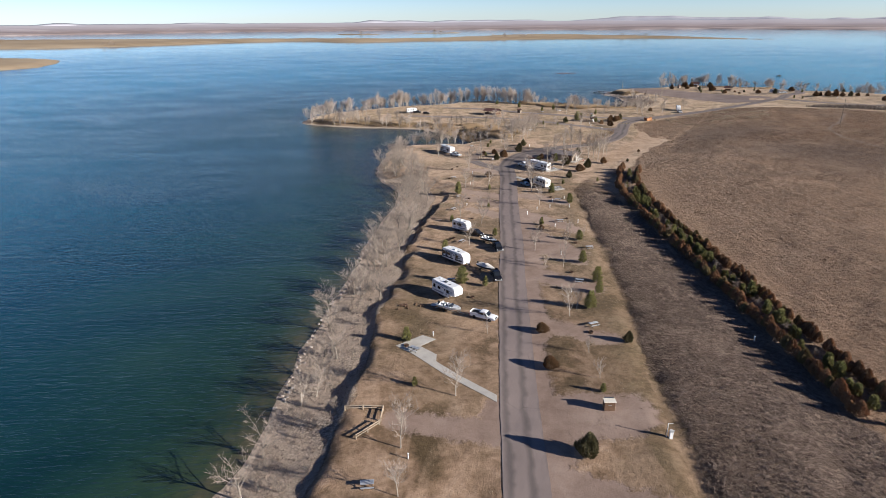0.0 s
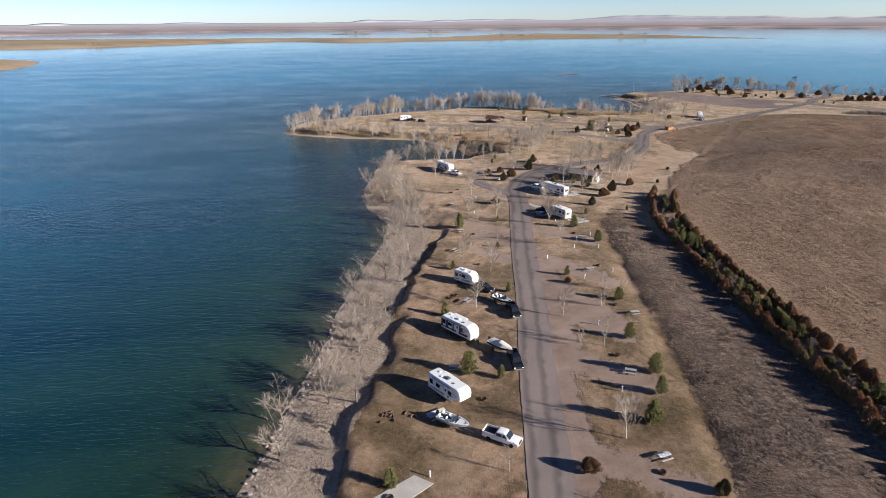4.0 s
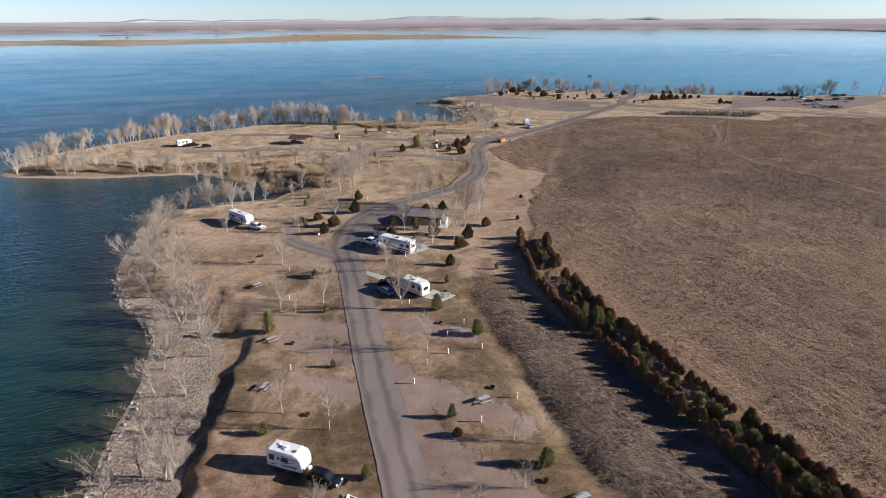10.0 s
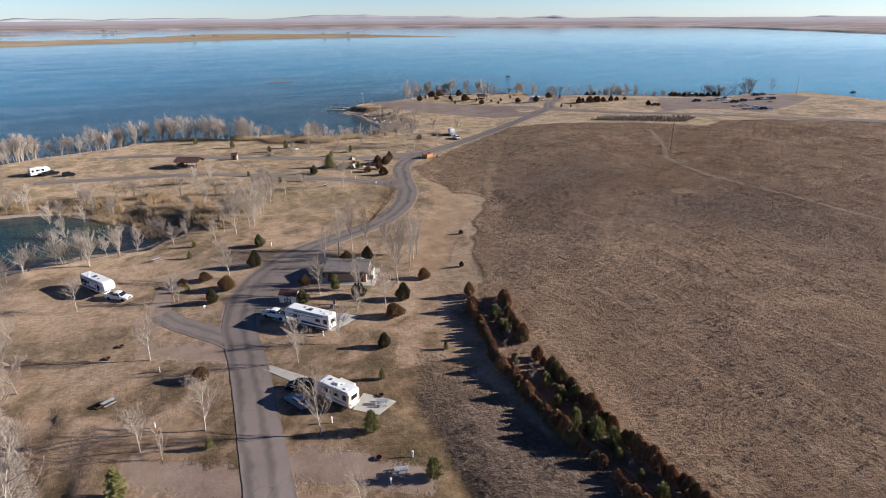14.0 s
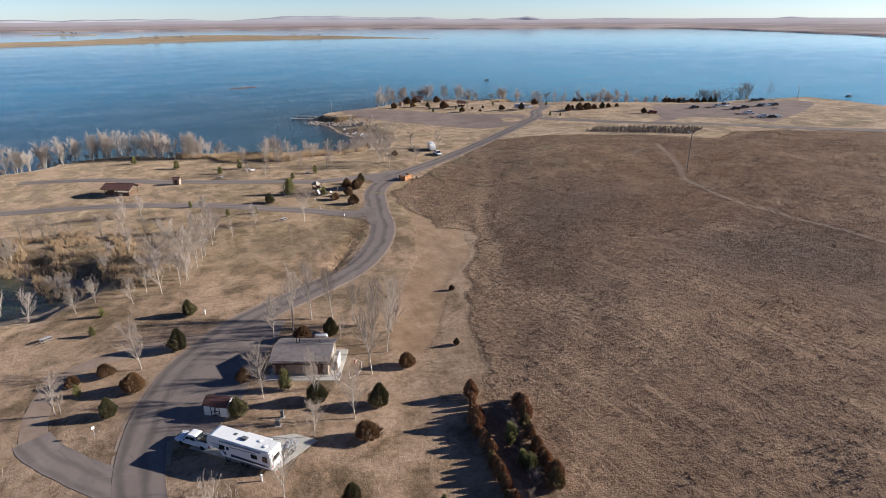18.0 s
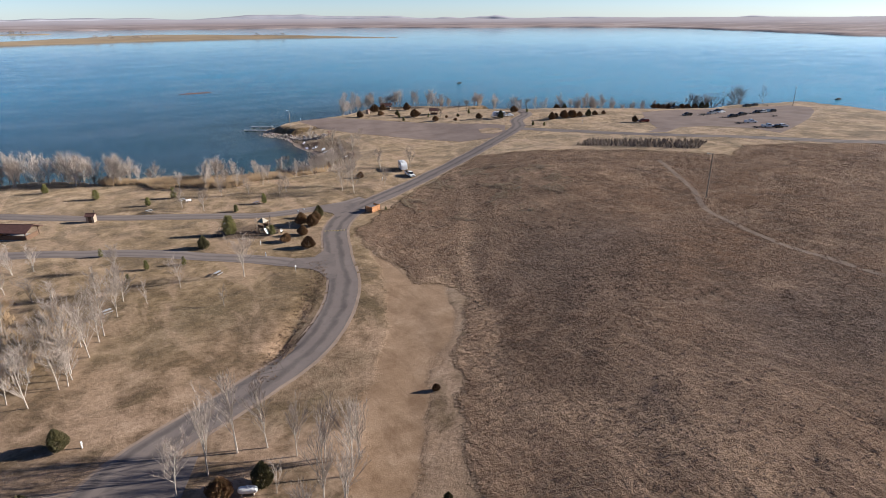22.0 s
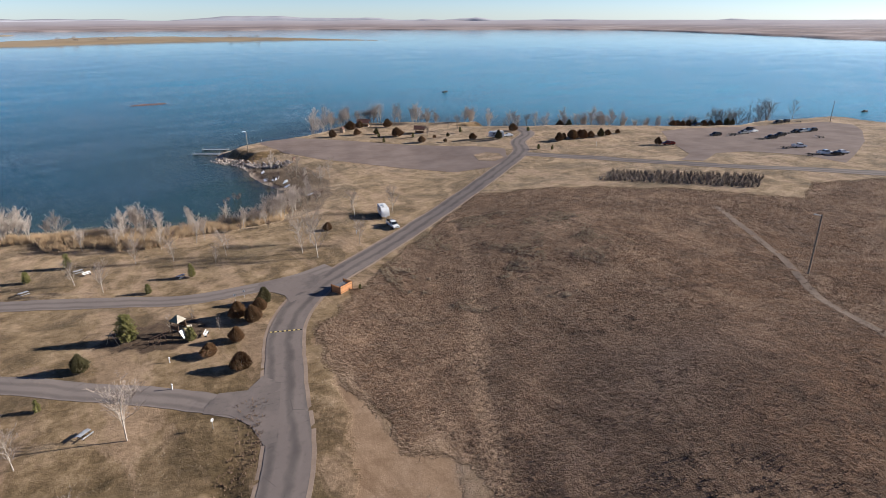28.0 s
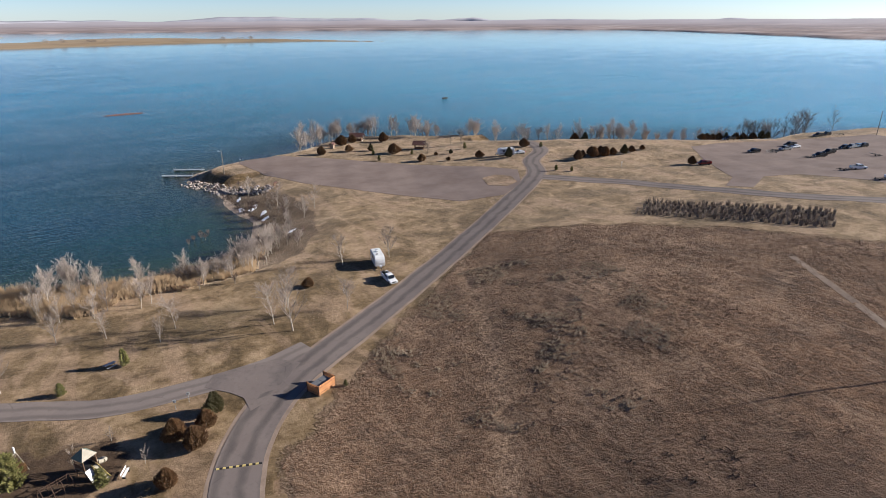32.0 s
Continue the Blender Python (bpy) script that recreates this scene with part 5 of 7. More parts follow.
spit("far_spit", [(-2500, 1750), (-1500, 1600), (-1090, 1610), (-840, 1700), (-620, 1930), (-450, 2030), (-250, 1880), (-60, 1940), (130, 1965), (345, 2025), (620, 2035), (800, 1985), (965, 1812), (975, 1822),
                  (880, 2010), (780, 2130), (690, 2220), (600, 2380), (470, 2480), (300, 2470), (130, 2270), (-60, 2110), (-330, 2190), (-620, 2230), (-950, 2280), (-1400, 2350), (-2400, 2500)],
     "low straw-coloured spit across the lake", 5.0, 22.0, 60.0)
spit("near_spit", [(-600, 872), (-585, 930), (-622, 1050), (-700, 1120), (-950, 1180), (-1000, 820), (-750, 840)], "low straw-coloured point of land", 3.0, 12.0)
spit("islet_far", [(-420, 2900), (-250, 2890), (-240, 2930), (-420, 2950)], "thin wooded islet in the lake", 1.2, 14.0, 15)
spit("islet_mid", [(-80, 3050), (120, 3030), (120, 3080), (-80, 3090)], "thin wooded islet in the lake", 1.2, 14.0, 15)


def far_land():
    az = np.radians(np.linspace(-62, 100, 220))
    rs = np.interp(np.degrees(az), [-62, -40, -30, -18, -5, 12, 24, 34, 40, 50, 56, 62, 67, 80, 100], [3600, 3900, 4000, 4000, 3900, 3650, 3700, 3500, 3650, 3500, 2950, 2400, 2150, 1700, 1400])
    rs = rs + 60 * wobble(np.degrees(az) * 10, 0 * az, 40, 63)
    steps = np.linspace(0, 1, 34) ** 1.3
    R = rs[None, :] + (4820 - rs)[None, :] * steps[:, None]
    A = np.repeat(az[None, :], len(steps), 0)
    rim = 44 + 3.0 * wobble(np.degrees(A) * 10, R / 300, 70, 64)
    X, Y = R * np.sin(A), R * np.cos(A)
    bluff = 6.0 * ss(0, 0.03, steps)[:, None]
    Z = -1.5 + bluff + (rim - 5) * (steps[:, None] ** 1.25) + 1.2 * wobble(X, Y, 260, 65) * ss(0.02, 0.2, steps)[:, None]
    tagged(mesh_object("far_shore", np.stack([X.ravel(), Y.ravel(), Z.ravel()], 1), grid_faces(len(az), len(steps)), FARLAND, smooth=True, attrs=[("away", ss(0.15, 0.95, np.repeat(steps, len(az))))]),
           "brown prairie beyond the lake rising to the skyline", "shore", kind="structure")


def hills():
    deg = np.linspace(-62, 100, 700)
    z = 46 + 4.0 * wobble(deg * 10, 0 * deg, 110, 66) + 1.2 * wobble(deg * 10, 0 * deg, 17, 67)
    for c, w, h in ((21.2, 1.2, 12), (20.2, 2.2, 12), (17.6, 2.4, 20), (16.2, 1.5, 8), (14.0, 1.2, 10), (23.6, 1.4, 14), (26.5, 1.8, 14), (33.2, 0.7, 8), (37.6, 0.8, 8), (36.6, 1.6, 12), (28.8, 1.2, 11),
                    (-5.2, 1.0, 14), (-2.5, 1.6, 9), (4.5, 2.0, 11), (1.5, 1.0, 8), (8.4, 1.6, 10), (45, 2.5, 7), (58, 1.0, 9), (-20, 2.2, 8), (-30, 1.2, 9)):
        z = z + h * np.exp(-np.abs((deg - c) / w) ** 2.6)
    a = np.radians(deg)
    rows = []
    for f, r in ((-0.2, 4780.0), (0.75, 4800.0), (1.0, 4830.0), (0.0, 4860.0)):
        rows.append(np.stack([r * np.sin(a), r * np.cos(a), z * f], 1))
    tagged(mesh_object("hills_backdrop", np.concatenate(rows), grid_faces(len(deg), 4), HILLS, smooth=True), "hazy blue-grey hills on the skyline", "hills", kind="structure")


far_land()
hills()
# tree clumps on the far spit and islets
FARBUSH = Planter("far_grove", [juniper_meshes(_s, 13.0, 17.0, TWIG_GREY, 1.2, 700) for _s in (95, 96)], "small leafless grove on the far lake spit", "trees", "far groves", 15)
for _x, _y, _n, _w in ((650, 2090, 5, 45), (715, 2085, 2, 14), (330, 2110, 4, 30), (230, 2105, 3, 30), (-330, 2915, 5, 55), (20, 3060, 5, 60), (-250, 1990, 2, 20), (-900, 1720, 3, 60)):
    for _i in range(_n):
        FARBUSH.put(_x + _r.uniform(-_w, _w), _y + _r.uniform(-8, 8), _r.uniform(0.6, 1.15), z=2.0)

# ---- building kit for things ----
PAINT_WHITE = worn("white_fibreglass", (0.70, 0.70, 0.69), (0.80, 0.80, 0.79), 0.5, 0.35, spec=0.5, bump=0)
PAINT_CREAM = worn("cream_panel", (0.60, 0.55, 0.46), (0.70, 0.66, 0.57), 0.5, 0.45, spec=0.5, bump=0)
ROOF_WHITE = worn("weathered_white_roof", (0.58, 0.58, 0.57), (0.76, 0.76, 0.75), 0.7, 0.6, fine=6)
CARWHITE = worn("white_car_paint", (0.72, 0.72, 0.72), (0.78, 0.78, 0.78), 0.8, 0.25, spec=0.6, bump=0)
CARBLACK = worn("black_car_paint", (0.006, 0.006, 0.007), (0.016, 0.016, 0.018), 0.8, 0.22, spec=0.6, bump=0)
CARBLUE = worn("steel_blue_car_paint", (0.13, 0.20, 0.28), (0.17, 0.25, 0.33), 0.8, 0.25, 0.2, spec=0.6, bump=0)
CARGREY = worn("silver_car_paint", (0.30, 0.31, 0.32), (0.38, 0.39, 0.40), 0.8, 0.28, 0.3, spec=0.6, bump=0)
CARRED = worn("dark_red_car_paint", (0.16, 0.02, 0.018), (0.22, 0.03, 0.025), 0.8, 0.25, spec=0.6, bump=0)
GLASS = worn("dark_tinted_glass", (0.010, 0.012, 0.014), (0.020, 0.023, 0.026), 0.5, 0.06, spec=0.8, bump=0)
TYRE = worn("tyre_rubber", (0.012, 0.012, 0.012), (0.028, 0.027, 0.026), 4, 0.85)
STEEL = worn("dull_steel", (0.32, 0.32, 0.32), (0.45, 0.45, 0.45), 3, 0.4, 0.8)
DARKMETAL = worn("dark_metal", (0.022, 0.021, 0.020), (0.05, 0.047, 0.044), 3, 0.55, 0.3)
PLASTIC = worn("grey_plastic", (0.10, 0.10, 0.105), (0.16, 0.16, 0.165), 3, 0.6)
DECAL_DARK = worn("dark_decal", (0.03, 0.035, 0.05), (0.06, 0.065, 0.085), 3, 0.4, bump=0)
DECAL_GREY = worn("grey_decal", (0.24, 0.25, 0.27), (0.32, 0.33, 0.35), 3, 0.4, bump=0)
LAMP_RED = worn("red_lens", (0.35, 0.015, 0.012), (0.45, 0.03, 0.02), 5, 0.2, bump=0)
LAMP_CLEAR = worn("clear_lens", (0.65, 0.66, 0.66), (0.8, 0.8, 0.8), 5, 0.1, bump=0)
WOOD = worn("weathered_wood", (0.22, 0.17, 0.12), (0.36, 0.29, 0.215), 2.5, 0.85, fine=8)
WOOD_ORANGE = worn("stained_cedar_boards", (0.36, 0.165, 0.065), (0.50, 0.25, 0.11), 1.8, 0.75, fine=8)
WOOD_BROWN = worn("brown_stained_wood", (0.085, 0.050, 0.032), (0.15, 0.09, 0.055), 2, 0.8, fine=8)
GALV = worn("galvanised_metal", (0.42, 0.43, 0.44), (0.58, 0.59, 0.60), 2, 0.45, 0.5)
SHINGLE = worn("grey_shingles", (0.130, 0.112, 0.108), (0.215, 0.188, 0.182), 1.2, 0.9, fine=8)
SHINGLE_BROWN = worn("brown_roof", (0.075, 0.034, 0.028), (0.130, 0.066, 0.054), 1.2, 0.85, fine=8)
STUCCO = worn("tan_block_wall", (0.27, 0.21, 0.155), (0.36, 0.29, 0.22), 1.2, 0.9, fine=8)
WHITE_WALL = worn("white_painted_siding", (0.62, 0.61, 0.58), (0.76, 0.75, 0.72), 1.0, 0.7, fine=8)
CANVAS = worn("cream_canvas", (0.52, 0.48, 0.42), (0.68, 0.65, 0.58), 1.0, 0.85, fine=6)
ROCK = worn("riprap_stone", (0.20, 0.165, 0.14), (0.42, 0.37, 0.33), 1.2, 0.9, fine=6, per_object=0.25)
SNOW = worn("old_snow", (0.72, 0.74, 0.77), (0.84, 0.85, 0.87), 0.8, 0.6)
RUST = worn("rusty_steel", (0.045, 0.028, 0.02), (0.12, 0.07, 0.045), 4, 0.8, 0.2)
YELLOW = worn("faded_yellow_plastic", (0.55, 0.42, 0.14), (0.66, 0.53, 0.22), 2, 0.5)
PLAYCREAM = worn("faded_cream_plastic", (0.27, 0.24, 0.185), (0.36, 0.325, 0.26), 2, 0.6)
PLAYGREEN = worn("faded_green_plastic", (0.10, 0.13, 0.10), (0.16, 0.20, 0.15), 2, 0.6)


def thing(name, label, category, x, y, turn=0.0, group="", z=None, lift=0.0):
    root = tagged(new(name), label, category, group)
    root.empty_display_size = 0.3
    root.matrix_basis = pose(x, y, (ground_at(x, y) if z is None else z) + lift, 0, 0, turn)
    return root


def part(name, bm, mat, parent, label=""):
    me = bpy.data.meshes.new(name)
    bmesh.ops.recalc_face_normals(bm, faces=bm.faces[:])
    bm.to_mesh(me)
    bm.free()
    me.materials.append(mat)
    ob = new(name, me)
    ob.parent = parent
    if label:
        ob["label"] = label
    return ob


def box(sx, sy, sz, x=0.0, y=0.0, z=0.0, bev=0.02, rot=(0, 0, 0), seg=1):
    """A box with softened edges; z is its underside."""
    bm = bmesh.new()
    bmesh.ops.create_cube(bm, size=1, matrix=Matrix.Diagonal((sx, sy, sz, 1)))
    if bev:
        bmesh.ops.bevel(bm, geom=bm.edges[:], offset=min(bev, 0.45 * min(sx, sy, sz)), segments=seg, affect="EDGES")
    bmesh.ops.transform(bm, matrix=pose(x, y, z + sz / 2, *rot), verts=bm.verts[:])
    return bm


def loft(rings, close=True):
    """A skin through rings of equally many points."""
    bm = bmesh.new()
    vs = [[bm.verts.new(p) for p in ring] for ring in rings]
    n = len(rings[0])
    for a, b in zip(vs, vs[1:]):
        for i in range(n):
            bm.faces.new((a[i], a[(i + 1) % n], b[(i + 1) % n], b[i]))
    if close:
        bm.faces.new(vs[0])
        bm.faces.new(vs[-1])
    return bm


def prism(profile, width, y=0.0, bev=0.05, seg=2, narrow=1.0):
    """A side outline in x and z, given the thickness width across y; narrow draws in the upper points."""
    zs = [p[1] for p in profile]
    lo, hi = min(zs), max(zs)

    def ring(side):
        return [(px, y + side * width / 2 * (1 - (1 - narrow) * (pz - lo) / (hi - lo)), pz) for px, pz in profile]

    bm = loft([ring(-1), ring(1)])
    if bev:
        bmesh.ops.recalc_face_normals(bm, faces=bm.faces[:])
        bmesh.ops.bevel(bm, geom=bm.edges[:], offset=bev, segments=seg, affect="EDGES", clamp_overlap=True)
    return bm


def rod(a, b, r0, r1=None, n=8):
    a, b = Vector(a), Vector(b)
    r1 = r0 if r1 is None else r1
    q = (b - a).to_track_quat("Z", "Y").to_matrix()
    rings = []
    for p, r in ((a, r0), (b, r1)):
        rings.append([p + q @ Vector((r * math.cos(t), r * math.sin(t), 0)) for t in (2 * math.pi * i / n for i in range(n))])
    return loft(rings)


def wheel(parent, x, y, r=0.36, w=0.24):
    """A tyre with a dished rim, on an axle along y."""
    rings = []
    for rr, yy in ((r * 0.62, -w / 2), (r * 0.93, -w / 2), (r, -w / 3), (r, w / 3), (r * 0.93, w / 2), (r * 0.62, w / 2)):
        rings.append([(x + rr * math.cos(t), y + yy, r + rr * math.sin(t)) for t in (2 * math.pi * i / 16 for i in range(16))])
    ob = part("wheel", loft(rings), TYRE, parent)
    s = 1 if y > 0 else -1
    rings = []
    for rr, yy in ((r * 0.6, -w * 0.4), (r * 0.6, w * 0.42 * s), (r * 0.5, w * 0.3 * s), (r * 0.15, w * 0.46 * s)):
        rings.append([(x + rr * math.cos(t), y + yy, r + rr * math.sin(t)) for t in (2 * math.pi * i / 12 for i in range(12))])
    part("rim", loft(rings), STEEL, ob)
    return ob


def pickup(label, x, y, turn, paint, group="parked pickups", bed_load=None):
    """A crew-cab pickup that points along its own x."""
    t = thing("pickup_truck", label, "pickup", x, y, turn, group)
    part("body", prism([(-2.85, 0.52), (-2.85, 1.02), (-0.75, 1.06), (1.15, 1.08), (2.55, 1.00), (2.88, 0.86), (2.92, 0.5), (2.5, 0.42), (-2.5, 0.42)], 1.92, bev=0.07), paint, t)
    part("cab", prism([(-0.82, 1.04), (-0.66, 1.78), (-0.45, 1.87), (0.62, 1.88), (0.85, 1.80), (1.50, 1.06)], 1.78, bev=0.08, narrow=0.82), paint, t)
    part("windshield", prism([(0.93, 1.76), (1.47, 1.12), (1.50, 1.12), (0.97, 1.78)], 1.44, bev=0), GLASS, t)
    part("rear_window", prism([(-0.82, 1.16), (-0.70, 1.70), (-0.74, 1.70), (-0.86, 1.16)], 1.36, bev=0), GLASS, t)
    for s in (-1, 1):
        for a, b in (((-0.62, 0.28)), ((0.36, 1.16))):
            part("side_window", prism([(a, 1.18), (a + 0.05, 1.68), (b - 0.05 if b < 1 else b - 0.42, 1.68), (b, 1.18)], 0.03, s * 0.842, bev=0), GLASS, t)
        wheel(t, 1.82, s * 0.84, 0.39, 0.27)
        wheel(t, -1.78, s * 0.84, 0.39, 0.27)
        part("headlight", box(0.1, 0.34, 0.2, 2.87, s * 0.72, 0.72, 0.03), LAMP_CLEAR, t)
        part("tail_light", box(0.06, 0.12, 0.36, -2.85, s * 0.88, 0.62, 0.02), LAMP_RED, t)
        part("bed_rail", box(1.95, 0.1, 0.42, -1.83, s * 0.9, 1.0, 0.03), paint, t)
        part("mirror", box(0.12, 0.2, 0.18, 1.05, s * 1.08, 1.12, 0.04), DARKMETAL, t)
    part("tailgate", box(0.08, 1.8, 0.42, -2.82, 0, 1.0, 0.02), paint, t)
    part("bed_floor", box(1.95, 1.66, 0.03, -1.83, 0, 1.07, 0.0), DARKMETAL, t)
    part("grille", box(0.06, 1.0, 0.26, 2.90, 0, 0.68, 0.02), DARKMETAL, t)
    part("front_bumper", box(0.16, 1.86, 0.2, 2.93, 0, 0.44, 0.05), STEEL, t)
    part("rear_bumper", box(0.16, 1.8, 0.18, -2.94, 0, 0.46, 0.04), STEEL, t)
    if bed_load:
        for i in range(3):
            part("load_box", box(0.5, 0.7, 0.4 + 0.1 * i, -1.3 - 0.55 * i, 0.3 - 0.3 * i, 1.1, 0.03), bed_load, t)
    return t


def car(label, x, y, turn, paint, suv=False, group="parked cars", z=None):
    t = thing("suv" if suv else "car", label, "car", x, y, turn, group, z=z)
    h = 0.22 if suv else 0.0
    part("body", prism([(-2.25, 0.42), (-2.32, 0.85), (-2.2, 1.0 + h * 0.4), (-1.2, 1.02 + h * 0.5), (1.0, 1.0 + h * 0.4), (2.1, 0.86), (2.34, 0.68), (2.3, 0.36), (-2.0, 0.34)], 1.82, bev=0.09), paint, t)
    back = -2.1 if suv else -1.45
    part("cabin", prism([(back - 0.15, 0.98 + h * 0.4), (back + 0.25, 1.42 + h), (back + 0.6, 1.5 + h), (0.25, 1.5 + h), (0.45, 1.44 + h), (1.15, 0.98 + h * 0.4)], 1.62, bev=0.08, narrow=0.8), paint, t)
    part("windshield", prism([(0.5, 1.38 + h), (1.08, 1.04 + h * 0.4), (1.13, 1.04 + h * 0.4), (0.55, 1.41 + h)], 1.34, bev=0), GLASS, t)
    part("rear_window", prism([(back - 0.12, 1.06 + h * 0.4), (back + 0.2, 1.38 + h), (back + 0.15, 1.40 + h), (back - 0.17, 1.06 + h * 0.4)], 1.3, bev=0), GLASS, t)
    for s in (-1, 1):
        part("side_window", prism([(back + 0.15, 1.06 + h * 0.4), (back + 0.4, 1.36 + h), (0.3, 1.38 + h), (0.85, 1.06 + h * 0.4)], 0.03, s * 0.745, bev=0), GLASS, t)
        wheel(t, 1.42, s * 0.8, 0.33, 0.22)
        wheel(t, -1.38, s * 0.8, 0.33, 0.22)
        part("headlight", box(0.12, 0.36, 0.15, 2.22, s * 0.62, 0.66, 0.03), LAMP_CLEAR, t)
        part("tail_light", box(0.08, 0.34, 0.16, -2.28, s * 0.66, 0.78, 0.03), LAMP_RED, t)
    part("bumper", box(0.12, 1.7, 0.2, 2.3, 0, 0.36, 0.05), PLASTIC, t)
    return t


def rv(label, x, y, turn, L=8.2, panels=False, fifth=False, slide=True, group="camping trailers", door_side=-1, skin=None, name="travel_trailer", decal=None, front_glass=False):
    """A camping trailer that is towed along its own x, with its door on one side."""
    t = thing(name, label, "trailer", x, y, turn, group)
    skin, decal, W, h = skin or PAINT_WHITE, decal or DECAL_DARK, 2.45, 3.15
    b, f = -L / 2, L / 2
    if fifth:
        prof = [(b, 0.62), (b - 0.02, 3.2), (b + 0.15, 3.42), (f - 0.9, 3.55), (f - 0.25, 3.3), (f, 2.5), (f - 0.15, 1.62), (f - 2.1, 1.5), (f - 2.35, 0.62)]
        h = 3.42
    else:
        prof = [(b, 0.6), (b - 0.02, 2.95), (b + 0.18, 3.13), (f - 1.25, 3.15), (f - 0.5, 2.95), (f - 0.1, 2.4), (f, 1.5), (f - 0.12, 0.62)]
    body = part("body", prism(prof, W, bev=0.10, seg=3), skin, t)
    part("roof_membrane", box(L - (1.6 if not fifth else 1.2), W - 0.28, 0.03, -0.45, 0, h + 0.005, 0.0), ROOF_WHITE, t)
    part("air_conditioner", box(0.95, 0.7, 0.28, -0.4, 0.05, h + 0.03, 0.1, seg=2), PLASTIC if fifth else PAINT_WHITE, t)
    for vx, vy in ((b + 1.3, 0.35), (1.3, -0.3), (b + 2.6, -0.35)):
        part("roof_vent", box(0.45, 0.45, 0.12, vx, vy, h + 0.03, 0.03), PLASTIC if vx > 0 else PAINT_WHITE, t)
    for s in (-1, 1):
        y0 = s * (W / 2 + 0.012)
        spots_w = ((b + 0.9, 1.75, 0.7, 0.8), (b + 2.6, 1.85, 0.9, 0.55), (f - 2.6, 1.85, 0.8, 0.6)) if s == door_side else ((b + 1.4, 1.85, 1.0, 0.6), (f - 2.4, 1.9, 0.8, 0.5))
        for wx, wz, ww, wh in spots_w:
            fr = part("window", box(ww + 0.1, 0.04, wh + 0.1, wx, y0, wz - 0.05, 0.01), DARKMETAL, t)
            part("pane", box(ww, 0.05, wh, wx, y0 + s * 0.008, wz, 0.0), GLASS, fr)
        part("side_stripe", prism([(b + 0.3, 1.0), (f - (3.0 if fifth else 1.0), 1.0), (f - (2.6 if fifth else 0.6), 1.5), (b + 0.9, 1.22)], 0.02, y0, bev=0), decal, t)
        part("upper_stripe", prism([(b + 2.2, 2.62), (f - 1.0, 2.3), (f - 0.7, 2.42), (b + 2.5, 2.76)], 0.02, y0, bev=0), DECAL_GREY, t)
        part("swoosh", prism([(f - 3.2, 1.55), (f - 2.2, 1.62), (f - 1.0, 2.2), (f - 1.9, 1.95)], 0.02, y0 + s * 0.004, bev=0), decal, t)
        part("skirt", box(L * 0.62, 0.05, 0.2, b + L * 0.36, s * (W / 2 - 0.03), 0.46, 0.01), PLASTIC, t)
        for wx in (-0.95, -0.05):
            wheel(t, wx - 0.4, s * (W / 2 - 0.16), 0.36, 0.24)
        part("marker_light", box(0.06, 0.03, 0.06, f - 1.4, y0, h - 0.35, 0.01), LAMP_RED, t)
        part("tail_light", box(0.04, 0.18, 0.3, b - 0.02, s * 0.95, 0.95, 0.02), LAMP_RED, t)
    if panels:
        for px, pw in ((b + 0.35, 0.5), (b + 1.75, 0.75), (b + 3.5, 0.35), (f - 2.9, 0.5)):
            part("side_panel", box(pw, 0.02, 1.75, px, door_side * (W / 2 + 0.006), 0.95, 0.0), DECAL_DARK, t)
    yd = door_side * (W / 2 + 0.03)
    door = part("door", box(0.72, 0.05, 1.85, f - 3.6, yd, 0.85, 0.02), skin, t)
    part("door_window", box(0.4, 0.06, 0.5, f - 3.6, yd + door_side * 0.006, 2.0, 0.01), GLASS, door)
    part("door_handle", box(0.05, 0.05, 0.14, f - 3.32, yd + door_side * 0.03, 1.75, 0.01), DARKMETAL, door)
    part("entry_step", box(0.6, 0.35, 0.06, f - 3.6, door_side * (W / 2 + 0.25), 0.38, 0.02), DARKMETAL, t)
    part("awning", rod((b + 1.4, door_side * (W / 2 + 0.09), h - 0.28), (f - 2.4, door_side * (W / 2 + 0.09), h - 0.28), 0.09), DECAL_GREY, t)
    part("rear_window", box(0.05, 1.3, 0.7, b - 0.03, 0, 1.75, 0.02), GLASS, t)
    part("rear_bumper", box(0.12, 2.3, 0.14, b - 0.08, 0, 0.5, 0.03), STEEL, t)
    part("ladder", rod((b - 0.08, 0.8, 0.8), (b - 0.08, 0.8, h), 0.025), STEEL, t)
    if slide:
        sl = part("slide_out", box(min(4.0, L * 0.42), 0.6, 2.0, b + L * 0.36, -door_side * (W / 2 + 0.24), 1.05, 0.04), skin, t)
        part("pane", box(1.2, 0.04, 0.6, b + L * 0.36, -door_side * (W / 2 + 0.555), 1.9, 0.01), GLASS, sl)
    if front_glass or not fifth:
        part("front_cap_panel", box(0.06, 1.5, 0.75, f - 0.03, 0, 1.45, 0.03, rot=(0, -6, 0)), GLASS if front_glass else PAINT_WHITE, t)
    if fifth:
        part("pin_box", box(0.8, 0.3, 0.5, f - 1.0, 0, 1.2, 0.04), DARKMETAL, t)
        for s in (-1, 1):
            part("landing_leg", rod((f - 2.7, s * 0.9, 0), (f - 2.7, s * 0.9, 0.9), 0.06), DARKMETAL, t)
        part("front_cap_graphic", box(0.05, 1.9, 0.6, f - 0.12, 0, 2.2, 0.05, rot=(0, 12, 0)), decal, t)
    else:
        part("hitch", prism([(f - 0.15, 0.5), (f + 1.1, 0.48), (f + 1.1, 0.58), (f - 0.15, 0.62)], 0.22, bev=0.01), DARKMETAL, t)
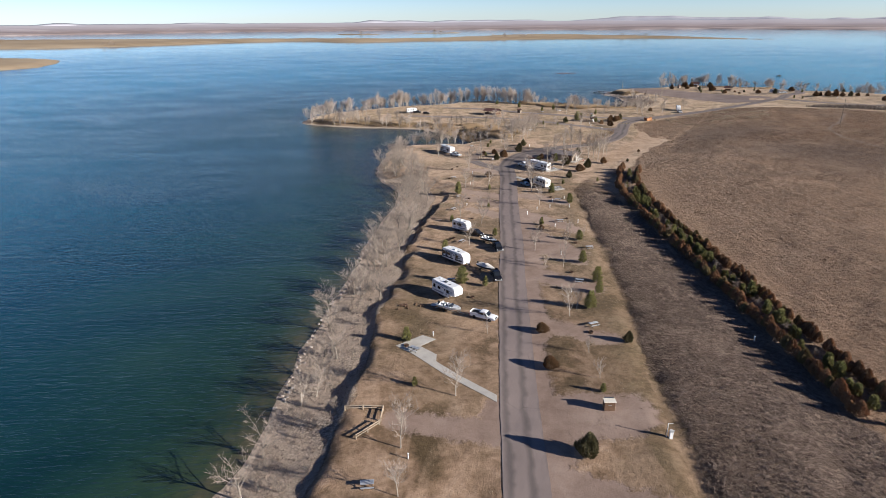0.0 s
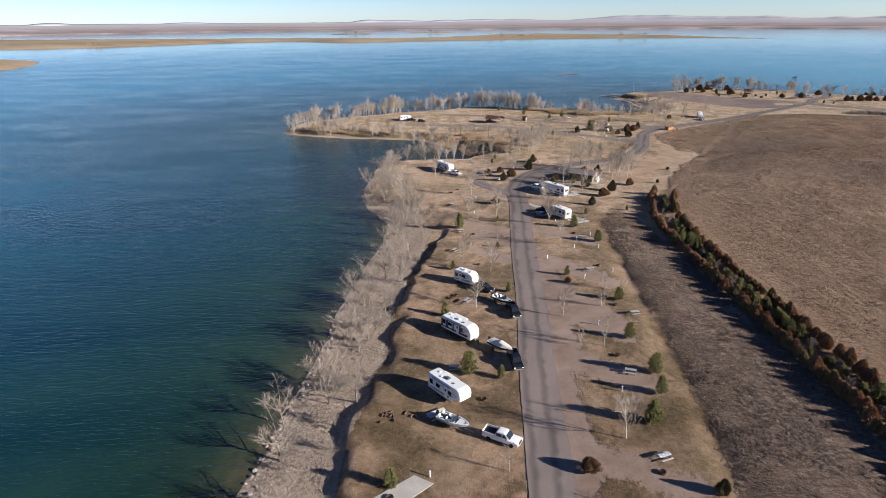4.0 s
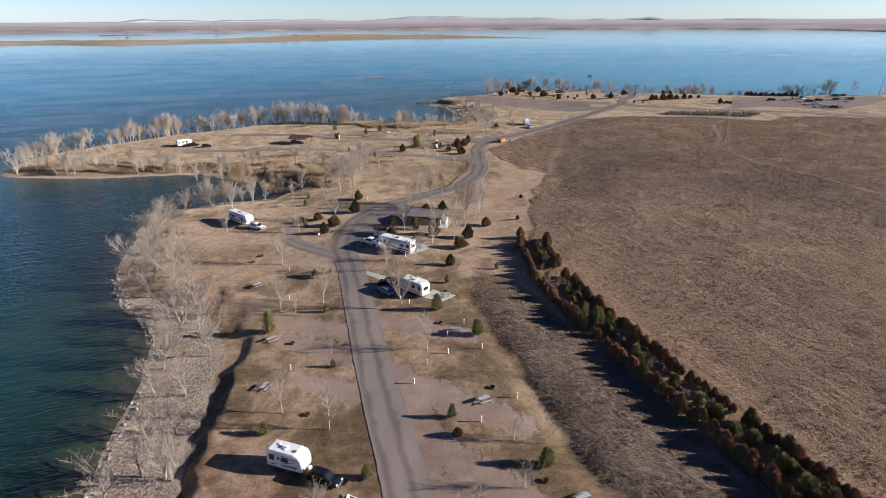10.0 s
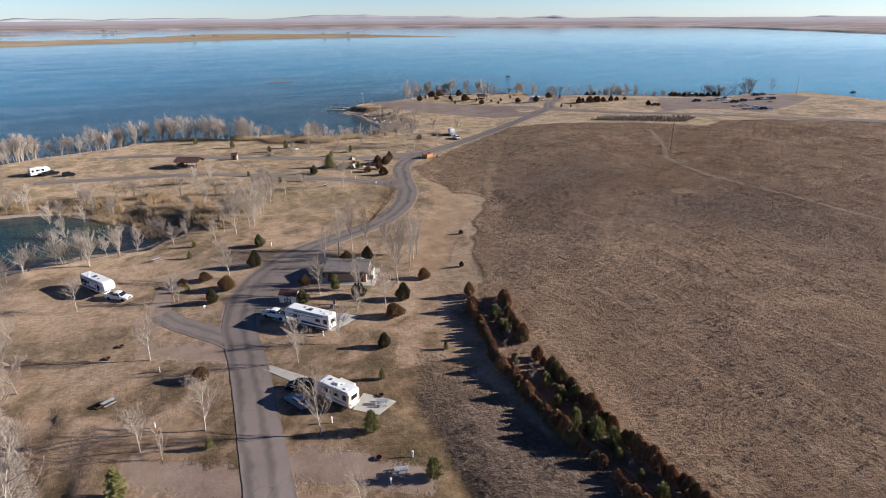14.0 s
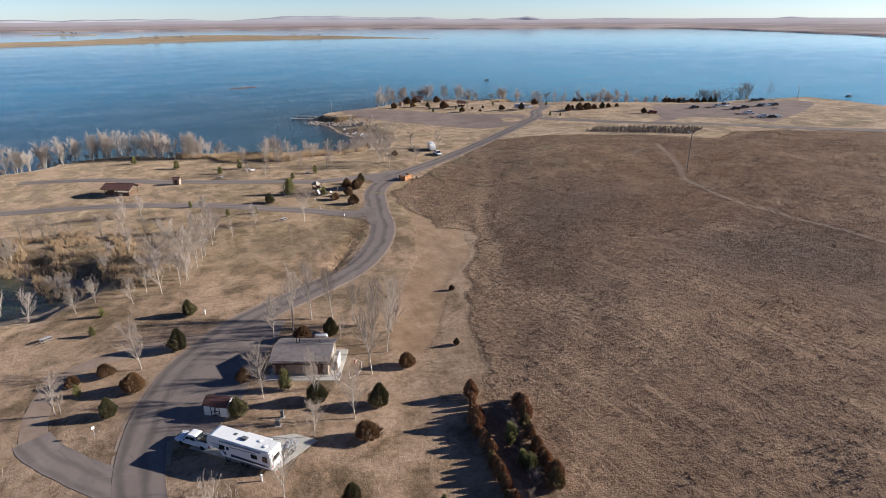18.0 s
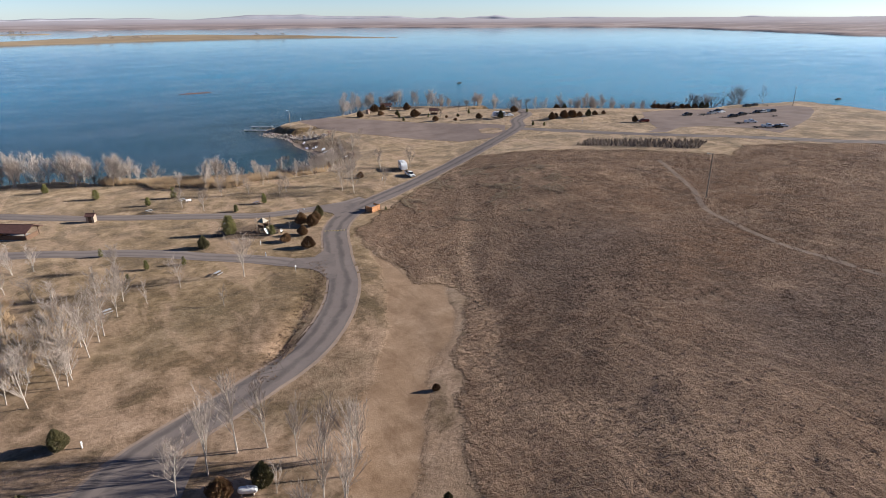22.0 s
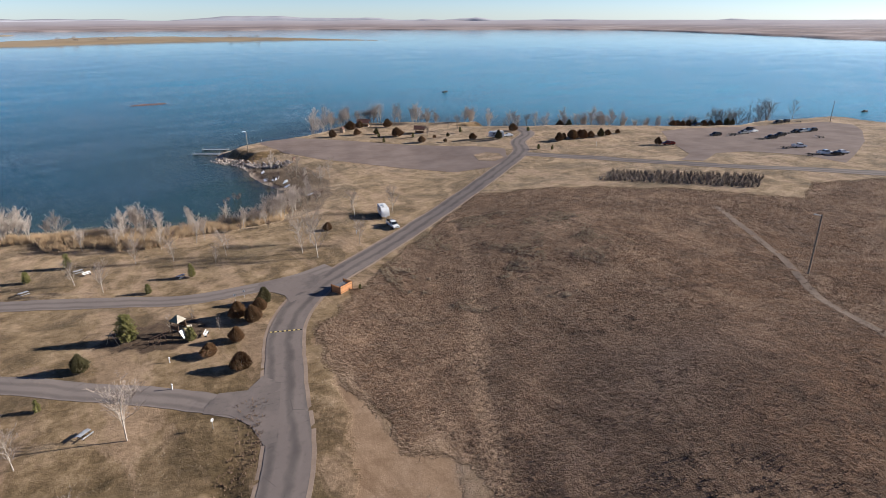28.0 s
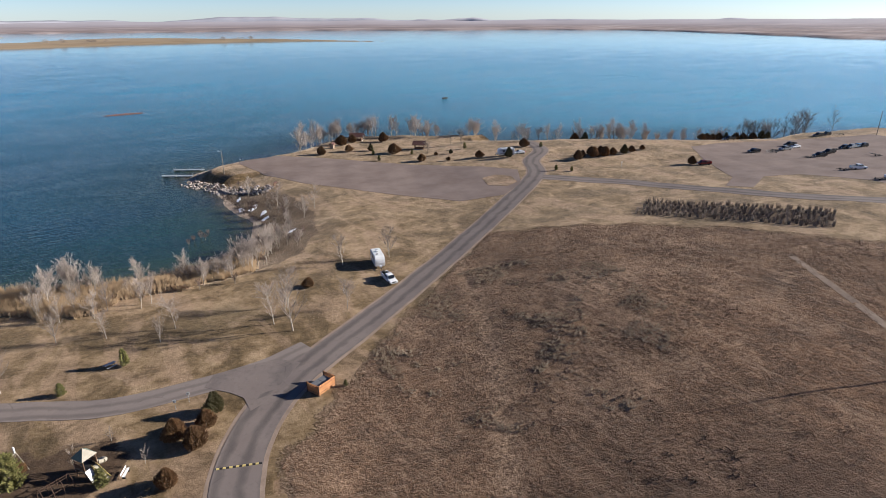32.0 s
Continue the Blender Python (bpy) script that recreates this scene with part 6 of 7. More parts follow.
        part("propane_cover", box(0.5, 0.66, 0.5, f + 0.4, 0, 0.58, 0.12, seg=2), PAINT_WHITE, t)
        part("jack", rod((f + 0.95, 0, 0), (f + 0.95, 0, 0.95), 0.04), DARKMETAL, t)
        for sx in (b + 0.4, f - 0.5):
            for s in (-1, 1):
                part("stabiliser", rod((sx, s * 0.9, 0), (sx, s * 0.95, 0.62), 0.03), DARKMETAL, t)
    return t


def boat_trailer(label, x, y, turn, hull, cover=None, windscreen=True):
    """A runabout on its two-wheeled trailer; the bow points along x."""
    t = thing("boat_on_trailer", label, "boat", x, y, turn, "boats on trailers")
    rings = []
    for px, w, zb, zt in ((-2.6, 0.98, 0.62, 1.32), (-1.0, 1.02, 0.58, 1.36), (0.8, 0.98, 0.6, 1.42), (2.0, 0.66, 0.78, 1.5), (2.75, 0.2, 1.1, 1.56), (2.95, 0.03, 1.35, 1.58)):
        rings.append([(px, -w, zt), (px, -w * 0.9, zb + 0.28), (px, 0, zb), (px, w * 0.9, zb + 0.28), (px, w, zt)])
    bm = bmesh.new()
    vs = [[bm.verts.new(p) for p in ring] for ring in rings]
    for a, b in zip(vs, vs[1:]):
        for i in range(4):
            bm.faces.new((a[i], a[i + 1], b[i + 1], b[i]))
    bm.faces.new(vs[0])
    bmesh.ops.solidify(bm, geom=bm.faces[:], thickness=0.05)
    part("hull", bm, hull, t)
    for s in (-1, 1):
        part("gunwale", loft([[(p[0], s * p[1], p[2] + dz) for dz in (0, 0.06)] + [(p[0], s * (p[1] - 0.14), p[2] + dz) for dz in (0.06, 0)]
                              for p in ((-2.6, 0.98, 1.3), (-1.0, 1.02, 1.34), (0.8, 0.98, 1.4), (2.0, 0.66, 1.48), (2.75, 0.22, 1.54))]), PAINT_WHITE, t)
    if cover:
        rings = [[(px, -w, zt - 0.1), (px, -w * 0.5, zt + k), (px, 0, zt + k * 1.3), (px, w * 0.5, zt + k), (px, w, zt - 0.1)] for px, w, zt, k in
                 ((-2.7, 1.0, 1.34, 0.05), (-1.2, 1.06, 1.40, 0.22), (0.1, 1.04, 1.45, 0.55), (0.9, 1.0, 1.48, 0.40), (2.1, 0.68, 1.54, 0.12), (3.0, 0.05, 1.6, 0.02))]
        part("boat_cover", loft(rings), cover, t, "taut cream canvas cover")
    else:
        part("deck", box(3.6, 1.7, 0.04, -0.6, 0, 1.02, 0.01), PLASTIC, t)
        part("bow_deck", prism([(0.9, 1.36), (2.0, 1.46), (2.0, 1.49), (0.9, 1.40)], 1.3, bev=0), PAINT_WHITE, t)
        for sx in (-1.9, -0.6):
            for s in (-0.5, 0.5):
                seat = part("seat", box(0.5, 0.5, 0.16, sx, s, 1.12, 0.05), PAINT_WHITE, t)
                part("seat_back", box(0.12, 0.5, 0.45, sx - 0.25, s, 1.26, 0.04), PAINT_WHITE, seat)
        part("console", box(0.45, 0.55, 0.5, 0.35, -0.5, 1.05, 0.06), PAINT_WHITE, t)
        if windscreen:
            part("windscreen", prism([(0.55, 1.45), (0.30, 1.85), (0.33, 1.85), (0.60, 1.45)], 1.7, bev=0), GLASS, t)
    mot = part("outboard_motor", box(0.5, 0.42, 0.7, -2.85, 0, 1.1, 0.12, seg=2), DARKMETAL, t)
    part("motor_leg", box(0.2, 0.14, 0.75, -2.95, 0, 0.4, 0.03), DARKMETAL, mot)
    for s in (-1, 1):
        part("trailer_rail", box(4.6, 0.09, 0.1, -0.2, s * 0.62, 0.46, 0.01), STEEL, t)
        wheel(t, -1.0, s * 0.98, 0.3, 0.2)
        part("fender", prism([(-1.42, 0.55), (-1.3, 0.68), (-0.7, 0.68), (-0.58, 0.55)], 0.24, s * 0.98, bev=0.01), DARKMETAL, t)
    part("tongue", box(1.9, 0.1, 0.1, 2.9, 0, 0.44, 0.01), STEEL, t)
    part("winch_post", box(0.1, 0.1, 0.75, 2.9, 0, 0.5, 0.02), STEEL, t)
    return t

# ---- campground: trailers and vehicles ----
rv("white travel trailer with blue-grey graphics, parked on grass", 2.9, 123.8, -51.5, 8.2, fifth=True, door_side=-1, name="fifth_wheel_trailer", decal=DECAL_GREY)
rv("white travel trailer with dark side panels and rounded nose", 5.75, 144.8, -48.4, 8.3, door_side=-1, panels=True)
rv("small white travel trailer parked on dry grass", 8.5, 169.4, -40, 5.6, door_side=-1, slide=False, decal=DECAL_GREY)
rv("white fifth-wheel trailer with black front cap", 6.9, 281.0, -62, 10.2, fifth=True, panels=True, door_side=-1, name="fifth_wheel_trailer")
rv("long white fifth-wheel trailer with dark swooping graphics", 43.7, 239.9, 128, 10.4, fifth=True, door_side=1, decal=DECAL_DARK, name="fifth_wheel_trailer")
rv("cream-white travel trailer with a rear window on a slab", 40.3, 214.2, 118, 7.4, door_side=1, skin=PAINT_CREAM, decal=DECAL_GREY)
rv("white rounded trailer with silver front, beside the road", 164.3, 400.9, -108, 6.2, door_side=-1, slide=False, decal=DECAL_GREY)
rv("white trailer on the far peninsula campsite", -14.0, 414.5, 20, 7.0, door_side=-1, decal=DECAL_GREY)
rv("white travel trailer on the far picnic ground", 264.5, 467, 150, 7.0, door_side=-1, slide=False, decal=DECAL_GREY)
pickup("white pickup truck parked at the edge of the road", 10.3, 112.6, -30, CARWHITE)
pickup("black pickup truck parked beside the road", 15.1, 133.2, -84, CARBLACK)
pickup("black pickup truck hitched to an open boat", 17.5, 152.8, -82, CARBLACK)
pickup("white pickup truck under a fifth-wheel nose", 10.6, 274.4, -42, CARWHITE)
pickup("white pickup truck on the concrete slab", 38.6, 246.9, 130, CARWHITE)
pickup("white pickup truck with gear piled in its bed", 161.4, 390.6, -97, CARWHITE, bed_load=DARKMETAL)
pickup("black pickup truck on the far peninsula", -10.2, 412.6, 10, CARBLACK)
car("blue-grey sedan parked beside a trailer", 34.6, 216.4, 113, CARBLUE)
car("dark sport utility vehicle parked beside a trailer", 36.1, 220.2, 150, CARBLACK, True)
car("black sport utility vehicle on the far peninsula", -3.9, 407.2, 5, CARBLACK, True)
car("black hatchback tucked beside the small trailer's nose", 12.5, 164.6, -42, CARBLACK, True)
boat_trailer("white open motorboat on its trailer", 3.2, 116.3, -36, PAINT_WHITE)
boat_trailer("motorboat under a cream canvas cover on its trailer", 13.0, 138.0, -50, DECAL_DARK, CANVAS)
boat_trailer("dark open fishing boat on its trailer", 15.6, 157.4, -49, DARKMETAL)


def bench_planks(x, y, turn, label="pale plank bench beside the boat"):
    t = thing("plank_bench", label, "bench", x, y, turn, "plank benches")
    for i in range(3):
        part("plank", box(3.2, 0.24, 0.05, 0, -0.27 + 0.27 * i, 0.42, 0.01), PAINT_CREAM, t)
    for s in (-1.2, 1.2):
        part("leg", box(0.12, 0.75, 0.42, s, 0, -0.02, 0.01), WOOD, t)


def log_pile(x, y, turn):
    t = thing("firewood_logs", "loose brown firewood logs lying on the grass", "firewood", x, y, turn, "firewood")
    r = random.Random(int(10 * x + y))
    for i in range(7):
        a, q = r.uniform(0, 3.14), (r.gauss(0, 1.3), r.gauss(0, 0.5))
        L = r.uniform(0.5, 1.3)
        part("log", rod((q[0] - L * math.cos(a) / 2, q[1] - L * math.sin(a) / 2, 0.12), (q[0] + L * math.cos(a) / 2, q[1] + L * math.sin(a) / 2, 0.14), 0.13, 0.11), WOOD_BROWN, t)


bench_planks(0.6, 119.4, 28)
log_pile(-4.6, 118.8, 5)
log_pile(-7.4, 119.6, 30)
# the far parking lot
for _x, _y, _t, _c, _k, _l in ((366, 426.5, 165, CARBLACK, 1, "black pickup truck in the parking lot"), (346.1, 404.3, 165, CARBLACK, 1, "black pickup truck in the parking lot"),
                               (359.2, 398, 165, CARGREY, 1, "silver pickup truck in the parking lot"), (367.3, 397.8, 165, CARWHITE, 0, "white car in the parking lot"),
                               (370.5, 401.6, 165, CARBLACK, 1, "black pickup truck in the parking lot"), (405, 405, 168, CARBLACK, 1, "black pickup truck in the parking lot"),
                               (411, 404, 168, CARBLACK, 0, "black car in the parking lot"), (360.4, 381.8, 165, CARBLACK, 1, "black pickup truck in the parking lot"),
                               (351.9, 381.5, 160, CARBLACK, 1, "black pickup truck in the parking lot"), (376.9, 382.9, 165, CARBLACK, 0, "black car in the parking lot"),
                               (379.6, 381.2, 165, CARGREY, 0, "silver car in the parking lot"), (382.8, 380.4, 165, CARBLUE, 0, "blue-grey car in the parking lot"),
                               (385.5, 379.2, 165, CARBLACK, 0, "black car in the parking lot"), (334.0, 361.3, -30, CARWHITE, 1, "white pickup truck with an empty boat trailer"),
                               (324.4, 347.5, -30, CARWHITE, 1, "white pickup truck in the parking lot"), (330.5, 344.0, -30, CARWHITE, 0, "white car in the parking lot"),
                               (326.0, 343.8, -30, CARBLACK, 0, "black car in the parking lot"), (310.0, 404.6, 150, CARRED, 1, "dark red pickup truck in the parking lot"),
                               (271.0, 465.5, 160, CARWHITE, 0, "white car at the far picnic ground")):
    if _k:
        pickup(_l, _x, _y, _t, _c, "vehicles in the parking lot")
    else:
        car(_l, _x, _y, _t, _c, _x > 370, "vehicles in the parking lot")


def flat_trailer(x, y, turn):
    t = thing("boat_trailer", "empty boat trailer in the parking lot", "trailer", x, y, turn, "empty trailers")
    for s in (-1, 1):
        part("rail", box(4.6, 0.1, 0.1, 0, s * 0.6, 0.45, 0.01), DARKMETAL, t)
        wheel(t, -0.6, s * 0.9, 0.3, 0.2)
        part("fender", box(0.8, 0.22, 0.05, -0.6, s * 0.9, 0.64, 0.01), DARKMETAL, t)
    for q in (-1.9, -0.6, 0.8, 1.9):
        part("crossbar", box(0.08, 1.3, 0.08, q, 0, 0.45, 0.01), DARKMETAL, t)
    part("tongue", box(1.6, 0.1, 0.1, 3.0, 0, 0.45, 0.01), STEEL, t)


for _q in ((329.4, 364.0, -30), (350.2, 398.4, 165), (320, 350.0, -30), (346.2, 383.4, 160), (354, 400.5, 165), (371.5, 384.4, 165), (365.9, 367.3, 60), (416, 400, 165)):
    flat_trailer(*_q)


# ---- campsite furniture ----
def picnic_table(x, y, turn, mat=None, label="grey picnic table with fixed benches"):
    t = thing("picnic_table", label, "picnic table", x, y, turn, "picnic tables")
    mat = mat or GALV
    for i in range(4):
        part("top_plank", box(1.9, 0.17, 0.04, 0, -0.285 + 0.19 * i, 0.72, 0.008), mat, t)
    for s in (-1, 1):
        part("bench", box(1.9, 0.26, 0.045, 0, s * 0.72, 0.42, 0.01), mat, t)
        part("leg_frame", loft([[(s * 0.65 + dx, a, b) for a, b in ((-0.72, 0), (-0.62, 0), (0.05, 0.72), (-0.05, 0.72))] for dx in (-0.03, 0.03)]), DARKMETAL, t)
        part("leg_frame", loft([[(s * 0.65 + dx, a, b) for a, b in ((0.72, 0), (0.62, 0), (-0.05, 0.72), (0.05, 0.72))] for dx in (-0.03, 0.03)]), DARKMETAL, t)
        part("bench_beam", box(0.06, 1.6, 0.06, s * 0.65, 0, 0.36, 0.01), DARKMETAL, t)
    return t


_first = picnic_table(-9.6, 64.3, 4)
for _x, _y, _t in ((-4.0, 100.0, -35), (32.2, 106.7, 20), (7.9, 158.9, 55), (4.1, 132.4, 5), (0.3, 118.2, 35), (41.9, 148.9, 5), (34.3, 127.9, -20), (38.7, 172.2, 5), (42.4, 194.4, -20), (6.6, 189.7, 50),
                   (8.2, 232.3, 25), (9.1, 205.6, 20), (49.5, 238.7, 55), (46, 209.5, -30), (19.5, 293, 20), (73, 398, 20), (103, 388, 20), (84, 404.5, 15), (54.5, 330, 20), (78, 337, 35)):
    copy_thing(_first, pose(_x, _y, ground_at(_x, _y) + (0.06 if (_x, _y) in ((-4.0, 100.0), (49.5, 238.7), (46, 209.5)) else 0), 0, 0, _t))


def fire_ring(x, y):
    t = thing("fire_ring", "rusty steel fire ring with a grate", "fire ring", x, y, 20 * x, "fire rings")
    n = 20
    rings = [[(r * math.cos(a), r * math.sin(a), z) for a in (2 * math.pi * i / n for i in range(n))] for r, z in ((0.5, -0.05), (0.5, 0.3), (0.46, 0.3), (0.46, 0.02))]
    part("ring", loft(rings, close=False), RUST, t)
    part("ash", rod((0, 0, -0.04), (0, 0, 0.06), 0.46, 0.40, n), DARKMETAL, t)
    for i in range(6):
        part("grate_bar", rod((-0.42 + 0.12 * i, -0.25, 0.33), (-0.42 + 0.12 * i, 0.25, 0.33), 0.012, n=5), RUST, t)
    part("grate_handle", rod((0.5, 0, 0.33), (0.75, 0, 0.36), 0.015, n=5), RUST, t)
    return t


_first = fire_ring(4.5, 161.3)
for _x, _y in ((33.7, 133.7), (39.2, 153.5), (41.4, 175), (8.5, 122.8), (14.9, 163.4), (5.7, 162.5), (12.3, 180), (12.7, 203), (40.8, 198.4), (6.6, 232.4), (8.2, 247.6), (-5.7, 101.9), (31, 104),
               (46.6, 211.6), (10.5, 251)):
    copy_thing(_first, pose(_x, _y, ground_at(_x, _y), 0, 0, 40 * _x))


def hookup_post(x, y, label="white electric hookup post on dry grass"):
    t = thing("hookup_post", label, "post", x, y, 7 * x, "hookup posts")
    part("post", box(0.16, 0.14, 1.05, 0, 0, -0.05, 0.02), PAINT_WHITE, t)
    part("box", box(0.24, 0.18, 0.38, 0.02, 0, 0.62, 0.02), PAINT_WHITE, t)
    part("cap", box(0.28, 0.24, 0.05, 0.02, 0, 1.0, 0.02), PAINT_WHITE, t)
    part("socket_panel", box(0.02, 0.12, 0.2, 0.145, 0, 0.70, 0.005), PLASTIC, t)
    return t


_first = hookup_post(-4.2, 69.8)
for _x, _y in ((-0.4, 105.6), (33.6, 145.7), (31.3, 122.9), (36.3, 167.7), (43.9, 171), (30, 181), (44.7, 186.8), (11.4, 194), (40.5, 193.4), (45, 196.4), (38.5, 187.7), (16.2, 238.1), (14.4, 222),
               (37.8, 209.2), (44.5, 234.7), (33.9, 185.8), (61.2, 99), (91, 342.2), (47, 286.7), (88.5, 371), (150, 391), (92.5, 351)):
    copy_thing(_first, pose(_x, _y, ground_at(_x, _y), 0, 0, 31 * _x))


def road_sign(x, y, turn, tall=1.9, w=0.45, h=0.45, mat=None, label="small white sign on a steel post"):
    t = thing("sign_post", label, "sign", x, y, turn, "road signs")
    part("post", box(0.06, 0.05, tall, 0, 0, 0, 0.01), GALV, t)
    board = part("board", box(0.03, w, h, 0.04, 0, tall - h - 0.05, 0.01), mat or PAINT_WHITE, t)
    for i in range(3):
        part("lettering_bar", box(0.01, w * 0.7, h * 0.1, 0.058, 0, tall - h * 0.35 - i * h * 0.25 - 0.05, 0.0), DECAL_DARK, board)


for _q in ((26.3, 256.5, -60), (93.5, 328.1, -70), (109.3, 368.1, -110), (111.5, 369, -110), (286, 424, -100), (173, 531.5, -120)):
    road_sign(*_q)


def info_board(x, y, turn):
    t = thing("info_board", "brown wooden information board with a small roof", "notice board", x, y, turn)
    for s in (-1, 1):
        part("post", box(0.14, 0.14, 2.3, 0, s * 0.85, -0.1, 0.02), WOOD_BROWN, t)
    b = part("board", box(0.08, 1.7, 1.2, 0, 0, 0.85, 0.02), WOOD_BROWN, t)
    for i in range(3):
        part("notice", box(0.02, 0.42, 0.6, -0.05, -0.52 + 0.52 * i, 1.15, 0.0), PAINT_CREAM, b)
    for s in (-1, 1):
        part("roof_slope", box(0.62, 2.1, 0.05, s * 0.26, 0, 2.18, 0.01, rot=(0, s * 24, 0)), SHINGLE_BROWN, t)


info_board(171.1, 487.1, -60)


def dumpster_shed(x, y, turn):
    """The tall brown box with a pale lid beside the gravel."""
    t = thing("pay_station", "tan wooden pay station box with a flat top", "kiosk", x, y, turn)
    part("cabinet", box(1.7, 1.1, 1.55, 0, 0, 0, 0.03), WOOD_BROWN, t, "tan painted cabinet")
    part("top", box(1.95, 1.35, 0.1, 0, 0, 1.6, 0.03), PAINT_CREAM, t)
    for s in (-1, 1):
        part("corner_post", box(0.12, 0.12, 2.0, s * 0.85, 0.5, 0, 0.02), WOOD, t)
    part("sign_panel", box(1.5, 0.05, 0.5, 0, 0.55, 1.45, 0.01), DECAL_DARK, t)
    part("deposit_slot", box(0.5, 0.03, 0.12, 0, -0.56, 1.0, 0.01), STEEL, t)


dumpster_shed(27.7, 79.4, -3)


def standpipes(x, y):
    t = thing("dump_station", "white water standpipes with a control box on a post", "standpipe", x, y, -5)
    part("pipe", rod((-0.35, 0.1, -0.1), (-0.35, 0.1, 2.5), 0.06), PAINT_WHITE, t)
    part("hose_arm", rod((-0.35, 0.1, 2.4), (0.35, 0.05, 2.55), 0.045), PAINT_WHITE, t)
    part("cabinet", box(0.5, 0.4, 1.5, 0.2, -0.15, -0.05, 0.03), PAINT_WHITE, t)
    part("sign", box(0.6, 0.05, 0.4, 0.2, -0.38, 1.2, 0.01), GALV, t)
    part("hose", rod((-0.35, 0.1, 2.3), (-0.6, 0.0, 0.4), 0.03), DARKMETAL, t)


standpipes(34.7, 72.1)


def rail_fence(points, label="weathered wooden guard rail on the bank"):
    cx, cy = points[0]
    t = thing("wooden_rail", label, "railing", cx, cy)
    z0 = ground_at(cx, cy)
    for x, y in points:
        part("post", box(0.2, 0.2, 1.1, x - cx, y - cy, ground_at(x, y) - z0 - 0.1, 0.03), WOOD, t)
    for (ax, ay), (bx, by) in zip(points, points[1:]):
        za, zb = ground_at(ax, ay) - z0, ground_at(bx, by) - z0
        for h in (0.45, 0.85):
            part("rail", rod((ax - cx, ay - cy, za + h), (bx - cx, by - cy, zb + h), 0.09), WOOD, t)


rail_fence([(-12.3, 74.4), (-10.7, 76), (-9.0, 77.7)])
rail_fence([(-8.9, 78.6), (-8.7, 81.2)])
rail_fence([(-8.7, 81.4), (-12, 81.6), (-15.0, 81.8)])

# ---- restroom building, shed and yard ----
def gable(parent, name, L, W, z, rise, over, mat, tiles=True, thick=0.12):
    """Two roof slopes along x with rows of shingles laid on them."""
    for s in (-1, 1):
        y1, y0 = s * (W / 2 + over), 0.0
        n = 9
        slope = []
        ax, bx = -L / 2 - over, L / 2 + over
        drop = rise * over / (W / 2)
        slope = loft([[(ax, y0, z + rise), (ax, y1, z - drop), (ax, y1, z - drop - thick), (ax, y0, z + rise - thick)], [(bx, y0, z + rise), (bx, y1, z - drop), (bx, y1, z - drop - thick), (bx, y0, z + rise - thick)]])
        ob = part(name, slope, mat, parent)
        if tiles:
            for i in range(n):
                f = (i + 0.5) / n
                yy, zz = y1 * f, z + rise - (rise + drop) * f
                ang = math.degrees(math.atan2(rise + drop, W / 2 + over))
                part("shingle_course", box(bx - ax + 0.02, (W / 2 + over) / n * 1.08, 0.03, 0, yy, zz - 0.0, 0.0, rot=(-s * ang, 0, 0)), mat, ob)
    part("ridge_cap", box(L + 2 * over, 0.28, 0.06, 0, 0, z + rise, 0.02), mat, parent)


def restroom():
    t = thing("restroom_building", "tan block restroom building with grey shingle roof", "building", 58.4, 258.8, -31)
    L, W, H = 9.2, 7.2, 2.75
    part("slab", box(L + 3.4, W + 2.6, 0.16, 0.4, -0.4, -0.08, 0.03), CONCRETE, t)
    walls = [(L, 0.2, 0, -W / 2 + 0.1), (L, 0.2, 0, W / 2 - 0.1), (0.2, W - 0.4, -L / 2 + 0.1, 0)]
    for sx, sy, x, y in walls:
        part("wall", box(sx, sy, H, x, y, 0.05, 0.01), STUCCO, t)
    part("wall", box(0.2, W - 0.4, H, L / 2 - 0.1, 0, 0.05, 0.01), STUCCO, t)
    gable(t, "roof_slope", L, W, H, 0.95, 0.45, SHINGLE)
    for s in (-1, 1):
        part("gable_wall", loft([[(s * (L / 2 - 0.1) + d, -W / 2, H), (s * (L / 2 - 0.1) + d, W / 2, H), (s * (L / 2 - 0.1) + d, 0, H + 0.9)] for d in (-0.1, 0.1)]), STUCCO, t)
    for x in (-2.6, 1.2, 2.9):
        w = part("window", box(0.5, 0.06, 0.3, x, -W / 2 - 0.01, 1.75, 0.01), DARKMETAL, t)
        part("pane", box(0.42, 0.07, 0.22, x, -W / 2 - 0.015, 1.79, 0.0), GLASS, w)
    for x in (-3.6, 3.4):
        d = part("door", box(0.95, 0.06, 2.05, x, -W / 2 - 0.02, 0.1, 0.01), WOOD_BROWN, t)
        part("door_handle", box(0.05, 0.06, 0.16, x + 0.36, -W / 2 - 0.06, 1.05, 0.01), STEEL, d)
    d = part("door", box(0.06, 1.0, 2.05, L / 2 + 0.02, 1.6, 0.1, 0.01), GALV, t)
    part("door_handle", box(0.06, 0.05, 0.16, L / 2 + 0.06, 1.25, 1.05, 0.01), STEEL, d)
    for x, y in ((-1.5, 1.2), (-1.0, 1.2), (2.6, 0.8)):
        part("vent_pipe", rod((x, y, H + 0.6), (x, y, H + 1.55), 0.06), DARKMETAL, t)
    part("roof_conduit", rod((-1.5, 1.2, H + 1.1), (2.6, 0.8, H + 1.25), 0.03), DARKMETAL, t)
    part("fascia", box(L + 1.1, 0.06, 0.2, 0, -W / 2 - 0.56, H - 0.42, 0.01), WOOD_BROWN, t)
    part("screen_wall", box(0.15, 2.6, 1.9, L / 2 + 1.3, -0.8, 0.05, 0.02), WHITE_WALL, t)
    part("utility_box", box(0.5, 0.3, 0.7, L / 2 + 0.5, 2.9, 0.08, 0.03), GALV, t)


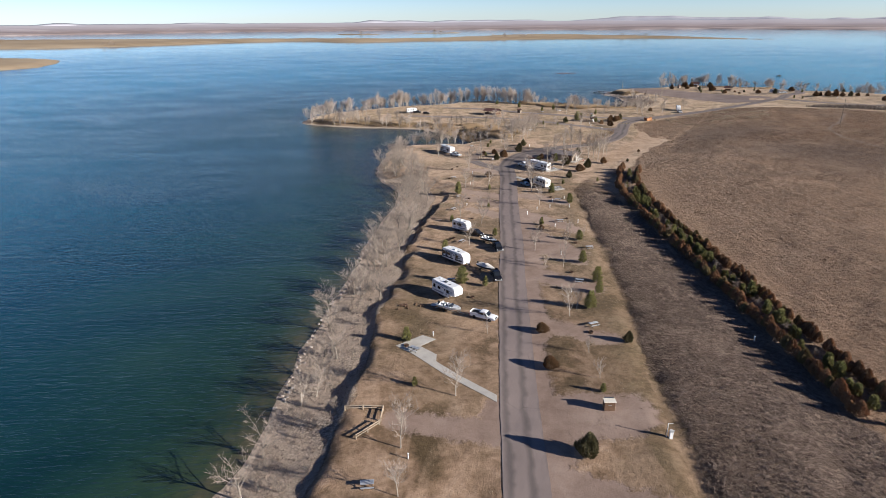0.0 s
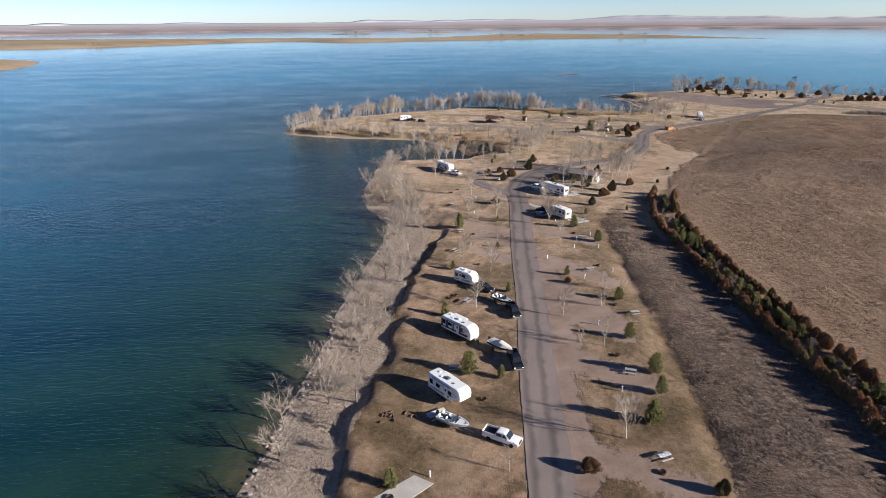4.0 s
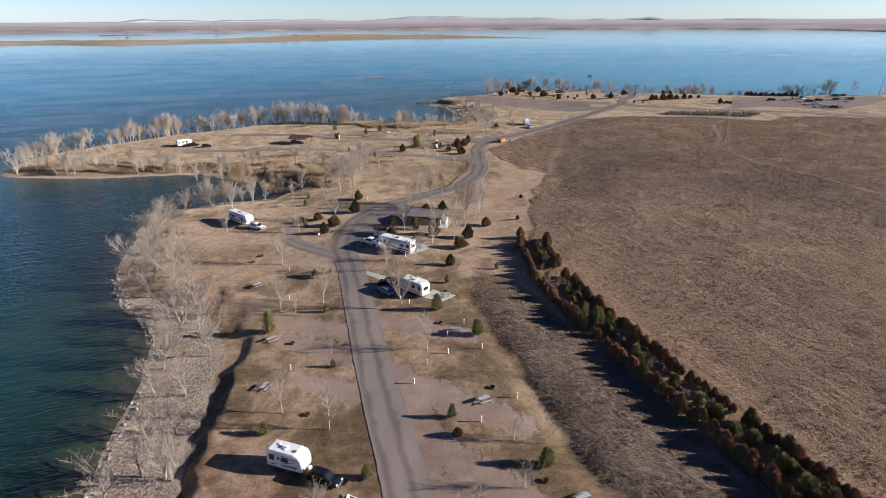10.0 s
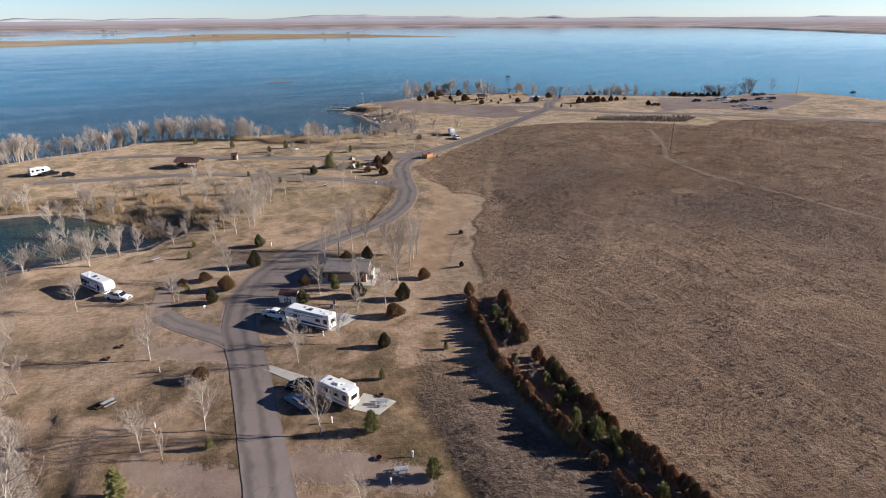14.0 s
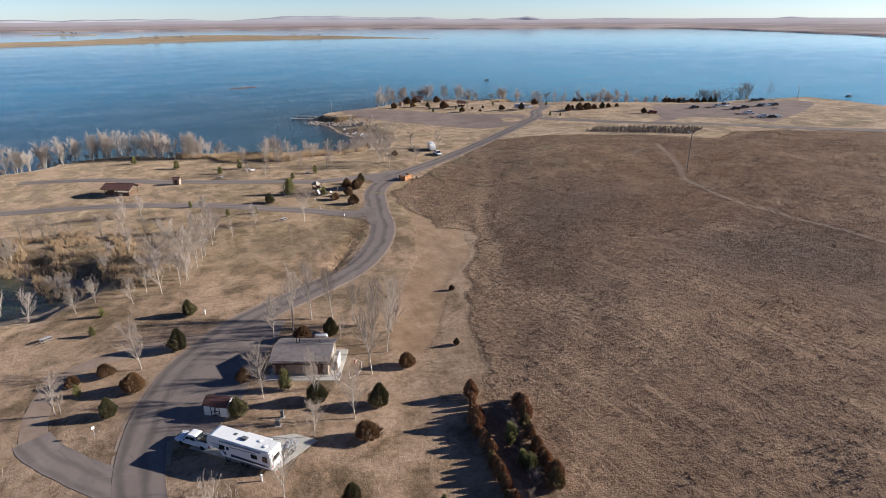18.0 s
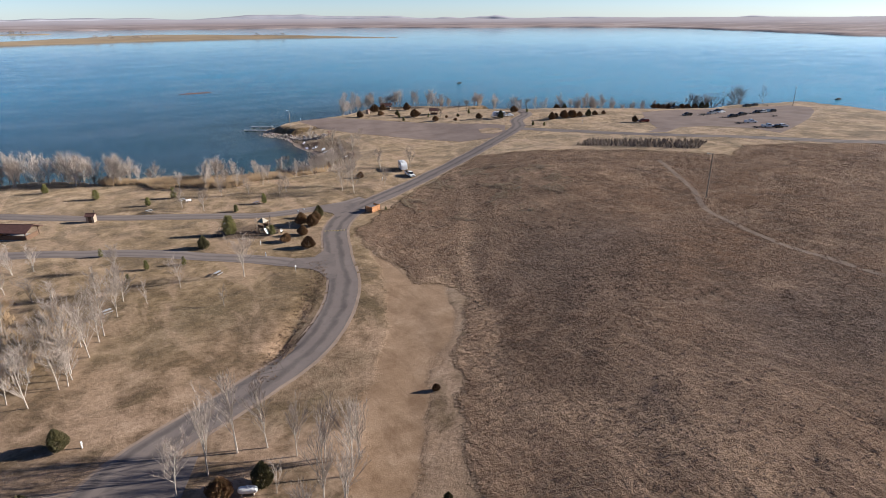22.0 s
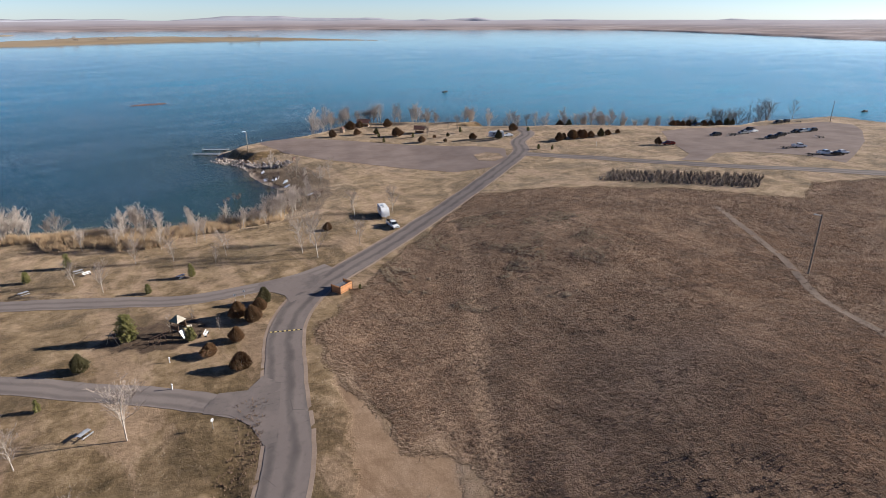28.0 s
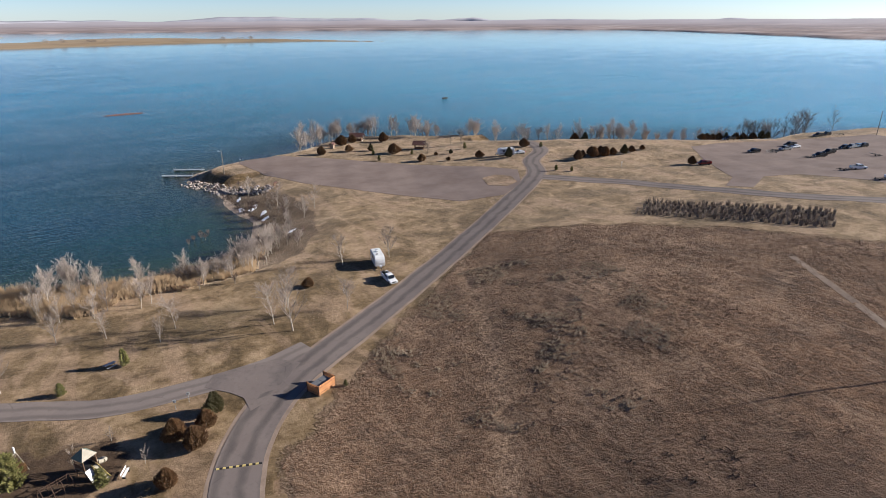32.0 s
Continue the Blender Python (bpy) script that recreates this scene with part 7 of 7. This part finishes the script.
restroom()


def shed():
    t = thing("garden_shed", "small white shed with brown roof and double doors", "shed", 43.0, 252.6, -41)
    L, W, H = 3.7, 2.4, 1.9
    for y in (-W / 2, W / 2):
        part("wall", box(L, 0.1, H, 0, y, 0, 0.01), WHITE_WALL, t)
    for x in (-L / 2, L / 2):
        part("wall", box(0.1, W, H, x, 0, 0, 0.01), WHITE_WALL, t)
    for s in (-1, 1):
        for a, b in (((0, 2.62), (s * 0.72, 2.38)), ((s * 0.72, 2.38), (s * 1.38, 1.84))):
            part("roof_panel", loft([[(x, a[0], a[1]), (x, b[0], b[1]), (x, b[0], b[1] - 0.07), (x, a[0], a[1] - 0.07)] for x in (-L / 2 - 0.15, L / 2 + 0.15)]), SHINGLE_BROWN, t)
        d = part("door", box(0.72, 0.05, 1.7, s * 0.38, -W / 2 - 0.06, 0.08, 0.01), WHITE_WALL, t)
        for dz in (0.05, 0.8, 1.55):
            part("door_trim", box(0.72, 0.03, 0.12, s * 0.38, -W / 2 - 0.10, 0.08 + dz, 0.005), DARKMETAL, d)
        for dx in (-0.3, 0.3):
            part("door_trim", box(0.1, 0.03, 1.7, s * 0.38 + dx, -W / 2 - 0.10, 0.08, 0.005), DARKMETAL, d)
        part("door_brace", box(0.08, 0.03, 0.95, s * 0.38, -W / 2 - 0.10, 0.0, 0.005, rot=(0, s * 40, 0)), DARKMETAL, d)
        part("gable_wall", loft([[(s * L / 2 + d, -1.2, 1.85), (s * L / 2 + d, 1.2, 1.85), (s * L / 2 + d, 0.7, 2.34), (s * L / 2 + d, 0, 2.56), (s * L / 2 + d, -0.7, 2.34)] for d in (-0.05, 0.05)]), WHITE_WALL, t)


shed()


def propane_tank(x, y, turn):
    t = thing("propane_tank", "white horizontal propane tank on two feet", "tank", x, y, turn)
    rings = []
    for q, r in ((-1.25, 0.05), (-1.18, 0.28), (-1.0, 0.43), (-0.6, 0.48), (0.6, 0.48), (1.0, 0.43), (1.18, 0.28), (1.25, 0.05)):
        rings.append([(q, r * math.cos(a), 0.72 + r * math.sin(a)) for a in (2 * math.pi * i / 16 for i in range(16))])
    part("tank", loft(rings), PAINT_WHITE, t)
    part("dome", rod((0, 0, 1.15), (0, 0, 1.34), 0.2, 0.17, 12), PAINT_WHITE, t)
    for s in (-0.7, 0.7):
        part("foot", box(0.16, 0.75, 0.32, s, 0, -0.02, 0.02), CONCRETE, t)


propane_tank(63.6, 265.3, -28)


def utility_box(x, y, turn, h=0.9, w=0.6):
    t = thing("utility_box", "grey metal utility cabinet on dry grass", "cabinet", x, y, turn, "utility boxes")
    part("pad", box(w + 0.3, w + 0.2, 0.1, 0, 0, -0.04, 0.02), CONCRETE, t)
    part("cabinet", box(w, w * 0.7, h, 0, 0, 0.06, 0.03), PLASTIC, t)
    part("lid", box(w + 0.06, w * 0.7 + 0.06, 0.05, 0, 0, 0.06 + h, 0.02), PLASTIC, t)


utility_box(49.5, 244.6, -30)
utility_box(50.6, 246.2, -30, 1.1, 0.45)


def hose_reel():
    t = thing("garden_hose", "pale garden hose snaking over grass from a reel", "hose", 65.7, 254.6, 0)
    pts = smooth_line([(0, 0), (0.8, 0.6), (1.1, -0.3), (0.6, -1.6), (0.1, -2.6), (-1.2, -3.6), (-2.6, -3.9)], 0.3)
    for a, b in zip(pts, pts[1:]):
        part("hose_length", rod((a[0], a[1], 0.05), (b[0], b[1], 0.05), 0.04, n=6), PAINT_CREAM, t)
    part("hydrant", rod((0, 0, -0.05), (0, 0, 0.75), 0.11, 0.09), LAMP_RED, t)
    part("hydrant_cap", rod((0, 0, 0.75), (0, 0, 0.86), 0.13, 0.05), PAINT_WHITE, t)


hose_reel()

# ---- playground ----

def play_tower():
    t = thing("play_tower", "cream and green play tower with slides", "playground tower", 96.4, 360.4, -60)
    for x in (-0.9, 0.9):
        for y in (-0.9, 0.9):
            part("post", box(0.12, 0.12, 3.3, x, y, -0.1, 0.02), WOOD_BROWN, t)
    part("platform", box(2.0, 2.0, 0.08, 0, 0, 1.35, 0.02), DARKMETAL, t)
    for k in range(4):
        a, b = math.radians(45 + 90 * k), math.radians(135 + 90 * k)
        part("roof_panel", loft([[(1.55 * math.cos(a), 1.55 * math.sin(a), 3.05 + d), (1.55 * math.cos(b), 1.55 * math.sin(b), 3.05 + d), (0.05 * math.cos((a + b) / 2), 0.05 * math.sin((a + b) / 2), 4.2 + d)] for d in (0, 0.05)]),
             PLAYCREAM if k % 2 else PLAYGREEN, t)
    for y in (-0.95, 0.95):
        part("guard_panel", box(1.7, 0.05, 0.75, 0, y, 1.5, 0.02), WOOD_BROWN, t)
    part("slide", prism([(0.95, 1.42), (1.3, 1.40), (3.0, 0.28), (3.5, 0.22), (3.5, 0.30), (3.05, 0.38), (1.35, 1.50), (0.95, 1.52)], 0.6, 0.35, bev=0.02), PLAYCREAM, t)
    for s in (-1, 1):
        part("slide_rim", prism([(0.95, 1.45), (1.3, 1.43), (3.0, 0.33), (3.5, 0.27), (3.5, 0.5), (3.05, 0.58), (1.35, 1.7), (0.95, 1.72)], 0.06, 0.35 + s * 0.33, bev=0.01), YELLOW, t)
    part("climbing_wall", prism([(0.95, 1.4), (2.0, 0.0), (2.1, 0.0), (1.02, 1.45)], 0.9, -0.55, bev=0.01), PAINT_WHITE, t)
    pts = [(math.cos(a) * 0.75 - 0.1, 1.75 + math.sin(a) * 0.75, 1.4 - 0.22 * i) for i, a in enumerate(np.linspace(-1.57, 3.6, 7))]
    for a, b in zip(pts, pts[1:]):
        part("spiral_slide", rod(a, b, 0.3, n=10), PLAYCREAM, t)


def swing_set():
    t = thing("swing_set", "pale steel swing set with two swings", "swing", 87.2, 365.2, 45)
    part("top_bar", rod((-2.6, 0, 2.6), (2.6, 0, 2.6), 0.05), PLAYCREAM, t)
    for x in (-2.6, 2.6):
        for s in (-1, 1):
            part("leg", rod((x, 0, 2.6), (x, s * 1.3, -0.05), 0.04), PLAYCREAM, t)
    for x in (-1.2, 1.2):
        seat = part("swing_seat", box(0.5, 0.2, 0.05, x, 0, 0.5, 0.01), DARKMETAL, t)
        for s in (-0.22, 0.22):
            part("chain", rod((x + s, 0, 2.6), (x + s, 0, 0.5), 0.015, n=5), STEEL, seat)


def climbers():
    t = thing("climbing_frame", "dark steel arch climber on mulch", "climbing frame", 92.6, 358.6, 20)
    for i in range(4):
        x = -1.8 + i * 1.2
        pts = [(x, 1.0 * math.cos(a), 1.9 * math.sin(a) ** 0.7) for a in np.linspace(0.001, 3.14, 9)]
        for a, b in zip(pts, pts[1:]):
            part("arch_tube", rod(a, b, 0.045, n=6), RUST, t)
    for y, z in ((0.85, 0.9), (0.0, 1.9), (-0.85, 0.9)):
        part("cross_tube", rod((-1.8, y, z), (1.8, y, z), 0.04, n=6), RUST, t)


play_tower()
swing_set()
climbers()


def bench(x, y, turn):
    t = thing("bench", "white park bench beside the playground", "bench", x, y, turn, "benches")
    for i in range(3):
        part("seat_slat", box(1.8, 0.12, 0.04, 0, -0.15 + 0.14 * i, 0.44, 0.008), PAINT_WHITE, t)
    for i in range(2):
        part("back_slat", box(1.8, 0.04, 0.13, 0, 0.26, 0.6 + 0.18 * i, 0.008), PAINT_WHITE, t)
    for s in (-0.7, 0.7):
        part("leg", box(0.06, 0.45, 0.46, s, 0, -0.02, 0.01), DARKMETAL, t)


bench(100.4, 357.2, 60)
bench(85.5, 402, 15)


def cedar_enclosure():
    t = thing("trash_enclosure", "orange cedar-board trash enclosure beside the road", "enclosure", 130.2, 360.0, 21)
    for k, (x0, y0, x1, y1) in enumerate(((-1.9, -1.2, 1.9, -1.2), (1.9, -1.2, 1.9, 1.4), (-1.9, -1.2, -1.9, 1.4))):
        n = int(math.hypot(x1 - x0, y1 - y0) / 0.2)
        ang = math.degrees(math.atan2(y1 - y0, x1 - x0))
        for i in range(n):
            f = (i + 0.5) / n
            part("board", box(0.185, 0.04, 1.72 + 0.03 * ((i * 7) % 3), x0 + (x1 - x0) * f, y0 + (y1 - y0) * f, 0.04, 0.006, rot=(0, 0, ang)), WOOD_ORANGE, t)
        for h in (0.4, 1.4):
            part("rail", rod((x0, y0, h), (x1, y1, h), 0.045, n=6), WOOD_BROWN, t)
    for x, y in ((-1.9, -1.2), (1.9, -1.2), (1.9, 1.4), (-1.9, 1.4)):
        part("post", box(0.15, 0.15, 1.95, x, y, -0.1, 0.02), WOOD_BROWN, t)
    d = thing("dumpster", "dark green steel dumpster inside a cedar enclosure", "dumpster", 130.1, 360.1, 21)
    part("bin", prism([(-1.5, 0.12), (-1.55, 1.3), (1.55, 1.3), (1.5, 0.12)], 1.5, bev=0.03), DARKMETAL, d)
    for s in (-1, 1):
        part("lid", box(1.5, 1.6, 0.06, s * 0.78, 0, 1.32, 0.02, rot=(4, 0, 0)), PLASTIC, d)
    pine.put(133.6, 358.2, 0.28)


cedar_enclosure()


def road_hump():
    t = thing("speed_hump", "yellow and black speed hump across the road", "speed hump", 113.2, 349.8, 66, lift=0.08)
    n = 14
    for i in range(n):
        part("hump_block", prism([(-0.2, 0.0), (-0.1, 0.07), (0.1, 0.07), (0.2, 0.0)], 6.0 / n, -3.0 + 6.0 * (i + 0.5) / n, bev=0.0), YELLOW if i % 2 else DARKMETAL, t)


road_hump()


# ---- picnic shelters, toilets ----
def shelter(x, y, turn, L=9.5, W=6.0, label="open picnic shelter with a brown roof"):
    t = thing("picnic_shelter", label, "shelter", x, y, turn, "picnic shelters")
    part("slab", box(L, W, 0.14, 0, 0, -0.06, 0.02), CONCRETE, t)
    for i in range(3):
        for s in (-1, 1):
            part("post", box(0.2, 0.2, 2.4, -L / 2 + 0.5 + i * (L - 1) / 2, s * (W / 2 - 0.5), 0.05, 0.02), WOOD_BROWN, t)
    part("back_wall", box(L - 0.8, 0.25, 1.25, 0, -W / 2 + 0.5, 0.05, 0.03), WOOD_BROWN, t)
    for s in (-1, 1):
        part("side_wall", box(0.25, W - 1.6, 1.25, s * (L / 2 - 0.5), -0.2, 0.05, 0.03), WOOD_BROWN, t)
    for s in (-1, 1):
        part("beam", box(L, 0.18, 0.25, 0, s * (W / 2 - 0.5), 2.3, 0.02), WOOD_BROWN, t)
    gable(t, "roof_slope", L, W, 2.55, 1.2, 0.5, SHINGLE_BROWN)


shelter(39.5, 394.5, -37)
shelter(248.7, 509, -40, 5, 4)
shelter(236, 546, -40, 6, 4.5)


def toilet(x, y, turn, label="small tan vault toilet hut"):
    t = thing("toilet_hut", label, "hut", x, y, turn, "huts")
    part("wall", box(2.2, 1.8, 2.2, 0, 0, -0.05, 0.02), STUCCO, t)
    d = part("door", box(0.9, 0.05, 1.95, 0, -0.92, 0.05, 0.01), WOOD_BROWN, t)
    part("door_handle", box(0.05, 0.05, 0.15, 0.32, -0.96, 1.0, 0.01), STEEL, d)
    gable(t, "roof_slope", 2.2, 1.8, 2.12, 0.55, 0.25, SHINGLE_BROWN, False)
    part("vent_stack", rod((0.8, 0.6, 2.2), (0.8, 0.6, 3.3), 0.1), DARKMETAL, t)


toilet(57.5, 397.3, -30)
toilet(217.7, 535.9, 40)


# ---- boat ramp: docks, stones, poles ----
def dock(x, y, turn, L):
    t = thing("floating_dock", "pale floating dock on the lake", "dock", x, y, turn, "docks", z=0.0)
    n = int(L / 0.5)
    for i in range(n):
        part("deck_plank", box(0.47, 1.7, 0.06, -L / 2 + (i + 0.5) * L / n, 0, 0.42, 0.01), GALV, t)
    for s in (-1, 1):
        part("side_beam", box(L, 0.1, 0.22, 0, s * 0.85, 0.22, 0.02), GALV, t)
        for q in (-0.45, 0.0, 0.45):
            part("piling", rod((q * L, s * 0.98, -1.5), (q * L, s * 0.98, 1.3), 0.08), STEEL, t)
    for q in (-0.35, 0.0, 0.35):
        part("float", box(1.6, 1.5, 0.4, q * L, 0, -0.18, 0.05), PLASTIC, t)


dock(149, 539.3, -35, 13)
dock(155.5, 547.6, -35, 13)


def stone_mesh(seed):
    r = random.Random(seed)
    bm = bmesh.new()
    bmesh.ops.create_icosphere(bm, subdivisions=1, radius=0.5)
    for v in bm.verts:
        v.co *= r.uniform(0.72, 1.2)
        v.co.z *= 0.7
    me = bpy.data.meshes.new("stone")
    bm.to_mesh(me)
    bm.free()
    me.materials.append(ROCK)
    return me


STONES = [stone_mesh(s) for s in range(5)]
riprap = tagged(new("riprap_bank"), "bank of grey-brown boulders beside the boat ramp", "rocks")
for _q in smooth_line([(150, 524), (155, 512), (158, 503), (164, 494), (170, 488)], 0.7):
    for _k in range(4):
        _x, _y = _q[0] + _r.uniform(-3.5, 3.5), _q[1] + _r.uniform(-2.5, 2.5)
        _o = new("stone", _r.choice(STONES))
        _o.parent = riprap
        _s = _r.uniform(0.7, 1.7)
        _o.matrix_basis = pose(_x, _y, max(-0.2, ground_at(_x, _y)) + 0.12 * _s, _r.uniform(0, 40), _r.uniform(0, 40), _r.uniform(0, 360)) @ Matrix.Scale(_s, 4)
beach_stones = tagged(new("shore_stones"), "pale stones lining the water's edge", "rocks")
for _q in smooth_line([(-27.5, 85), (-27, 98), (-25, 120), (-22, 140), (-20, 165), (-16, 190), (-13, 210), (-17, 228), (-24, 246), (-25, 262)], 0.9):
    _o = new("stone", _r.choice(STONES))
    _o.parent = beach_stones
    _x, _y, _s = _q[0] + _r.uniform(-0.2, 1.8), _q[1] + _r.uniform(-0.5, 0.5), _r.uniform(0.35, 0.9)
    _o.matrix_basis = pose(_x, _y, max(-0.05, ground_at(_x, _y)) + 0.06, _r.uniform(0, 40), _r.uniform(0, 40), _r.uniform(0, 360)) @ Matrix.Scale(_s, 4)


def light_pole(x, y, tall, turn, label="tall wooden light pole with a lamp", lamp=True):
    t = thing("light_pole", label, "pole", x, y, turn, "light poles")
    part("pole", rod((0, 0, -0.2), (0, 0, tall), 0.17, 0.12, 10), BARK_GREY, t)
    if lamp:
        part("arm", rod((0, 0, tall - 0.3), (1.2, 0, tall), 0.04), GALV, t)
        part("lamp_head", box(0.7, 0.35, 0.18, 1.4, 0, tall - 0.08, 0.06), GALV, t)


light_pole(205.6, 298.4, 12.8, 150)
light_pole(162.3, 519, 9.5, 200, "tall pale light pole on the boat ramp")
light_pole(424, 388, 11.0, 200, "thin pole beside the parking lot", False)


def snow_patch(x, y, sx, sy, turn):
    t = thing("snow_patch", "thin patch of old snow on the bank", "snow", x, y, turn, "snow patches")
    r = random.Random(int(x * 7 + y))
    n = 18
    rim = [r.uniform(0.6, 1.2) for _ in range(n)]
    z0, ca, sa = ground_at(x, y), math.cos(radians(turn)), math.sin(radians(turn))

    def lie(u, v, lift):
        return u, v, max(0.0, ground_at(x + u * ca - v * sa, y + u * sa + v * ca)) - z0 + lift

    rings = [[lie(sx * k * rim[i] * math.cos(6.283 * i / n), sy * k * rim[i] * math.sin(6.283 * i / n), q) for i in range(n)] for k, q in ((1.1, -0.1), (1.05, 0.03), (0.9, 0.06), (0.5, 0.07), (0.1, 0.07))]
    part("snow", loft(rings), SNOW, t)


for _q in ((155.0, 477.3, 2.6, 1.0, 70), (158.5, 475.6, 3.2, 1.0, 50), (157.9, 488.8, 2.4, 0.7, 60), (157.9, 462.5, 2.0, 0.9, 40), (158.4, 442, 1.8, 0.8, 20), (159.4, 468, 2.2, 0.9, 50)):
    snow_patch(*_q)


def fishing_boat(x, y, turn, label):
    t = thing("fishing_boat", label, "boat", x, y, turn, "boats on the lake", z=-0.15)
    rings = []
    for px, w, zb, zt in ((-2.8, 1.0, 0.0, 0.75), (0.5, 1.05, 0.0, 0.8), (2.0, 0.7, 0.15, 0.9), (3.0, 0.08, 0.5, 1.0)):
        rings.append([(px, -w, zt), (px, -w * 0.8, zb), (px, w * 0.8, zb), (px, w, zt)])
    part("hull", loft(rings), DARKMETAL, t)
    part("console", box(0.7, 1.2, 0.8, 0.2, 0, 0.7, 0.08), DARKMETAL, t)
    for s in (-1.6, -0.7):
        part("seat", box(0.5, 0.6, 0.6, s, 0, 0.7, 0.06), PLASTIC, t)
    part("outboard_motor", box(0.5, 0.45, 1.0, -3.0, 0, 0.3, 0.1), DARKMETAL, t)


fishing_boat(386, 678, 10, "dark fishing boat drifting on the lake")
fishing_boat(548, 418, 170, "small dark motorboat on the lake")
WEEDBED = worn("reddish_weed", (0.10, 0.045, 0.035), (0.18, 0.085, 0.06), 0.4, 0.9)
_x, _y = spots(1500, (148, 736), (176, 750), lambda x, y: ((x - 162) / 13) ** 2 + ((y - 743) / 4) ** 2 < 1, 71)
tagged(new("water_weed", plain_mesh("water_weed", *tips(np.stack([_x, _y, 0 * _x - 0.05, _x + 0.3, _y + 0.1, 0 * _x + 0.12, 0 * _x + 0.25, 0 * _x], 1), 4), WEEDBED)),
       "reddish water weed breaking the lake surface", "weed", kind="stuff")
for _q in ((134, 455.5), (136.5, 457.5), (139, 458.5), (132, 453.5), (137, 455)):
    red_shrub.put(_q[0], _q[1], 0.7, z=-0.1)
